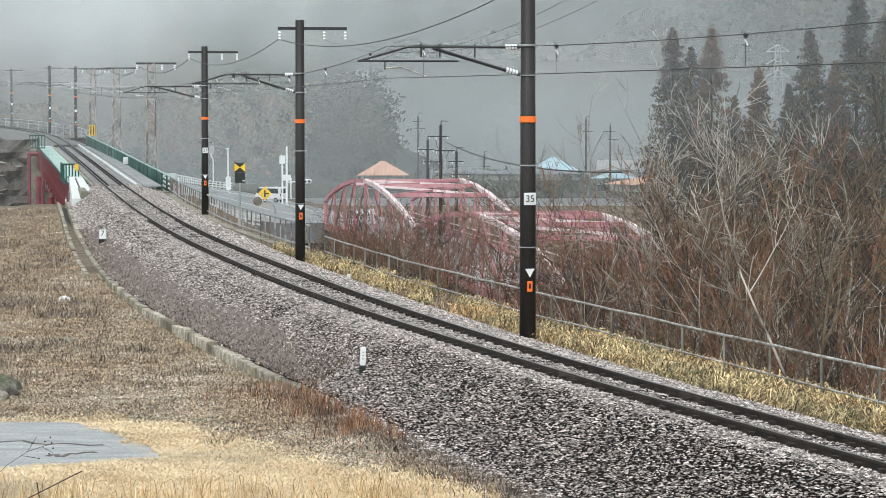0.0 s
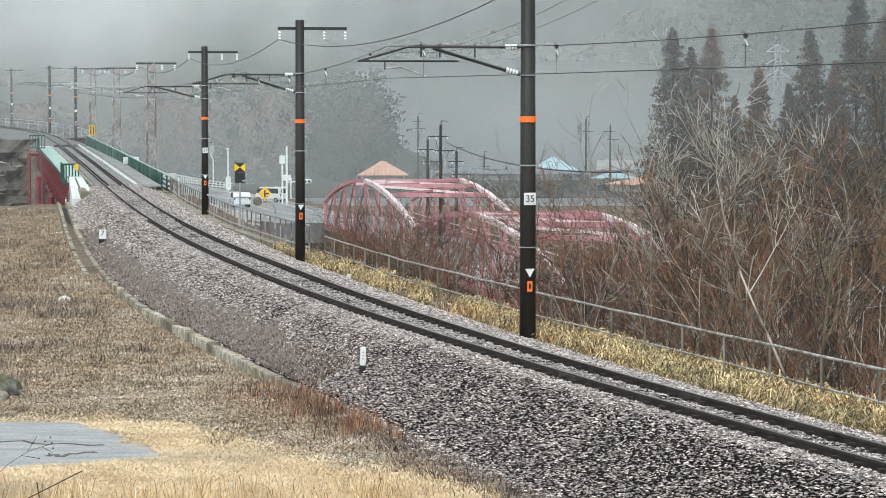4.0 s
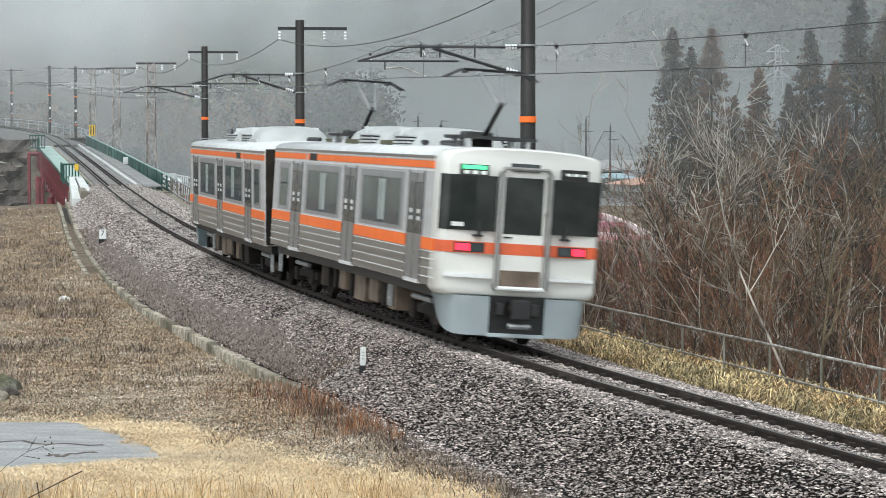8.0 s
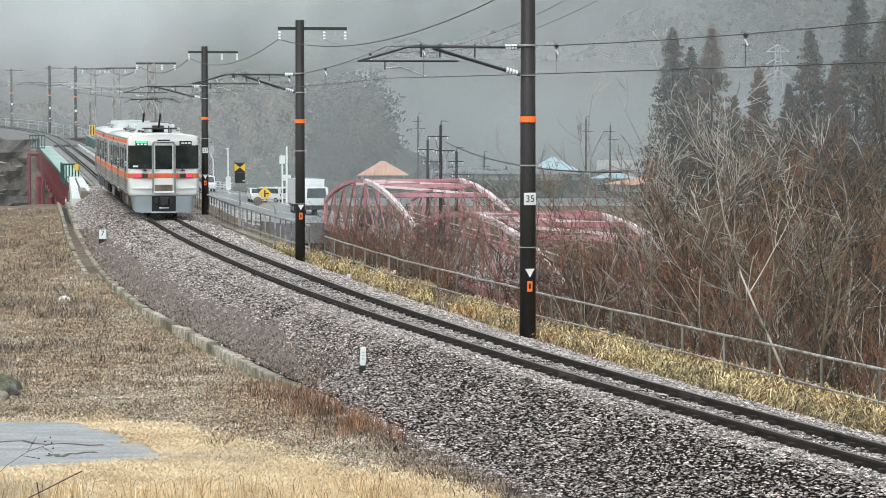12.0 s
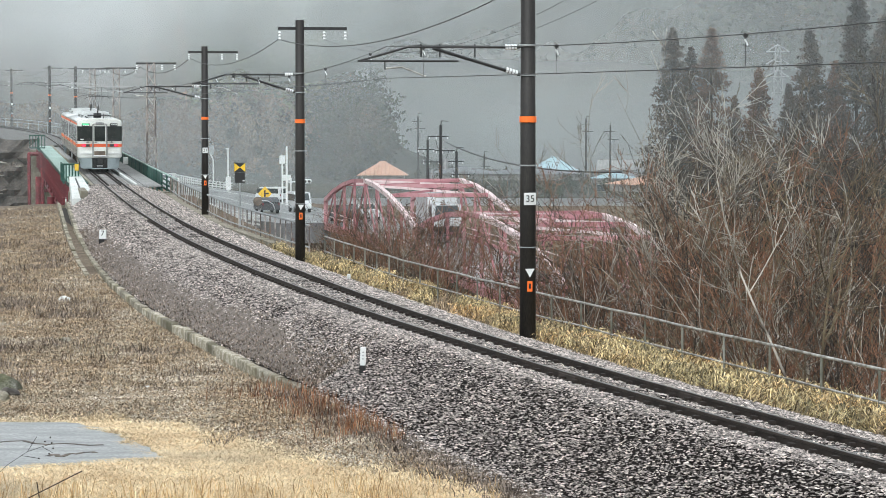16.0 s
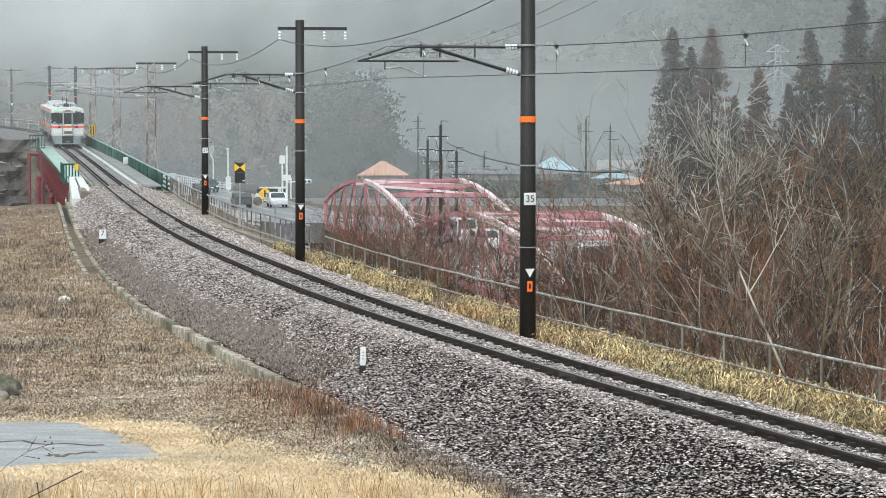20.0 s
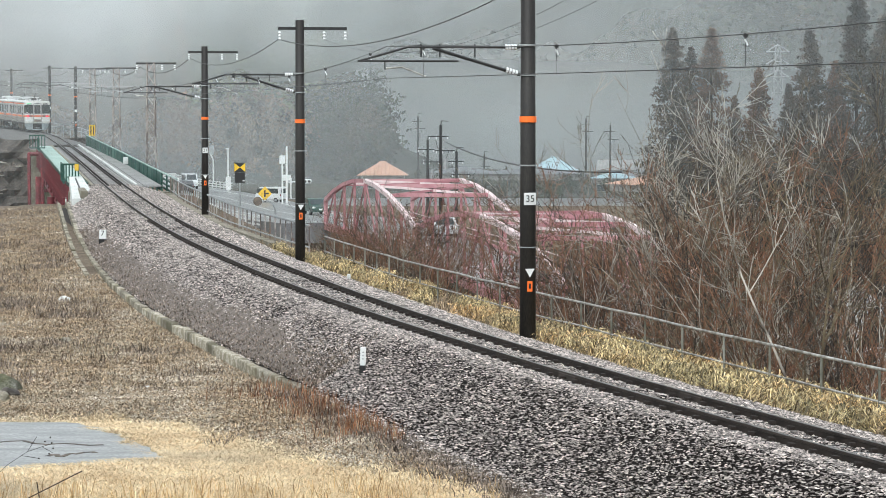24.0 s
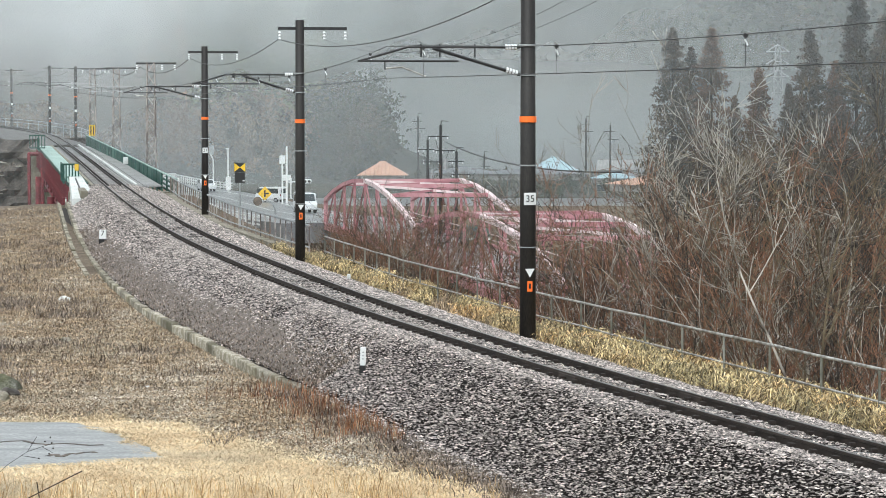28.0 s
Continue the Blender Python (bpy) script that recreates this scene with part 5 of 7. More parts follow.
def train_car(label, pantographs, units):
    root = empty("train_car")
    top = [(-HALF, 3.20), (-1.44, 3.33), (-1.32, 3.42), (-1.0, 3.50), (-0.5, 3.545), (0, 3.56), (0.5, 3.545), (1.0, 3.50), (1.32, 3.42), (1.44, 3.33), (HALF, 3.20)]
    bm = boxed(-HALF, HALF, Y0 + 0.75, -Y0 - 0.06, 0.95, 3.20)
    body = part("body", bm, M["silver"], root, "ribbed stainless steel body shell")
    bm = bmesh.new()
    a = [bm.verts.new((x, Y0 + 0.75, z)) for x, z in top]
    b = [bm.verts.new((x, -Y0 - 0.06, z)) for x, z in top]
    for i in range(len(top) - 1):
        bm.faces.new((a[i], a[i + 1], b[i + 1], b[i]))
    bm.faces.new(b), bm.faces.new(a[::-1])
    part("roof", bm, M["roof"], root, "pale grey rounded roof", True)
    for sx in (-1, 1):
        def sp(nm, y0, y1, z0, z1, mt, out=0.012, lab="", par=root, bev=0.0):
            xa, xb = sx * (HALF - 0.05), sx * (HALF + out)
            return part(nm, boxed(min(xa, xb), max(xa, xb), Y0 + y0, Y0 + y1, z0, z1, bev), mt, par, lab)
        sp("rib_panel", 0.76, 18.9, 0.955, 1.42, M["rib_steel"], 0.006, "corrugated warm grey lower side")
        sp("stripe", 0.74, 14.2, 3.00, 3.14, M["orange"], 0.014, "orange stripe under the roof")
        sp("stripe", 14.45, 18.9, 3.00, 3.14, M["orange"], 0.014)
        for zz in (2.955, 3.15):
            sp("trim_line", 0.75, 18.9, zz, zz + 0.025, M["white"], 0.012)
        edges = [0.42] + [v for d in DOORS for v in (d - 0.68, d + 0.68)] + [18.9]
        for i in range(0, len(edges), 2):
            if edges[i + 1] - edges[i] < 0.2:
                continue
            sp("stripe", edges[i], edges[i + 1], 1.42, 1.66, M["orange"], 0.014, "orange waist stripe")
            for zz in (1.675, 1.395, 1.29, 1.17, 1.05):
                sp("rib", edges[i], edges[i + 1], zz, zz + 0.013, M["white"] if zz > 1.39 or zz == 1.05 else M["ins"], 0.012)
        for d in DOORS:
            dr = sp("door", d - 0.65, d + 0.65, 0.98, 2.92, M["door"], 0.010, "grey stainless sliding doors")
            for k in (-1, 1):
                sp("door_window", d + k * 0.32 - 0.26, d + k * 0.32 + 0.26, 1.72, 2.78, M["glass"], 0.014, "", dr)
                sp("door_sticker", d + k * 0.33 - 0.12, d + k * 0.33 + 0.10, 2.02, 2.10, M["white"], 0.018, "", dr)
                sp("door_sticker", d + k * 0.33 - 0.10, d + k * 0.33 + 0.12, 2.16, 2.25, M["white"], 0.018, "", dr)
            sp("door_edge", d - 0.68, d - 0.65, 0.96, 2.96, M["rubber"], 0.016, "", dr)
            sp("door_edge", d + 0.65, d + 0.67, 0.96, 2.96, M["rubber"], 0.016, "", dr)
            sp("door_seam", d - 0.012, d + 0.012, 0.98, 2.92, M["rubber"], 0.016, "", dr)
            sp("door_step", d - 0.66, d + 0.66, 0.93, 0.985, M["ins"], 0.03, "", dr)
        for w0, w1 in ((3.62, 7.42), (10.27, 14.07), (16.85, 17.85)):
            fr = sp("window_frame", w0 - 0.28, w1 + 0.28, 1.74, 2.92, M["frame"], 0.006, "", root, 0.0)
            sp("window", w0, w1, 1.86, 2.82, M["glass_side"], 0.012, "dark tinted side window", fr)
            if w1 - w0 > 2:
                # Pale upright strip set on part of each wide window.
                sp("drawn_blind", w0 + 1.5, w0 + 2.1, 1.92, 2.78, M["window_pale"], 0.014, "", fr)
                sp("seat_back", w0 + 0.08, w1 - 0.08, 1.88, 2.14, M["seat_blue"], 0.0135, "dim blue seat backs behind the glass", fr)
                sp("mullion", (w0 + w1) / 2 - 0.02, (w0 + w1) / 2 + 0.02, 1.86, 2.82, M["rubber"], 0.018, "", fr)
            else:
                sp("mullion", w0, w1, 2.42, 2.46, M["rubber"], 0.018, "", fr)
        sp("gutter", 0.75, 18.9, 3.17, 3.225, M["rib_steel"], 0.02)
        sp("side_sign", 13.0, 13.9, 2.99, 3.15, M["black"], 0.02)
    # cab mask: rings drawn in towards a slightly curved face
    out = [(-1.38, 0.82), (-HALF, 0.92), (-HALF, 1.6), (-HALF, 2.4), (-HALF, 3.1)] + top[1:-1] + [(HALF, 3.1), (HALF, 2.4), (HALF, 1.6), (HALF, 0.92), (1.38, 0.82)]
    bm = bmesh.new()
    rings = []
    for y, sx, sz in ((0.76, 1.0, 1.0), (0.40, 1.0, 1.0), (0.20, 0.993, 0.995), (0.08, 0.97, 0.985), (0.015, 0.935, 0.968), (0.0, 0.90, 0.955)):
        ring = []
        for x, z in out:
            zz = 2.0 + (z - 2.0) * sz
            xx = x * sx
            ring.append(bm.verts.new((xx, Y0 + y + 0.10 * (xx / 1.4) ** 2 * (1 if y < 0.3 else 0.3), zz)))
        rings.append(ring)
    for r0, r1 in zip(rings, rings[1:]):
        for i in range(len(out)):
            j = (i + 1) % len(out)
            bm.faces.new((r0[i], r0[j], r1[j], r1[i]))
    k = len(out)
    last = rings[-1]
    for i in range(k // 2):
        a, b, c, d = last[i], last[i + 1], last[k - 2 - i], last[k - 1 - i]
        if len({a, b, c, d}) == 4:
            bm.faces.new((a, b, c, d))
        elif len({a, b, c, d}) == 3:
            bm.faces.new((a, b, d))
    bmesh.ops.recalc_face_normals(bm, faces=bm.faces)
    cabm = part("cab_front", bm, M["cab"], root, "glossy white rounded cab front", True)

    FX = [0, 1.327, 1.379, 1.43, 1.465, 1.475, 1.4755]
    FY = [0, 0.0, 0.015, 0.08, 0.20, 0.40, 0.76]

    def face_y(x):
        return float(np.interp(abs(x), FX, FY)) + 0.10 * (min(abs(x), 1.40) / 1.4) ** 2

    def fp(nm, x0, x1, z0, z1, mt, depth=0.02, lab="", par=cabm, bev=0.0):
        """A plate on the curved face, bent with it round the corner."""
        bm = bmesh.new()
        xs_ = [x0 + (x1 - x0) * i / 8 for i in range(9)] + [sg * q for sg in (-1, 1) for q in (1.327, 1.379, 1.405, 1.43, 1.448, 1.465) if x0 < sg * q < x1]
        xs_ = sorted(set(round(q, 4) for q in xs_))
        n = len(xs_) - 1
        fr, bk = [], []
        for i, x in enumerate(xs_):
            y = Y0 + face_y(x)
            xa, xb = max(-1.4754, x - 0.01), min(1.4754, x + 0.01)
            tx, ty = xb - xa, face_y(xb) - face_y(xa)
            ln_ = math.hypot(tx, ty)
            nx, ny = ty / ln_, -tx / ln_
            fr.append((bm.verts.new((x + nx * depth, y + ny * depth, z0)), bm.verts.new((x + nx * depth, y + ny * depth, z1))))
            bk.append((bm.verts.new((x - nx * 0.04, y - ny * 0.04, z0)), bm.verts.new((x - nx * 0.04, y - ny * 0.04, z1))))
        for i in range(n):
            bm.faces.new((fr[i][0], fr[i + 1][0], fr[i + 1][1], fr[i][1]))
            bm.faces.new((fr[i][1], fr[i + 1][1], bk[i + 1][1], bk[i][1]))
            bm.faces.new((fr[i + 1][0], fr[i][0], bk[i][0], bk[i + 1][0]))
        bm.faces.new((fr[0][0], fr[0][1], bk[0][1], bk[0][0]))
        bm.faces.new((fr[n][1], fr[n][0], bk[n][0], bk[n][1]))
        return part(nm, bm, mt, par, lab)

    for sx in (-1, 1):
        a, b = sorted((sx * 0.49, sx * 1.455))
        w = fp("windscreen", a, b, 1.93, 2.94, M["glass_cab"], 0.012, "large dark windscreen", root)
        fp("wiper", *sorted((sx * 0.75, sx * 0.80)), 1.86, 2.12, M["black"], 0.03, "", w)
        fp("wiper_base", *sorted((sx * 0.70, sx * 0.88)), 1.80, 1.86, M["black"], 0.04, "", w)
        a, b = sorted((sx * 0.44, sx * 1.474))
        fp("waist_stripe", a, b, 1.43, 1.66, M["orange_front"], 0.008)
        lp = fp("lamp_case", *sorted((sx * 0.66, sx * 1.20)), 1.45, 1.64, M["black"], 0.018, "", root)
        fp("tail_lamp", *sorted((sx * (0.94 if sx > 0 else 0.92), sx * 1.17)), 1.475, 1.615, M["tail"], 0.026, "lit red tail lamp", lp)
        fp("head_lamp", *sorted((sx * 0.70, sx * 0.88)), 1.475, 1.615, M["glass"], 0.026, "", lp)
        dsn = fp("destination_sign", *sorted((sx * 0.66, sx * 1.17)), 2.93, 3.12, M["black"], 0.014, "", root)
        if sx < 0:
            fp("led_text", -1.13, -0.70, 3.03, 3.105, M["sign_green"], 0.02, "green lit destination bar", dsn)
            for q in range(3):
                fp("led_text", -1.10 + q * 0.15, -1.0 + q * 0.15, 2.955, 3.005, M["sign_white"], 0.02, "", dsn)
        else:
            for q in range(3):
                fp("led_text", 0.74 + q * 0.14, 0.84 + q * 0.14, 3.00, 3.05, M["sign_white"], 0.02, "", dsn)
        fp("bumper_ledge", *sorted((sx * 0.45, sx * 1.36)), 1.10, 1.14, M["ins"], 0.035)
        rail_x = sx * 0.455
        part("gangway_rail", rods([((rail_x, Y0 - 0.10, 0.98), (rail_x, Y0 - 0.10, 3.0)), ((rail_x, Y0 - 0.10, 3.0), (rail_x * 0.86, Y0 - 0.10, 3.08))] + [((rail_x, Y0 - 0.10, z), (rail_x, Y0 + 0.02, z)) for z in (1.0, 1.7, 2.3, 2.95)], 0.045), M["rail_grey"], root, "grey steel gangway handrail")
        skp = bmesh.new()
        us = [i / 12 for i in range(13)]
        xs = [0.50 + 0.86 * math.sin(q * 1.5708) ** 0.8 for q in us]
        ydf = [0.9 * q ** 3.2 for q in us]
        va = [skp.verts.new((sx * x, Y0 + 0.03 + y, 0.83)) for x, y in zip(xs, ydf)]
        vb = [skp.verts.new((sx * (x - 0.10 * us[i] ** 2), Y0 + 0.05 + y, 0.12 + 0.34 * us[i] ** 4)) for i, (x, y) in enumerate(zip(xs, ydf))]
        for i in range(12):
            skp.faces.new((va[i], va[i + 1], vb[i + 1], vb[i]))
        ex = bmesh.ops.solidify(skp, geom=list(skp.faces), thickness=0.04)
        bmesh.ops.recalc_face_normals(skp, faces=skp.faces)
        part("skirt", skp, M["skirt"], root, "grey-blue front skirt")
    dg = fp("gangway_door", -0.40, 0.40, 0.98, 3.0, M["cab"], 0.014, "", root)
    fp("door_glass", -0.35, 0.35, 1.90, 2.94, M["glass_cab"], 0.022, "", dg)
    fp("door_stripe", -0.40, 0.40, 1.43, 1.66, M["orange_front"], 0.018, "", dg)
    fp("door_handle", -0.33, -0.18, 1.80, 1.84, M["black"], 0.03, "", dg)
    part("rail_hoop", rods([((-0.40, Y0 - 0.10, 3.08), (0.40, Y0 - 0.10, 3.08))], 0.035), M["rail_grey"], root)
    part("foot_rail", rods([((-0.45, Y0 - 0.10, 0.98), (0.45, Y0 - 0.10, 0.98))], 0.03), M["white"], root)
    fp("top_panel", -0.26, 0.26, 3.03, 3.17, M["glass"], 0.014, "", root)
    fp("foot_plate", -0.36, 0.36, 1.0, 1.22, M["box_brown"], 0.05, "", root)
    part("coupler", rods([((0, Y0 - 0.22, 0.62), (0, Y0 + 0.8, 0.62))], 0.17, 12), M["under"], root, "dark tight-lock coupler")
    part("coupler_face", boxed(-0.17, 0.17, Y0 - 0.30, Y0 - 0.16, 0.44, 0.80, 0.03), M["black"], root)
    part("coupler_rim", rods([((-0.2, Y0 - 0.18, 0.32), (0.2, Y0 - 0.18, 0.32))], 0.05), M["steel"], root)
    # Black box paints the shaded hole between the skirts.
    part("coupler_well", boxed(-0.56, 0.56, Y0 + 0.14, Y0 + 0.5, 0.16, 0.84), M["black"], root)
    part("skirt_bar", boxed(-0.52, 0.52, Y0 + 0.05, Y0 + 0.10, 0.11, 0.17, 0.01), M["skirt"], root)
    part("jumper_head", boxed(-0.38, -0.24, Y0 - 0.02, Y0 + 0.12, 0.5, 0.72, 0.02), M["dark_steel"], root)
    part("jumper_head", boxed(0.24, 0.38, Y0 - 0.02, Y0 + 0.12, 0.5, 0.72, 0.02), M["dark_steel"], root)
    part("cab_sticker", boxed(-1.27, -1.02, Y0 + 0.045, Y0 + 0.07, 2.0, 2.08), M["white"], root)
    # gangway bellows at the inner end
    part("gangway_bellows", boxed(-0.55, 0.55, -Y0 - 0.08, -Y0 + 0.42, 1.0, 3.1), M["rubber"], root)
    part("end_frame", boxed(-HALF + 0.02, HALF - 0.02, -Y0 - 0.07, -Y0 - 0.01, 0.97, 3.3), M["under"], root)
    # underframe
    part("underframe", boxed(-1.3, 1.3, Y0 + 0.9, -Y0 - 0.2, 0.74, 0.95), M["black"], root)
    rr = random.Random(3)
    for i, (ya, yb, mt) in enumerate(((4.9, 5.6, "box_brown"), (5.9, 6.3, "under"), (6.7, 7.6, "box_brown"), (8.0, 9.2, "box_brown"), (9.5, 9.8, "under"), (10.3, 11.0, "box_brown"), (11.4, 11.7, "under"), (12.3, 13.2, "under"))):
        for sx in (-1, 1):
            part("equipment_box", boxed(*sorted((sx * 0.55, sx * 1.20)), Y0 + ya, Y0 + yb, 0.20 + rr.uniform(0, 0.12), 0.74, 0.02), M[mt], root)
    for yc in (-6.7, 6.7):
        for sx in (-1, 1):
            part("step_ladder", rods([((sx * 1.25, yc + 2.2, 0.30), (sx * 1.25, yc + 2.2, 0.95)), ((sx * 1.25, yc + 2.5, 0.30), (sx * 1.25, yc + 2.5, 0.95)), ((sx * 1.25, yc + 2.2, 0.45), (sx * 1.25, yc + 2.5, 0.45))], 0.03, 6), M["steel"], root)
        bg_ = part("bogie", boxed(-0.95, 0.95, yc - 0.3, yc + 0.3, 0.35, 0.62, 0.03), M["under"], root, "grimy steel bogie")
        for sx in (-1, 1):
            part("side_frame", boxed(*sorted((sx * 0.88, sx * 1.04)), yc - 1.55, yc + 1.55, 0.40, 0.58, 0.03), M["under"], bg_)
            for ax in (-1.05, 1.05):
                part("wheel", rods([((sx * 0.50, yc + ax, 0.43), (sx * 0.63, yc + ax, 0.43))], 0.43, 20), M["under"], bg_)
                part("axle_box", boxed(*sorted((sx * 0.86, sx * 1.10)), yc + ax - 0.2, yc + ax + 0.2, 0.28, 0.6, 0.03), M["under"], bg_)
            part("air_spring", rods([((sx * 0.85, yc, 0.58), (sx * 0.85, yc, 0.86))], 0.27, 12), M["rubber"], bg_)
            part("yaw_damper", rods([((sx * 1.1, yc - 0.8, 0.7), (sx * 1.1, yc + 0.9, 0.7))], 0.05), M["steel"], bg_)
    # roof equipment
    for ya, yb, hh in units:
        bm = bmesh.new()
        grid = []
        for a in range(13):
            v_ = -1 + a / 6
            row = []
            for b in range(13):
                u_ = -1 + b / 6
                zz = 3.46 + (hh + 0.12) * (1 - abs(u_) ** 4) ** 0.5 * (1 - abs(v_) ** 6) ** 0.5
                row.append(bm.verts.new((u_ * 0.98, Y0 + (ya + yb) / 2 + v_ * (yb - ya) / 2, zz)))
            grid.append(row)
        for a in range(12):
            for b in range(12):
                bm.faces.new((grid[a][b], grid[a][b + 1], grid[a + 1][b + 1], grid[a + 1][b]))
        u = part("air_conditioner", bm, M["roof_unit"], root, "grey rounded roof unit", True)
        for sx in (-1, 1):
            part("unit_grille", boxed(*sorted((sx * 0.86, sx * 1.0)), Y0 + ya + 0.25, Y0 + ya + 1.7, 3.46, 3.46 + hh * 0.78, 0.03), M["dark_steel"], u)
            for q in range(4):
                zq = 3.50 + q * hh * 0.19
                part("louvre", boxed(*sorted((sx * 0.88, sx * 1.03)), Y0 + ya + 0.22, Y0 + ya + 1.74, zq, zq + hh * 0.10), M["roof_unit"], u)
            # The left skirt takes the darker boulder colour, the right one unit grey.
            part("unit_skirt", boxed(*sorted((sx * 0.84, sx * 0.99)), Y0 + ya + 1.9, Y0 + yb - 0.15, 3.44, 3.62, 0.02), M["moss"] if sx < 0 else M["roof_unit"], u)
        part("unit_seam", boxed(-0.9, 0.9, Y0 + (ya + yb) / 2 - 0.03, Y0 + (ya + yb) / 2 + 0.03, 3.5, 3.54 + hh), M["roof"], u)
    for yc in pantographs:
        pn = part("pantograph", boxed(-0.7, 0.7, Y0 + yc - 0.8, Y0 + yc + 0.8, 3.70, 3.76), M["dark_steel"], root, "raised single-arm pantograph")
        for sx in (-1, 1):
            for q in (-0.6, 0.6):
                part("insulator", rods([((sx * 0.55, Y0 + yc + q, 3.50), (sx * 0.55, Y0 + yc + q, 3.72))], 0.07), M["ins"], pn)
        part("lower_arm", rods([((0, Y0 + yc + 0.5, 3.76), (0, Y0 + yc - 0.75, 4.35))], 0.045), M["dark_steel"], pn)
        part("upper_arm", rods([((-0.06, Y0 + yc - 0.75, 4.35), (-0.22, Y0 + yc + 0.25, 4.93)), ((0.06, Y0 + yc - 0.75, 4.35), (0.22, Y0 + yc + 0.25, 4.93))], 0.035), M["steel"], pn)
        hd = rods([((-0.55, Y0 + yc + s_, 4.99), (0.55, Y0 + yc + s_, 4.99)) for s_ in (0.08, 0.42)] + [((-0.5, Y0 + yc + 0.08, 4.94), (-0.5, Y0 + yc + 0.42, 4.94)), ((0.5, Y0 + yc + 0.08, 4.94), (0.5, Y0 + yc + 0.42, 4.94))], 0.035, 6)
        for sx in (-1, 1):
            for s_ in (0.08, 0.42):
                rod(hd, (sx * 0.55, Y0 + yc + s_, 4.99), (sx * 0.88, Y0 + yc + s_, 4.82), 0.02, seg=6)
        part("contact_head", hd, M["dark_steel"], pn)
        part("base_gear", boxed(-0.25, 0.25, Y0 + yc + 0.8, Y0 + yc + 1.5, 3.52, 3.85, 0.04), M["dark_steel"], pn)
    for y in (2.0, 5.0, 17.0):
        part("roof_cable", rods([((-0.75, Y0 + y, 3.60), (-0.75, Y0 + y + 1.6, 3.60))], 0.05), M["dark_steel"], root)
    part("aerial", rods([((0.3, Y0 + 1.4, 3.5), (0.3, Y0 + 1.4, 3.85))], 0.03), M["dark_steel"], root)
    # settle the floor, waist and roof heights and the length over couplers
    zs_from = [0.0, 0.12, 0.95, 1.42, 1.66, 1.86, 2.82, 3.0, 3.14, 3.20, 3.56, 5.0]
    zs_to = [0.0, 0.23, 1.04, 1.66, 1.87, 2.0, 2.88, 3.11, 3.24, 3.32, 3.55, 5.0]
    for o in root.children_recursive:
        running = o.name.startswith("bogie") or (o.parent is not root and o.parent.name.startswith("bogie"))
        for v in o.data.vertices:
            v.co.y *= COUPLED / CAR
            if not running:
                v.co.z = float(np.interp(v.co.z, zs_from, zs_to))
    return tagged(root, label, "train car", "two-car train")


car_a = train_car("silver commuter train car with orange stripes and pantographs", (2.9, 15.4), ((5.2, 8.6, 0.34), (8.9, 12.6, 0.36)))
car_b = train_car("silver commuter train car with orange stripes and roof units", (), ((6.2, 9.4, 0.34), (9.7, 13.4, 0.36)))


# ---- road vehicles ----
def profile_body(pts, w, bev=0.05):
    """A body from its side outline (y, z), w wide."""
    bm = bmesh.new()
    a = [bm.verts.new((-w / 2, y, z)) for y, z in pts]
    b = [bm.verts.new((w / 2, y, z)) for y, z in pts]
    bm.faces.new(a), bm.faces.new(b[::-1])
    for i in range(len(pts)):
        j = (i + 1) % len(pts)
        bm.faces.new((a[j], a[i], b[i], b[j]))
    bmesh.ops.bevel(bm, geom=list(bm.edges), offset=bev, segments=2, affect="EDGES")
    bmesh.ops.recalc_face_normals(bm, faces=bm.faces)
    return bm


def wheels(root, w, y_list, r):
    for y in y_list:
        for sx in (-1, 1):
            wh = part("wheel", rods([((sx * (w / 2 - 0.2), y, r), (sx * (w / 2 + 0.01), y, r))], r, 16), M["rubber"], root, "black tyre")
            part("rim", rods([((sx * (w / 2 - 0.1), y, r), (sx * (w / 2 + 0.02), y, r))], r * 0.6, 12), M["steel"], wh)


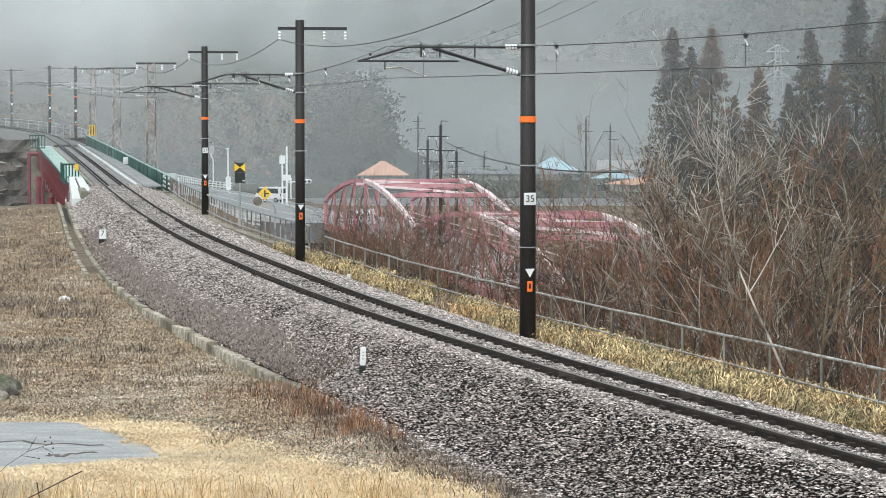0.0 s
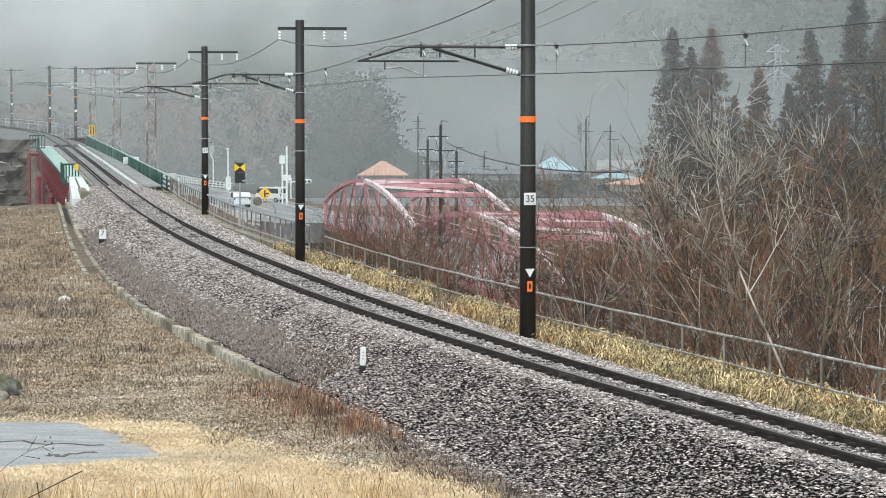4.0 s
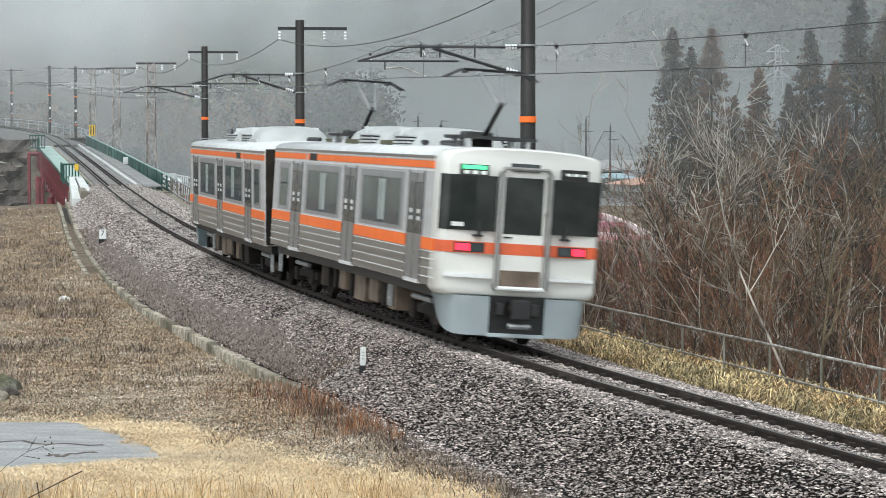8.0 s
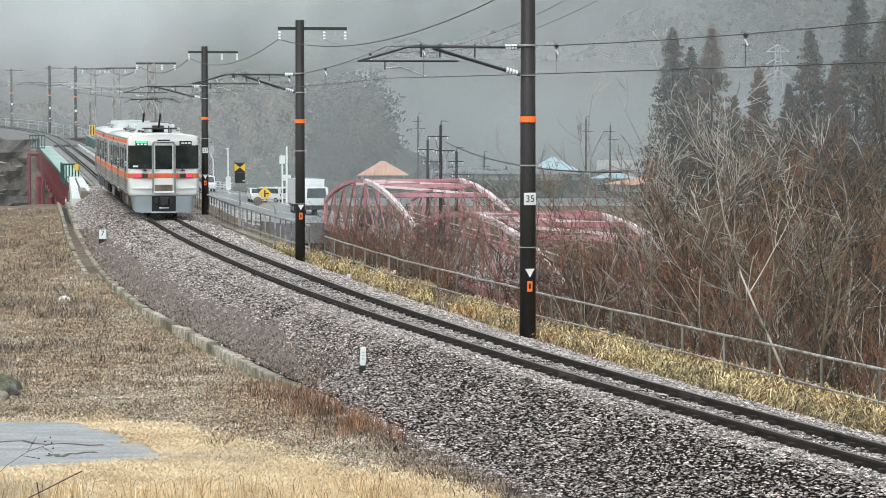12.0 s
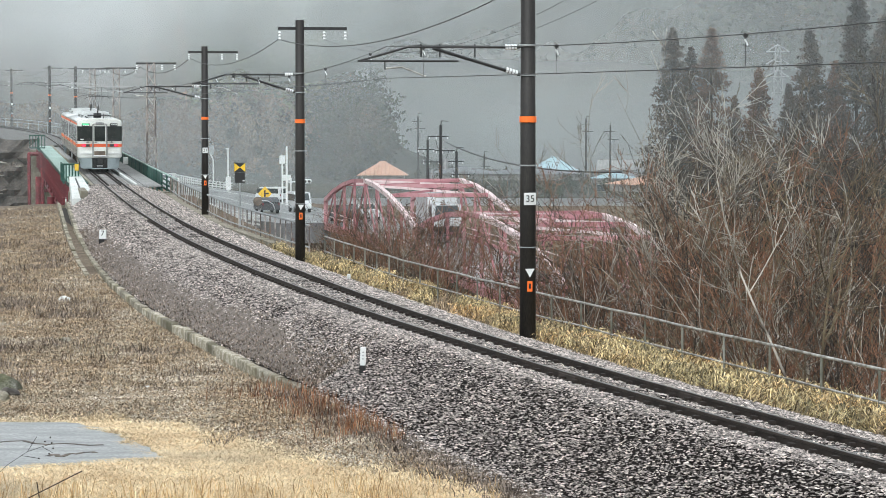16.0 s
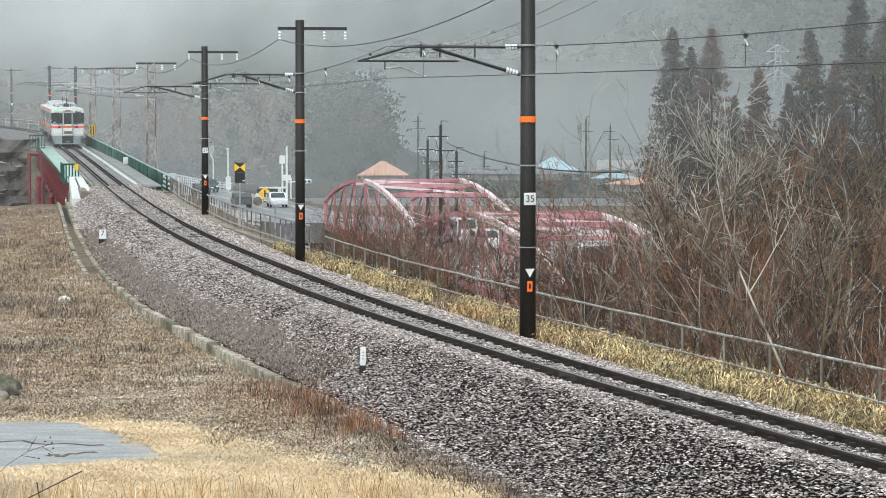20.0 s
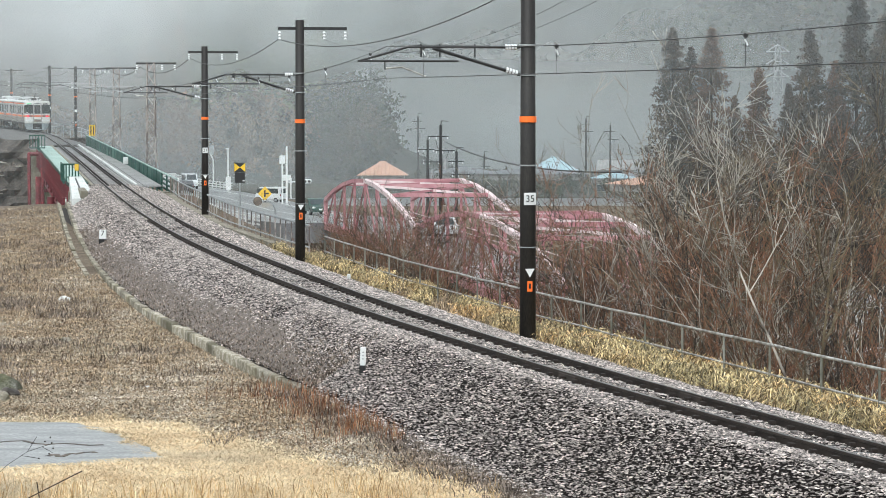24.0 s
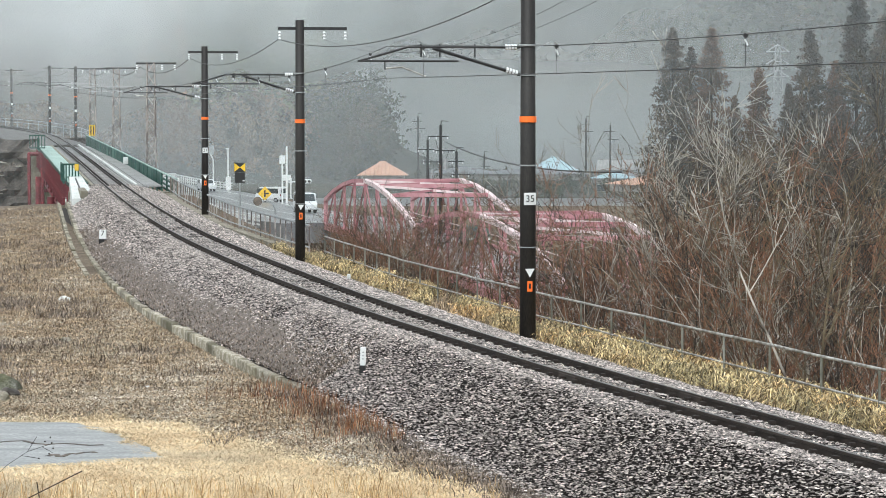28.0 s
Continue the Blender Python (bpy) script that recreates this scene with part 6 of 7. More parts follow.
def small_vehicle(kind, paint, label):
    """Front towards +Y."""
    root = empty("car" if kind != "truck" else "truck")
    if kind == "van":
        L_, W_, H_ = 3.6, 1.55, 1.9
        body = [(-1.8, 0.35), (1.75, 0.35), (1.8, 0.85), (1.55, 1.05), (1.2, 1.85), (-1.7, 1.9), (-1.8, 1.7)]
        win, scr = [(-1.5, 1.5)], (1.5, 1.12, 1.24, 1.78)
        wy, r = (-1.15, 1.25), 0.28
    elif kind == "truck":
        L_, W_, H_ = 7.5, 2.2, 3.2
        body = [(1.9, 0.5), (3.7, 0.5), (3.75, 1.4), (3.5, 2.5), (1.9, 2.55)]
        win, scr = [(2.3, 3.3)], (3.72, 1.5, 3.53, 2.4)
        wy, r = (-2.6, -1.6, 2.8), 0.42
    else:
        L_, W_, H_ = 4.2, 1.7, 1.48
        body = [(-2.1, 0.3), (2.05, 0.3), (2.1, 0.7), (1.1, 0.92), (0.45, 1.44), (-1.2, 1.48), (-1.9, 1.0), (-2.1, 0.95)]
        win, scr = [(-1.3, 0.6)], (1.06, 0.96, 0.5, 1.40)
        wy, r = (-1.3, 1.3), 0.31
    part("body", profile_body(body, W_), paint, root, "painted body shell")
    if kind == "truck":
        part("cargo_box", boxed(-W_ / 2 - 0.05, W_ / 2 + 0.05, -3.75, 1.75, 0.85, H_, 0.05), M["car_white"], root, "white box cargo body")
        part("chassis", boxed(-0.5, 0.5, -3.6, 3.4, 0.45, 0.85), M["dark_steel"], root)
        part("bumper", boxed(-W_ / 2, W_ / 2, 3.7, 3.82, 0.45, 0.85, 0.03), M["dark_steel"], root)
    z0, z1 = (1.08, 1.68) if kind == "van" else (1.55, 2.3) if kind == "truck" else (0.95, 1.36)
    for a, b in win:
        for sx in (-1, 1):
            part("side_window", boxed(*sorted((sx * (W_ / 2 - 0.03), sx * (W_ / 2 + 0.012))), a, b, z0, z1, 0.0), M["glass"], root)
    y0, za, y1, zb = scr
    bm = bmesh.new()
    q = [bm.verts.new(p) for p in ((-W_ * 0.42, y0 + 0.03, za), (W_ * 0.42, y0 + 0.03, za), (W_ * 0.38, y1 + 0.03, zb), (-W_ * 0.38, y1 + 0.03, zb))]
    q2 = [bm.verts.new((v.co.x, v.co.y - 0.06, v.co.z)) for v in q]
    bm.faces.new(q), bm.faces.new(q2[::-1])
    for i in range(4):
        bm.faces.new((q[i], q[(i + 1) % 4], q2[(i + 1) % 4], q2[i]))
    bmesh.ops.recalc_face_normals(bm, faces=bm.faces)
    part("windscreen", bm, M["glass"], root)
    yr = body[0][0] if kind != "truck" else -3.75
    if kind != "truck":
        part("rear_window", boxed(-W_ * 0.38, W_ * 0.38, yr - 0.012, yr + 0.2, z0 + 0.05, z1 - (0.0 if kind == "van" else 0.3)), M["glass"], root)
    for sx in (-1, 1):
        yf = body[1][0]
        part("headlight", boxed(*sorted((sx * W_ * 0.30, sx * W_ * 0.46)), yf - 0.05, yf + 0.06, 0.62, 0.78, 0.02), M["sign_white"], root)
        part("tail_light", boxed(*sorted((sx * W_ * 0.40, sx * W_ * 0.48)), yr - 0.02, yr + 0.05, 0.75, 1.0), M["red_girder"], root)
    part("plate_bar", boxed(-0.17, 0.17, body[1][0] + 0.02, body[1][0] + 0.06, 0.45, 0.6), M["white"], root)
    wheels(root, W_, wy, r)
    return tagged(root, label, "truck" if kind == "truck" else "car", "road traffic")


# ---- vegetation ----
def bare_shrub(seed, stems, height, spread, materials, kids=(7, 4), thick=0.03, lean=(0.05, 0.45), name="bare_shrub"):
    """Leafless curved stems that fork into boughs and twigs; each stem a part with its twigs in the same mesh."""
    r = random.Random(seed)
    root = empty(name)
    segs = (9, 6, 4, 2)
    for k in range(stems):
        v, f = [], []

        def limb(p, d, length, rad, level):
            n = segs[level]
            prev = None
            pts = []
            dd = d.copy()
            bend = Vector((r.gauss(0, 0.07), r.gauss(0, 0.07), r.uniform(0.0, 0.10) + 0.03 * level))
            for i in range(n + 1):
                q = i / n
                rr_ = max(0.0046, rad * (1 - 0.82 * q))
                a = dd.orthogonal().normalized()
                b = dd.cross(a).normalized()
                ring = len(v)
                for t in range(3):
                    an = t * 2.0944
                    v.append(p + (a * math.cos(an) + b * math.sin(an)) * rr_)
                if prev is not None:
                    for t in range(3):
                        f.append((prev + t, prev + (t + 1) % 3, ring + (t + 1) % 3, ring + t))
                prev = ring
                pts.append((p.copy(), dd.copy(), rr_))
                p = p + dd * (length / n)
                dd = (dd + bend + Vector((r.gauss(0, 0.09), r.gauss(0, 0.09), r.gauss(0, 0.06)))).normalized()
            if level < len(kids):
                for i in range(kids[level]):
                    q = r.uniform(0.22, 0.97) if level == 0 else r.uniform(0.15, 0.95)
                    j = min(n - 1, int(q * n))
                    bp, bd, br = pts[j]
                    bp = bp + bd * (length / n) * (q * n - j)
                    side = bd.orthogonal().normalized()
                    side = Matrix.Rotation(r.uniform(0, 6.283), 3, bd) @ side
                    spread_ = r.uniform(0.55, 1.15)
                    nd_ = (bd + side * spread_).normalized()
                    limb(bp, nd_, length * r.uniform(0.30, 0.58) * (1.15 - 0.55 * q), br * 0.62, level + 1)

        an = r.uniform(0, 6.28)
        ln_ = r.uniform(*lean)
        base = Vector((math.cos(an) * spread * r.uniform(0.1, 1), math.sin(an) * spread * r.uniform(0.1, 1), -0.5))
        d0 = Vector((math.cos(an) * ln_, math.sin(an) * ln_, 1)).normalized()
        limb(base, d0, height * r.uniform(0.65, 1.1), thick * r.uniform(0.65, 1.25), 0)
        mesh("stem", v, f, materials[k % len(materials)], root)
    return root


def scatter_copies(protos, spots, label, category, group, tilt=4):
    """Each spot: x, y, z, size, turn. The first spots are taken by the prototypes themselves."""
    r = random.Random(9)
    used = set()
    for i, (x, y, z, sc, turn) in enumerate(spots):
        pr = protos[i % len(protos)]
        m = pose(x, y, z, r.uniform(-tilt, tilt), r.uniform(-tilt, tilt), turn) @ Matrix.Scale(sc, 4)
        if i % len(protos) not in used:
            used.add(i % len(protos))
            ob = pr
            ob.matrix_world = m
        else:
            ob = copy_thing(pr, m)
            ob.scale = (sc, sc, sc)
        tagged(ob, label if isinstance(label, str) else label[i % len(label)], category, group)


tall = [bare_shrub(20 + i, 4, 6.0, 0.7, [M["bark_pale"], M["bark_dark"], M["bark"], M["bark_red"]], (8, 5, 3), 0.027, (0.1, 0.6), "bare_tree") for i in range(6)]
rv = random.Random(77)
spots = []
while len(spots) < 40:
    y = rv.uniform(44, 92)
    d = rv.uniform(5.6, 15)
    p = on_line(y_to_s(y), d, 0, False)
    q = p.x / p.y
    if q < 0.062 or q > 0.175:
        continue
    spots.append((p.x, p.y, ground_z(p.x, p.y), rv.uniform(0.75, 1.15) + 0.35 * min(1, (q - 0.06) / 0.08) + 0.04 * (d - 6), rv.uniform(0, 360)))
scatter_copies(tall, spots, "leafless young tree with pale branching stems on the bank", "bare tree", "bare trees on the river bank")
low = [bare_shrub(40 + i, 8, 3.2, 0.9, [M["bark_red"], M["bark_dark"], M["bark_red"], M["bark"], M["bark_pale"]], (6, 3), 0.014) for i in range(6)]
spots = []
for i in range(170):
    y = rv.uniform(36, 106)
    d = rv.uniform(4.9, 10.5)
    p = on_line(y_to_s(y), d, 0, False)
    q = p.x / p.y
    if q > 0.175:
        continue
    if q < 0.025 and rv.random() < 0.55 or 0.02 < q < 0.085 and rv.random() < 0.62 or q > 0.09 and d > 7 and rv.random() < 0.6:
        continue
    hi = 1.3 if q > 0.06 else 1.15 if q > -0.02 else 0.85
    spots.append((p.x, p.y, ground_z(p.x, p.y), rv.uniform(0.7, 1.2) * hi + 0.05 * (d - 5), rv.uniform(0, 360)))
for i in range(6):
    y = rv.uniform(62, 96)
    x = rv.uniform(0.028, 0.078) * y
    if x - float(line_x(y)) > 5.2:
        spots.append((x, y, ground_z(x, y), rv.uniform(1.2, 1.75), rv.uniform(0, 360)))
for i in range(9):
    p = on_line(y_to_s(rv.uniform(97, 112)), rv.uniform(5.2, 8.0), 0, False)
    spots.append((p.x, p.y, ground_z(p.x, p.y), rv.uniform(0.7, 1.0), rv.uniform(0, 360)))
scatter_copies(low, spots, "brown leafless shrub of thin twigs on the bank", "shrub", "bare shrubs along the pipe fence")


def blades(name, spots, h, w, material, label, lean=0.5, category="dry grass", seed=1, per=1, flat=0.0, droop=0.0):
    """Grass blades: each a narrow bent strip of two quads."""
    g = np.random.default_rng(seed)
    sp_ = np.repeat(np.array(spots, float), per, axis=0)
    n = len(sp_)
    sp_[:, 0] += g.normal(0, 0.06, n) * (per > 1)
    sp_[:, 1] += g.normal(0, 0.06, n) * (per > 1)
    an = g.uniform(0, 2 * np.pi, n)
    hh = h * (g.uniform(0.4, 1.2, n) if flat or droop else 0.15 + 1.15 * g.uniform(0, 1, n) ** 1.8)
    ln = hh * g.uniform(0.1, 1, n) * lean
    if flat:
        ln = flat * g.uniform(0.3, 1.0, n)
    face = g.uniform(0, np.pi, n)
    cx, cy = np.cos(face) * w / 2, np.sin(face) * w / 2
    dx, dy = np.cos(an) * ln, np.sin(an) * ln
    v = np.zeros((n, 5, 3))
    for k, (q, side, up) in enumerate(((0, -1, 0), (0, 1, 0), (0.35 + 0.2 * droop, 1, 0.6 + 0.4 * droop), (0.35 + 0.2 * droop, -1, 0.6 + 0.4 * droop), (1, 0, 1 - droop))):
        v[:, k, 0] = sp_[:, 0] + dx * q + cx * side
        v[:, k, 1] = sp_[:, 1] + dy * q + cy * side
        v[:, k, 2] = sp_[:, 2] + hh * up * (1 - (0.25 * lean if not flat else g.uniform(0, 1, n)) * (k == 4)) - 0.03 * (up == 0)
    idx = np.arange(n)[:, None] * 5
    tri = np.concatenate([idx + [[0, 1, 2]], idx + [[0, 2, 3]], idx + [[3, 2, 4]]], axis=0)
    me = bpy.data.meshes.new(name)
    me.vertices.add(n * 5)
    me.vertices.foreach_set("co", v.ravel())
    me.loops.add(tri.size)
    me.loops.foreach_set("vertex_index", tri.ravel())
    me.polygons.add(len(tri))
    me.polygons.foreach_set("loop_start", np.arange(0, tri.size, 3))
    me.polygons.foreach_set("loop_total", np.full(len(tri), 3))
    me.update()
    me.validate()
    me.materials.append(material)
    return tagged(new(name, me), label, category, kind="stuff")


def in_slab(x, y):
    return x < -4.3 and float(np.interp(x, [-12, -8.2, -6.6, -5.2, -4.4], [41.9, 42.3, 42.9, 43.6, 44.2])) < y < float(np.interp(x, [-12, -6.7, -5.9, -5.3, -4.4], [49.4, 49.4, 48.6, 46.8, 44.3]))


def on_slab(x, y):
    """The slab less its overgrown rim."""
    w = 0.35 * noise.noise(Vector((x * 1.7, y * 1.7, 4))) + 0.12
    return in_slab(x + w, y + w) and in_slab(x + w, y - w)


def straw_edge(x):
    """Where the pale straw gives way to brown litter."""
    return float(np.interp(x, [-9, -6, -4.6, -3.4, -2, -0.6, 0.6], [49.6, 50.2, 49.0, 46.8, 43.6, 41.0, 39.2])) + 1.0 * noise.noise(Vector((x * 0.9, 0, 3)))


g2 = random.Random(31)
litter_a, litter_b, straw_s, tall_s, rust_s, sasa_s, clump_s = [], [], [], [], [], [], []
while len(litter_a) + len(litter_b) < 160000:
    u = g2.random()
    y = 38 * (165 / 38) ** (u ** 1.15)
    x = g2.uniform(-0.165 * y, 0.03 * y)
    d = x - float(line_x(y))
    if d > kerb_d(y) - (0.75 if y > 97 else 0.2 if y > 53 else -0.25 * g2.random()) or in_slab(x, y) or (y < straw_edge(x) - 0.4 and g2.random() < 0.9):
        continue
    n_ = noise.noise(Vector((x * 0.45, y * 0.25, 7)))
    q = (x, y, ground_z(x, y) + 0.02)
    if n_ * 0.6 + g2.uniform(-0.5, 0.5) < -0.02 + 0.25 * min(1.0, max(0.0, (y - 60) / 25)):
        litter_b.append(q)
    else:
        litter_a.append(q)
while len(straw_s) < 66000:
    y = g2.uniform(37.0, 51)
    x = g2.uniform(-0.165 * y, 0.02 * y)
    if y > straw_edge(x) + g2.gauss(0, 0.5) or on_slab(x, y) or x - float(line_x(y)) > kerb_d(y) - 0.6 - 0.5 * g2.random():
        continue
    straw_s.append((x, y, ground_z(x, y) + 0.05))
    if y < 40.25 and noise.noise(Vector((x * 1.6, y, 1))) > 0.02 and g2.random() < 0.26:
        tall_s.append((x, y, ground_z(x, y)))
for i in range(8200):
    y = g2.uniform(44.8, 54.5)
    x = float(line_x(y)) + kerb_d(y) - 0.2 - abs(g2.gauss(0, 0.6))
    if noise.noise(Vector((x * 1.1, y * 0.9, 3))) + g2.gauss(0, 0.25) > 0.08:
        rust_s.append((x, y, ground_z(x, y)))
debris_s, bank_s = [], []
for i in range(16000):
    y = 34 + 74 * g2.random()
    d = 2.9 + abs(g2.gauss(0, 2.2))
    p = on_line(y_to_s(y), d, 0, False)
    bank_s.append((p.x, p.y, ground_z(p.x, p.y) + 0.03))
for i in range(9000):
    y = g2.uniform(37.5, 53.5)
    x = float(line_x(y)) + kerb_d(y) + g2.gauss(-0.25, 0.42)
    debris_s.append((x, y, max(ground_z(x, y), -1.14) + 0.02))
for i in range(9000):
    y = 54 + 76 * g2.random() ** 1.5
    d = kerb_d(y) + abs(g2.gauss(0.25, 0.45))
    p = on_line(y_to_s(y), d, bed_height(d, kerb_d(y)) + 0.04, True)
    debris_s.append((p.x, p.y, p.z))
for cx, cy, cr, cn in ((-13.6, 64, 0.7, 160), (-12.9, 67.5, 0.9, 260), (-6.7, 64.5, 0.7, 200), (-10.3, 65.5, 0.9, 260), (-9.3, 66.2, 0.5, 120), (-8.4, 58, 0.6, 90), (0.95, 38.7, 0.25, 150), (-3.75, 46.3, 0.2, 90), (-9.1, 57.5, 0.8, 240), (-14.5, 92, 1.0, 200), (-18, 100, 1.2, 200), (-19, 118, 1.3, 200), (-16, 80, 1.0, 160)):
    for k in range(cn):
        x, y = cx + g2.gauss(0, cr * 0.5), cy + g2.gauss(0, cr * 0.6)
        clump_s.append((x, y, ground_z(x, y)))
tuft_s, brush_s = [], []
gt = random.Random(51)
for i in range(230):
    y = 57 + 105 * gt.random() ** 1.2
    x = gt.uniform(-0.163 * y, float(line_x(y)) + kerb_d(y) - 1.2)
    if noise.noise(Vector((x * 0.22, y * 0.12, 11))) < -0.05:
        continue
    cr = gt.uniform(0.3, 1.0) * (0.6 + y / 150)
    for k in range(int(gt.uniform(40, 130))):
        xx, yy = x + gt.gauss(0, cr * 0.6), y + gt.gauss(0, cr * 0.9)
        if xx - float(line_x(yy)) < kerb_d(yy) - 0.8:
            (tuft_s if i % 3 else brush_s).append((xx, yy, ground_z(xx, yy)))
blades("dry_tufts", tuft_s, 0.22, 0.018, M["blade_tan"], "brown tufts of dead grass on the bank", 1.5, seed=41)
blades("dead_brush", brush_s, 0.30, 0.016, M["debris"], "tangled grey-brown dead brush on the bank", 1.9, "weeds", seed=42, per=2)
blades("leaf_litter", litter_a, 0.030, 0.026, M["litter"], "pale dead leaves and grass lying on the ground", 1.0, "leaf litter", seed=2, flat=0.15)
blades("leaf_litter", litter_b, 0.045, 0.024, M["blade_tan"], "brown dead leaves and grass lying on the ground", 1.0, "leaf litter", seed=12, flat=0.12)
blades("leaf_litter", debris_s, 0.06, 0.018, M["debris"], "grey-brown twigs and dead leaves along the ballast foot", 1.0, "leaf litter", seed=22, flat=0.14)
blades("bank_grass", bank_s, 0.22, 0.014, M["blade_tan"], "brown dead grass on the bank below the fence", 1.2, seed=32)
blades("straw_grass", straw_s, 0.035, 0.014, M["blade_straw"], "pale flattened straw-coloured grass in the foreground", 1.1, seed=3, flat=0.26)
blades("tall_straw", tall_s[::2], 0.36, 0.009, M["blade_straw"], "upright pale straw stalks in the foreground", 0.8, seed=13)
blades("tall_straw", tall_s[1::2], 0.46, 0.009, M["blade_gold"], "upright golden-brown stalks in the foreground", 0.8, seed=15)
blades("rusty_weeds", rust_s[::2], 0.48, 0.009, M["blade_rust"], "rust-brown dead weed stalks by the kerb", 0.7, "weeds", seed=4)
blades("dry_weeds", rust_s[1::3], 0.38, 0.008, M["blade_tan"], "tan dead weed stalks by the kerb", 0.9, "weeds", seed=24)
blades("dead_brush", clump_s[::2], 0.32, 0.012, M["debris"], "tangled dead brown brush on the ground", 1.8, "weeds", seed=14, per=2)
# bare straw mat under the flattened grass
v, f, idx = [], [], {}
gx, gy_ = np.arange(-9.0, 1.2, 0.16), np.arange(36.5, 51, 0.2)


def mat_vertex(i, j):
    if (i, j) not in idx:
        x, y = float(gx[i]), float(gy_[j])
        idx[(i, j)] = len(v)
        v.append((x, y, ground_z(x, y) + 0.03 + noise.noise(Vector((x * 2.4, y * 2.4, 5))) * 0.03))
    return idx[(i, j)]


for i in range(len(gx) - 1):
    for j in range(len(gy_) - 1):
        x, y = gx[i], gy_[j]
        if y < straw_edge(x) - 0.3 + 0.9 * noise.noise(Vector((x * 2.5, y * 2.0, 9))) and not in_slab(x, y) and x - float(line_x(y)) < kerb_d(y) - 0.95:
            f.append((mat_vertex(i, j), mat_vertex(i + 1, j), mat_vertex(i + 1, j + 1), mat_vertex(i, j + 1)))
tagged(mesh("straw_mat", v, f, M["straw"], smooth=True), "matted pale straw covering the foreground ground", "dry grass", kind="stuff")


def rubble(x, y, s_, seed, label, material):
    r = random.Random(seed)
    bm = bmesh.new()
    bmesh.ops.create_icosphere(bm, subdivisions=2, radius=s_)
    for w in bm.verts:
        w.co *= 1 + 0.45 * noise.noise(w.co * (1.6 / s_) + Vector((seed, 0, 0)))
        w.co.z *= 0.62
    ob = part("stone", bm, material)
    ob.matrix_world = pose(x, y, ground_z(x, y) + s_ * 0.2, 0, 0, r.uniform(0, 360))
    return tagged(ob, label, "stone")


rubble(-8.75, 55.3, 0.38, 1, "mossy grey boulder at the edge of the dead grass", M["moss"])
rubble(-8.5, 54.6, 0.22, 2, "mossy grey boulder at the edge of the dead grass", M["rock"])
rubble(-8.6, 53.9, 0.24, 3, "mossy grey boulder at the edge of the dead grass", M["concrete"])
rubble(-11.3, 83.5, 0.20, 4, "small pale stone lying in the dead grass", M["white_concrete"])
rubble(-6.0, 56.5, 0.06, 5, "tiny pale stone lying in the litter", M["white_concrete"])
rubble(-9.2, 68.0, 0.16, 6, "small grey stone lying in the dead brush", M["concrete"])
tw = empty("fallen_twig")
part("stick", rods([((-5.75, 38.1, -1.15), (-4.94, 38.1, -0.74)), ((-5.5, 38.1, -1.3), (-5.56, 38.1, -0.89))], 0.008, 5), M["bark_dark"], tw)
part("thin_stem", rods([((-6.75, 41.0, -1.35), (-6.42, 41.0, -1.02)), ((-6.42, 41.0, -1.02), (-6.12, 41.0, -0.82)), ((-6.12, 41.0, -0.82), (-5.98, 41.0, -0.60)), ((-6.12, 41.0, -0.82), (-5.76, 41.0, -0.70)), ((-5.9, 41.0, -0.75), (-5.74, 41.0, -0.84)), ((-6.2, 41.0, -0.88), (-5.95, 41.0, -0.92))], 0.0035, 4), M["bark_dark"], tw)
for ax, az in ((-5.86, -0.68), (-5.76, -0.70), (-5.74, -0.78), (-5.80, -0.86), (-5.95, -0.93), (-5.78, -0.62)):
    part("seed_pod", rods([((ax, 41.0, az), (ax, 41.0, az + 0.02))], 0.011, 6), M["bark_dark"], tw)
tagged(tw, "dark dead twigs sticking up before the slab", "twig")
for i in range(60000):
    y = g2.uniform(30, 104)
    d = g2.uniform(2.6, 7.0) if y < 68 else g2.uniform(2.6, 4.6) if y < 95 else g2.uniform(2.5, 3.2)
    if noise.noise(Vector((y * 0.9, d * 1.3, 0))) < 0.04 - (0.15 if y < 62 else -0.15) or d < 2.75 + 0.3 * noise.noise(Vector((y, 0, 0))):
        continue
    p = on_line(y_to_s(y), d, 0, False)
    sasa_s.append((p.x, p.y, ground_z(p.x, p.y)))


def leaf_tufts(name, spots, material, label, per, seed):
    """Low bamboo grass: narrow arching leaves, pointed at both ends, set at varied heights."""
    g = np.random.default_rng(seed)
    c = np.repeat(np.array(spots, float), per, axis=0)
    n = len(c)
    c[:, :2] += g.normal(0, 0.05, (n, 2))
    c[:, 2] += g.uniform(0.0, 0.34, n)
    an = g.uniform(0, 2 * np.pi, n)
    ln = g.uniform(0.13, 0.34, n)
    out = np.stack([np.cos(an), np.sin(an), np.zeros(n)], axis=1)
    side = np.stack([-np.sin(an), np.cos(an), g.uniform(-0.5, 0.5, n)], axis=1) * (g.uniform(0.007, 0.014, n))[:, None]
    up = np.array([0, 0, 1.0])
    mid = c + out * (ln * 0.5)[:, None] + up * (ln * g.uniform(0.05, 0.45, n))[:, None]
    tip = c + out * ln[:, None] + up * (ln * g.uniform(-0.6, 0.1, n))[:, None]
    v = np.stack([c, mid + side, tip, mid - side], axis=1).reshape(-1, 3)
    return tagged(cloud_mesh(name, v, 4, material), label, "bamboo grass", kind="stuff")


leaf_tufts("bamboo_grass", sasa_s, M["sasa"], "yellow-tan drooping bamboo grass below the pipe fence", 3, 6)


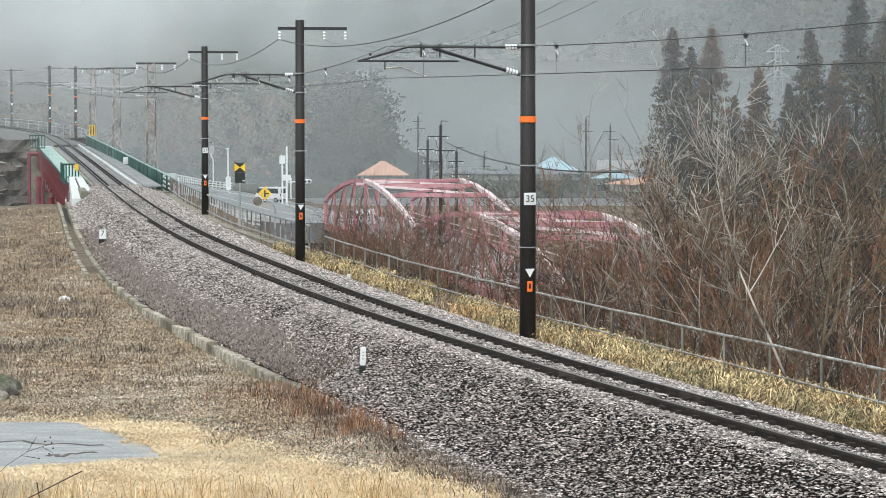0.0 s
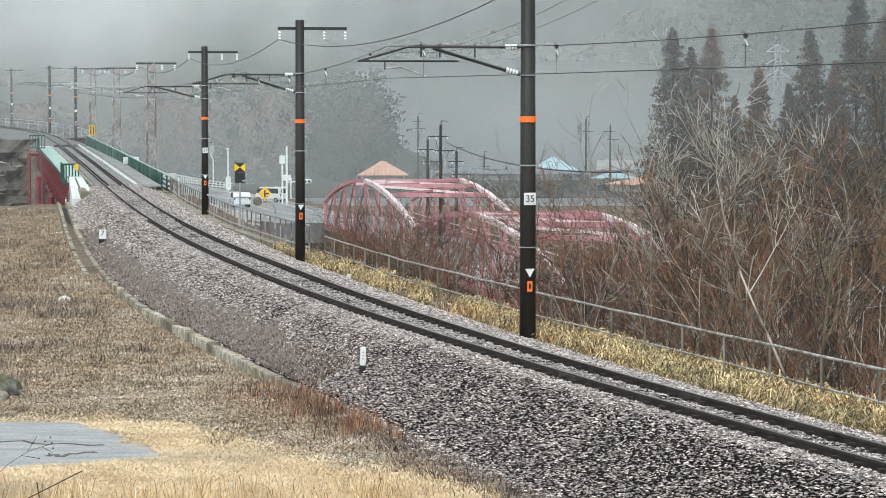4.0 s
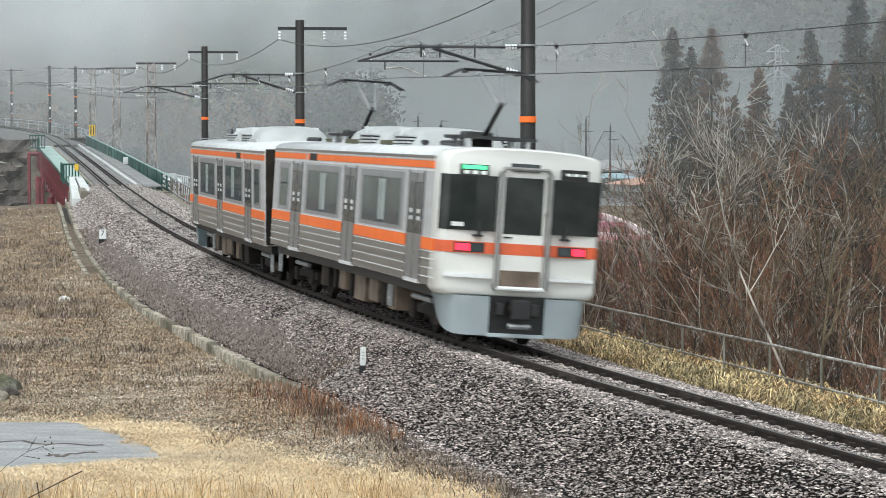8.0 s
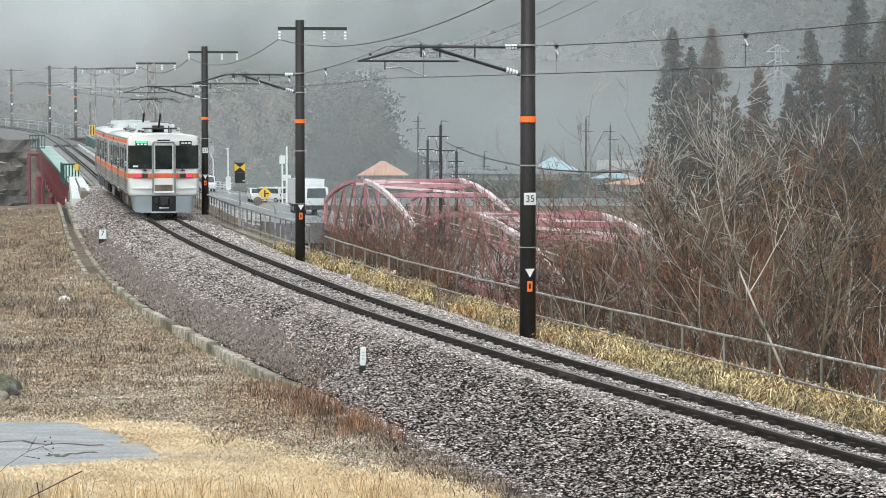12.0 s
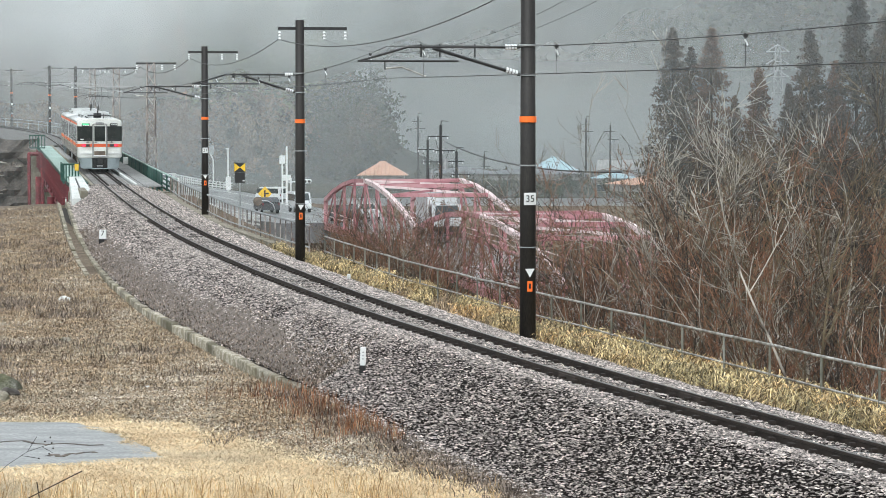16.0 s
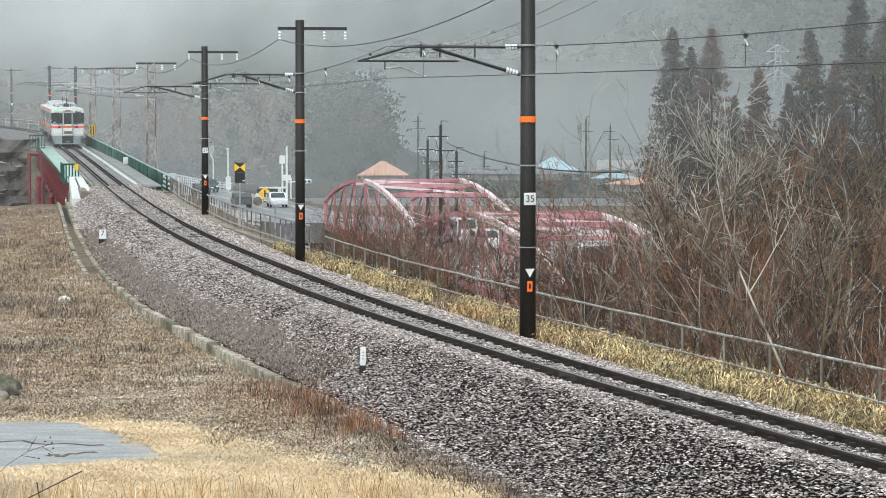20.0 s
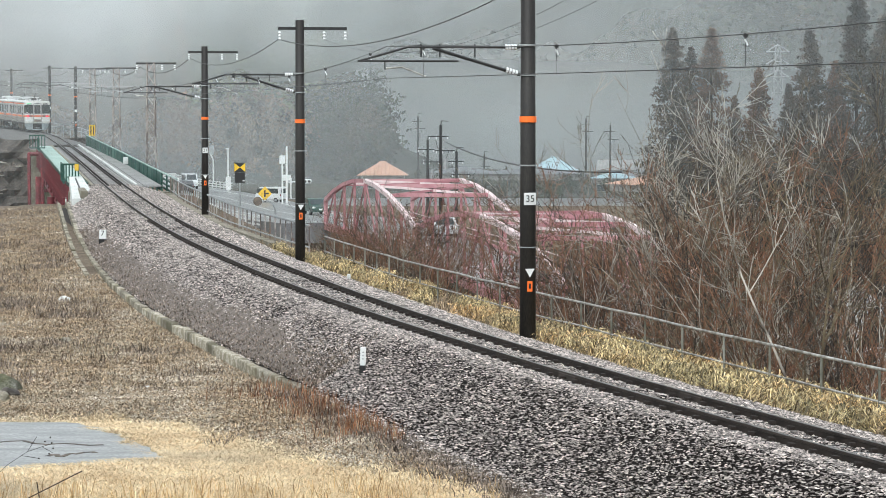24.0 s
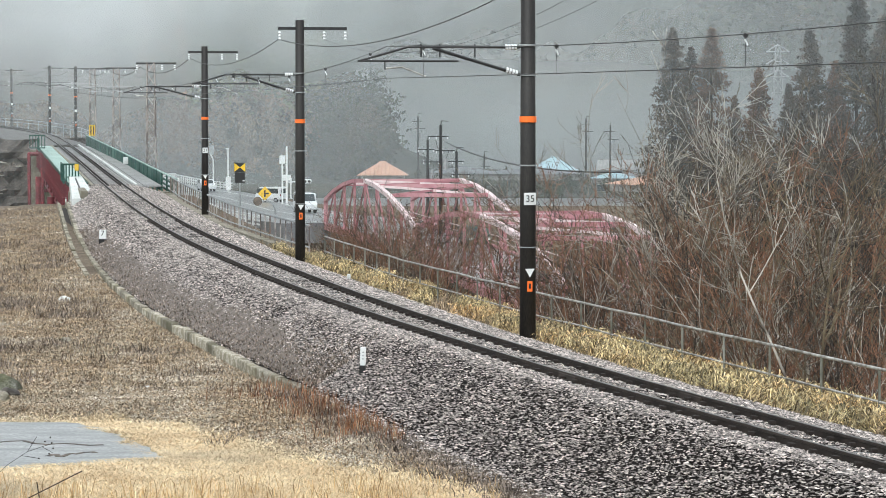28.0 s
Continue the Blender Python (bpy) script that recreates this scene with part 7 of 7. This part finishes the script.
def cedar(seed, h, label, needles="cedar"):
    """A tall conifer: tapered trunk, drooping boughs of many small sprays, uneven with gaps."""
    r = random.Random(seed)
    root = empty("cedar_tree")
    part("trunk", rod(bmesh.new(), (0, 0, -1), (0, 0, h), 0.38, 0.04, 8), M["bark_dark"], root)
    v, f = [], []
    n = 330
    bulge = [r.uniform(0.75, 1.15) for _ in range(9)]
    for i in range(n):
        q = (i / n) ** 0.9
        z = h * (0.10 + 0.90 * q)
        R = (0.25 * h) * (1 - q) ** 0.75 * float(np.interp(q * 8, range(9), bulge)) * r.uniform(0.45, 1.05) + 0.10
        an = r.uniform(0, 6.28)
        tip = Vector((math.cos(an) * R, math.sin(an) * R, z - R * r.uniform(-0.25, 0.30)))
        base = Vector((0, 0, z))
        for k in range(38):
            q_ = r.uniform(0.15, 1.0) ** 0.7
            c = base.lerp(tip, q_) + Vector((r.gauss(0, 0.16 + 0.22 * q_), r.gauss(0, 0.16 + 0.22 * q_), r.gauss(-0.05, 0.26))) * (1.05 - 0.55 * q)
            s_ = r.uniform(0.12, 0.30)
            b0 = len(v)
            d = Vector((r.gauss(0, 0.7), r.gauss(0, 0.7), r.gauss(0.2, 0.9))).normalized()
            e = d.orthogonal().normalized() * s_ * 0.42
            v.extend((c - d * s_, c + e, c + d * s_, c - e))
            f.append((b0, b0 + 1, b0 + 2, b0 + 3))
    mesh("crown", v, f, M[needles], root, "dark brown-green drooping crown")
    return tagged(root, label, "conifer", "tall cedars in the valley")


c1 = cedar(1, 25, "tall dark cedar tree rising from the valley")
c2 = cedar(2, 22, "tall brownish cedar tree rising from the valley", "cedar_brown")
c3 = cedar(3, 27, "tall dark cedar tree rising from the valley")


def at_bearing(bx, y):
    return (bx - 784) / 4950 * y


for i, (bx, y, topy, src) in enumerate(((1190, 330, 52, c1), (1258, 322, 52, c2), (1342, 345, 122, c2), (1432, 330, 55, c1), (1515, 312, -15, c3), (1222, 336, 85, c3), (1478, 340, 110, c2), (1562, 305, 30, c1), (1300, 350, 170, c3), (1395, 345, 150, c1))):
    ztop = EYE_Z + (210 - topy) / 4950 * y
    hgt = {c1: 25, c2: 22, c3: 27}[src]
    sc = (ztop + 6.2) / hgt
    m = pose(at_bearing(bx, y), y, -6.2, 0, 0, i * 47) @ Matrix.Scale(sc, 4)
    if i in (0, 1, 4):
        src.matrix_world = m
    else:
        ob = copy_thing(src, m)
        ob.scale = (sc, sc, sc)


def woods(name, spots, size, material, label, seed, tall_=1.6, leaves=26, fine=0.075):
    """Far trees as loose crowns of many small sprays, uneven, with gaps."""
    g = np.random.default_rng(seed)
    sp_ = np.array(spots, float)
    n = len(sp_)
    sizes = size * g.uniform(0.6, 1.4, n)
    # each tree has a handful of boughs, each bough a handful of sprays
    boughs = 9
    per = max(2, leaves // boughs)
    zz = g.uniform(0.05, 1, (n, boughs))
    wide = 0.48 * np.sqrt(np.clip(1.05 - zz, 0, 1)) * (0.35 + 0.65 * np.clip(zz * 3, 0, 1))
    an = g.uniform(0, 2 * np.pi, (n, boughs))
    c = np.repeat(sp_[:, None, :], boughs, axis=1)
    c[:, :, 0] += np.cos(an) * wide * sizes[:, None]
    c[:, :, 1] += np.sin(an) * wide * sizes[:, None]
    c[:, :, 2] += zz * sizes[:, None] * tall_
    sc = np.repeat(np.repeat(sizes, boughs), per)
    c = np.repeat(c.reshape(-1, 3), per, axis=0)
    m = len(c)
    c += g.normal(0, 1, (m, 3)) * (sc * 0.13)[:, None]
    a = g.normal(0, 1, (m, 3))
    b = g.normal(0, 1, (m, 3))
    a /= np.linalg.norm(a, axis=1)[:, None]
    b /= np.linalg.norm(b, axis=1)[:, None]
    k = (sc * fine * g.uniform(0.5, 1.3, m))[:, None]
    v = np.stack([c - a * k, c + b * k * 0.7, c + a * k, c - b * k * 0.7], axis=1).reshape(-1, 3)
    return tagged(cloud_mesh(name, v, 4, material), label, "woods", kind="stuff")


gw = random.Random(8)
brown, bam, far1, mid = [], [], [], []
for i in range(1900):
    y = gw.uniform(452, 520)
    x = gw.uniform(-0.175 * y, 0.02 * y)
    if gw.random() > float(step(25, -40, np.float64(x))) + 0.1:
        continue
    z = ground_z(x, y)
    if x > -22:
        if x < -10:
            mid.append((x, y, z))
    else:
        (bam if (x / y > -0.112 and y > 470) else brown).append((x, y, z))
for i in range(500):
    y = gw.uniform(534, 640)
    x = gw.uniform(-0.05 * y, 0.18 * y)
    mid.append((x, y, ground_z(x, y)))
for i in range(1100):
    y = gw.uniform(640, 900)
    x = gw.uniform(-0.18 * y, 0.18 * y)
    far1.append((x, y, ground_z(x, y)))
gard = []
for i in range(260):
    y = gw.uniform(355, 450)
    x = gw.uniform(-0.01, 0.085) * y
    gard.append((x, y, ground_z(x, y)))
woods("garden_shrubs", gard, 1.5, M["woods"], "misty shrubs and hedges between the far houses", 9, 1.1, 90, 0.09)
dark = []
while len(dark) < 620:
    y = gw.uniform(112, 300)
    x = gw.uniform(0.075, 0.175) * y
    if x < 16 + 0.1 * (y - 112) and y < 245:
        continue
    dark.append((x, y, ground_z(x, y)))
woods("valley_thicket", dark, 3.0, M["thicket"], "dark brown-green thicket on the river bank", 6, 1.5, 200, 0.048)
woods("valley_woods", mid, 6.0, M["woods"], "misty dark woods on the valley floor", 5, 1.5, 160, 0.060)
woods("brown_woods", brown, 4.2, M["woods_brown"], "misty bare brown woods on the hillside", 1, 1.5, 200, 0.058)
woods("bamboo_grove", bam, 6.0, M["bamboo"], "misty grey-green bamboo grove on the hillside", 2, 1.5, 200, 0.055)
woods("far_woods", far1, 13.0, M["woods"], "conifer woods fading into mist on the mountain", 3, 1.6, 54)


# ---- houses and far structures ----
def house(x, y, w, d, h, roof_h, roof_mat, label, turn=0, hip=True):
    root = empty("house", pose(x, y, ROAD_Z - 0.3, 0, 0, turn))
    part("wall", boxed(-w / 2, w / 2, -d / 2, d / 2, 0, h, 0.02), M["plaster"], root)
    e = 0.6
    bm = bmesh.new()
    r0 = [bm.verts.new(p) for p in ((-w / 2 - e, -d / 2 - e, h), (w / 2 + e, -d / 2 - e, h), (w / 2 + e, d / 2 + e, h), (-w / 2 - e, d / 2 + e, h))]
    ins = w * 0.42 if hip else -e
    t0, t1 = bm.verts.new((-w / 2 + ins, 0, h + roof_h)), bm.verts.new((w / 2 - ins, 0, h + roof_h))
    bm.faces.new((r0[0], r0[1], t1, t0)), bm.faces.new((r0[2], r0[3], t0, t1))
    bm.faces.new((r0[1], r0[2], t1)), bm.faces.new((r0[3], r0[0], t0)), bm.faces.new(r0[::-1])
    rf = part("roof", bm, roof_mat, root, "pitched roof")
    for k in range(int(w / 0.55)):
        xx = -w / 2 + (k + 0.5) * 0.55
        q = min(1.0, (w / 2 - abs(xx)) / max(0.1, ins)) if hip else 1.0
        part("roof_rib", rods([((xx, -d / 2 - e, h + 0.05), (xx, (-d / 2 - e) * (1 - q), h + roof_h * q + 0.05))], 0.07, 4), roof_mat, rf)
    part("ridge", rods([((-w / 2 + ins, 0, h + roof_h), (w / 2 - ins, 0, h + roof_h))], 0.14), roof_mat, rf)
    for k in range(max(2, int(w / 3))):
        xx = -w / 2 + (k + 0.5) * w / max(2, int(w / 3))
        wd = part("window", boxed(xx - 0.7, xx + 0.7, -d / 2 - 0.04, -d / 2, h - 1.9, h - 0.8), M["plaster"], root)
        part("pane", boxed(xx - 0.6, xx + 0.6, -d / 2 - 0.06, -d / 2 - 0.04, h - 1.8, h - 0.9), M["glass"], wd)
    return tagged(root, label, "house")


house(-8.6, 400, 6.2, 5, 1.0, 1.85, M["tile_roof"], "small house with an orange tiled roof")
house(16.8, 425, 5.0, 7, 1.3, 1.9, M["blue_roof"], "low building with a pale blue metal roof", 8, True)
house(27.5, 432, 6.0, 7, 1.2, 1.5, M["deck_concrete"], "low pale building beside the cedars", -6, False)
house(13, 415, 16, 8, 0.9, 0.8, M["grey_roof"], "low grey-roofed house in the mist", -5)
house(30, 405, 8, 8, 0.8, 1.0, M["grey_roof"], "grey-roofed house beside the pale building", 12)
house(24, 395, 5, 6, 0.7, 0.8, M["blue_roof"], "small house with a bluish roof in the mist", -10)
house(3, 420, 10, 7, 0.9, 0.9, M["grey_roof"], "low grey-roofed house near the bridge")
house(26, 350, 8, 7, 0.9, 1.0, M["tile_roof"], "house with a reddish tiled roof beyond the river", 20)


def utility_pole(x, y, z0, h, label, arms=2):
    root = empty("utility_pole", pose(x, y, z0))
    part("shaft", rod(bmesh.new(), (0, 0, 0), (0, 0, h), 0.16, 0.11, 10), M["dark_steel"], root)
    for k in range(arms):
        zz = h - 0.9 - k * 1.1
        part("cross_arm", boxed(-0.95 + 0.5 * k, 0.6 + 0.5 * k, -0.05, 0.05, zz, zz + 0.09), M["dark_steel"], root)
        part("arm_brace", rods([((-0.6 + 0.5 * k, 0, zz), (0, 0, zz - 0.5))], 0.025, 5), M["steel"], root)
        for xx in (-0.85 + 0.5 * k, -0.35 + 0.5 * k, 0.5 + 0.5 * k):
            part("insulator", rods([((xx, 0, zz + 0.09), (xx, 0, zz + 0.25))], 0.04, 6), M["steel"], root)
            part("insulator", rods([((xx, 0, zz - 0.16), (xx, 0, zz))], 0.035, 6), M["ins"], root)
    part("top_pin", rods([((0, 0, h), (0.05, 0, h + 0.35)), ((0.05, 0, h + 0.35), (0.6, 0, h + 0.3))], 0.035, 5), M["dark_steel"], root)
    part("transformer", rods([((0.35, -0.1, h - 3.4), (0.35, -0.1, h - 2.6))], 0.22, 10), M["steel"], root)
    part("jumper_cable", rods([((-0.4, 0, h - 1.1), (-0.25, 0, h - 1.7)), ((-0.25, 0, h - 1.7), (0.1, 0, h - 2.1)), ((0.6, 0, h - 2.0), (0.45, 0, h - 2.5))], 0.02, 4), M["wire"], root)
    return tagged(root, label, "utility pole", "roadside utility poles")


for bx, y, topy, basey in ((780, 215, 222, 470), (808, 235, 268, 450), (740, 420, 205, 320), (1037, 420, 210, 320), (1080, 380, 222, 330), (857, 430, 272, 320), (757, 250, 248, 420)):
    zt_, zb_ = EYE_Z + (210 - topy) / 4950 * y, EYE_Z + (210 - basey) / 4950 * y
    utility_pole(at_bearing(bx, y), y, zb_, zt_ - zb_, "dark roadside utility pole with cross arms")
tagged(cable("overhead_cable", sag((at_bearing(790, 215), 215, EYE_Z + (210 - 252) / 4950 * 215), (at_bearing(1100, 110), 110, EYE_Z + (210 - 305) / 4950 * 110), 0.6), 0.035, M["wire"]), "thick black overhead cable across the valley", "wire")


def pylon(x, y, z0, h, w, material, label):
    root = empty("pylon", pose(x, y, z0))
    cs = [(-1, -1), (1, -1), (1, 1), (-1, 1)]
    for a, b in cs:
        part("leg", rod(bmesh.new(), (a * w, b * w, 0), (a * w * 0.18, b * w * 0.18, h), 0.16, 0.1, 4), material, root)
    bm = bmesh.new()
    n = 9
    for i in range(n):
        qa, qb = i / n, (i + 1) / n
        wa, wb = w * (1 - 0.82 * qa), w * (1 - 0.82 * qb)
        for k in range(4):
            p, q = cs[k], cs[(k + 1) % 4]
            rod(bm, (p[0] * wa, p[1] * wa, h * qa), (q[0] * wb, q[1] * wb, h * qb), 0.08, seg=4)
            rod(bm, (q[0] * wa, q[1] * wa, h * qa), (p[0] * wb, p[1] * wb, h * qb), 0.08, seg=4)
            rod(bm, (p[0] * wb, p[1] * wb, h * qb), (q[0] * wb, q[1] * wb, h * qb), 0.08, seg=4)
    part("lacing", bm, material, root)
    for k, zz in enumerate((0.78, 0.87, 0.96)):
        part("arm", rods([((-w * 1.1, 0, h * zz), (w * 1.1, 0, h * zz)), ((-w * 1.1, 0, h * zz), (0, 0, h * zz + 1)), ((w * 1.1, 0, h * zz), (0, 0, h * zz + 1))], 0.09, 4), material, root)
    return tagged(root, label, "pylon")


pylon(at_bearing(1375, 400), 400, EYE_Z + (210 - 330) / 4950 * 400, 20, 1.5, M["steel"], "pale steel power pylon behind the cedars")
pylon(at_bearing(291, 470), 470, 3, 46, 4.4, M["tile_roof"], "orange power pylon fading into the mist")

# ---- mist: upright white sheets standing in for the haze ----
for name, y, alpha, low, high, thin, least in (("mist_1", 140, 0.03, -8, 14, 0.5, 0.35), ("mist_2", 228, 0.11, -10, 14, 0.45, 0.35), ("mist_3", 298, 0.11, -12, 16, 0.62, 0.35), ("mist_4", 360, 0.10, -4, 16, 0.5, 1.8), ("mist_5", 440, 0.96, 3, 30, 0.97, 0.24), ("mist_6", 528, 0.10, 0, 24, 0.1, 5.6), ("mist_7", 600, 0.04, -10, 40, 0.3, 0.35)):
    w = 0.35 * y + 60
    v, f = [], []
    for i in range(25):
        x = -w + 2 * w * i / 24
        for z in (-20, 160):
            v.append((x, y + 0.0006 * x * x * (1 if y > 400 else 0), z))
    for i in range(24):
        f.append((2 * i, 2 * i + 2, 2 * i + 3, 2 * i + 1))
    ob = mesh("mist", v, f, mist_sheet_material(name, alpha, low, high, thin, 0.45 if y == 440 else 0.25, 0.03 if y == 440 else 0.012, least), smooth=True)
    tagged(ob, "pale upright sheet standing in for mist haze across the valley", "mist", kind="stuff")


# ---- what moves ----
LANE3 = [(-100, 640)] + LANE
BR = [(-4.6 + 0.1696 * k, 236.9 - 0.9855 * k) for k in (30, 60, 90, 145, 300)]
PATH = [Vector((x, y, ROAD_Z)) for x, y in LANE3]
PATH += [Vector((x, y, ROAD_Z - 0.016 * max(0, k - 23))) for (x, y), k in zip(BR, (30, 60, 90, 145, 145))]
PL = [0.0]
for a, b in zip(PATH, PATH[1:]):
    PL.append(PL[-1] + (b - a).length)


def road_point(s, off):
    s = max(0.01, min(PL[-1] - 0.01, s))
    i = max(k for k in range(len(PL)) if PL[k] <= s)
    i = min(i, len(PATH) - 2)
    u = (s - PL[i]) / (PL[i + 1] - PL[i])
    return PATH[i].lerp(PATH[i + 1], u) + Vector((off, 0, 0.0))


def road_pose(s, off, away):
    a, b = road_point(s - 2.5, off), road_point(s + 2.5, off)
    t = (a - b) if away else (b - a)
    m = t.to_track_quat("Y", "Z").to_matrix().to_4x4()
    m.translation = road_point(s, off)
    return m


def train_pose(s, flip):
    a, b = on_line(s - 6.7, 0, 0), on_line(s + 6.7, 0, 0)
    t = (b - a).normalized()
    l, r = on_line(s, -0.5, 0), on_line(s, 0.5, 0)
    x = (r - l).normalized()
    up = x.cross(t).normalized()
    x = t.cross(up)
    m = Matrix((x, t, up)).transposed().to_4x4()
    m.translation = (a + b) / 2
    return m @ Matrix.Rotation(math.pi, 4, "Z") if flip else m


SPEED = 17.2
van = small_vehicle("van", M["car_white"], "parked white off-road car at the junction")
van.matrix_world = pose(-18.1, 294, ROAD_Z, 0, 0, 62) @ Matrix.Scale(0.86, 4)
truck = small_vehicle("truck", M["car_white"], "white box truck driving towards the truss bridge")
TRAFFIC = [
    # thing, sideways from the lane, driving away, (seconds, metres along the road)
    (truck, 0.0, False, [(0, 166), (7, 292.4), (7.5, 300.9), (10.5, 371), (11, 379.2), (11.5, 385.5), (12, 391), (12.5, 396), (28, 590)]),
    (small_vehicle("car", M["car_white"], "white car following the truck on the wet road"), 0.0, False, [(0, 200), (12, 354.6), (12.5, 363), (14.5, 388.2), (15, 396), (28, 560)]),
    (small_vehicle("van", M["car_white"], "white van crossing the truss bridge"), 0.0, False, [(0, 150), (12.5, 317.8), (14.5, 362), (15.5, 380), (16, 387), (17, 396), (23.5, 514), (24.1, 522.3), (24.5, 527.5), (28, 580)]),
    (small_vehicle("car", M["car_white"], "white car driving towards the bridge"), 0.0, False, [(0, 80), (17, 291.2), (18, 322.8), (18.5, 340), (19.5, 361.6), (20, 372), (21, 390), (21.5, 397), (28, 513.5)]),
    (small_vehicle("car", M["car_green"], "dark green car driving towards the bridge"), 0.0, False, [(0, 30), (21, 327.1), (21.5, 341), (23.5, 385.9), (24.1, 396), (28, 455)]),
    (small_vehicle("van", M["car_white"], "white van with headlamps on the wet road"), 0.0, False, [(0, 20), (23.5, 286.5), (24.1, 299.0), (24.7, 315), (25, 322.8), (25.6, 338), (26.2, 353.5), (27, 371.5), (28, 389.5)]),
    (small_vehicle("car", M["car_white"], "white car on the far end of the road"), 0.0, False, [(0, 5), (20, 150), (27, 292), (28, 310.5)]),
    (small_vehicle("car", M["car_white"], "white car driving away from the bridge"), -3.6, True, [(0, 424), (1.3, 409), (2, 396), (2.5, 391.5), (3, 385.8), (3.5, 379.6), (10, 275), (28, 60)]),
    (small_vehicle("car", M["car_dark"], "dark car driving away from the bridge"), -3.6, True, [(0, 560), (15, 398.3), (15.5, 394.2), (16, 389.6), (16.5, 385.2), (17, 379.6), (24, 270), (28, 200)]),
    (small_vehicle("car", M["car_dark"], "dark car driving away from the bridge"), -3.6, True, [(0, 600), (17, 402.5), (17.5, 398.1), (18, 393.9), (18.5, 389.9), (19, 384.9), (19.5, 379.6), (26, 290), (28, 255)]),
]


def motions():
    rows_a, rows_b = [], []
    for i in range(0, 113):
        t = i * 0.25
        s = -12.95 + SPEED * (t - 7.3)
        rows_a.append((t, train_pose(s + COUPLED / 2, False)))
        rows_b.append((t, train_pose(s + COUPLED * 1.5 + 0.35, True)))
    walk(car_a, rows_a)
    walk(car_b, rows_b)
    for thing, off, away, keys in TRAFFIC:
        ts_, ss_ = [k[0] for k in keys], [k[1] for k in keys]
        walk(thing, [(t * 0.5, road_pose(float(np.interp(t * 0.5, ts_, ss_)), off, away)) for t in range(0, 57)])


motions()
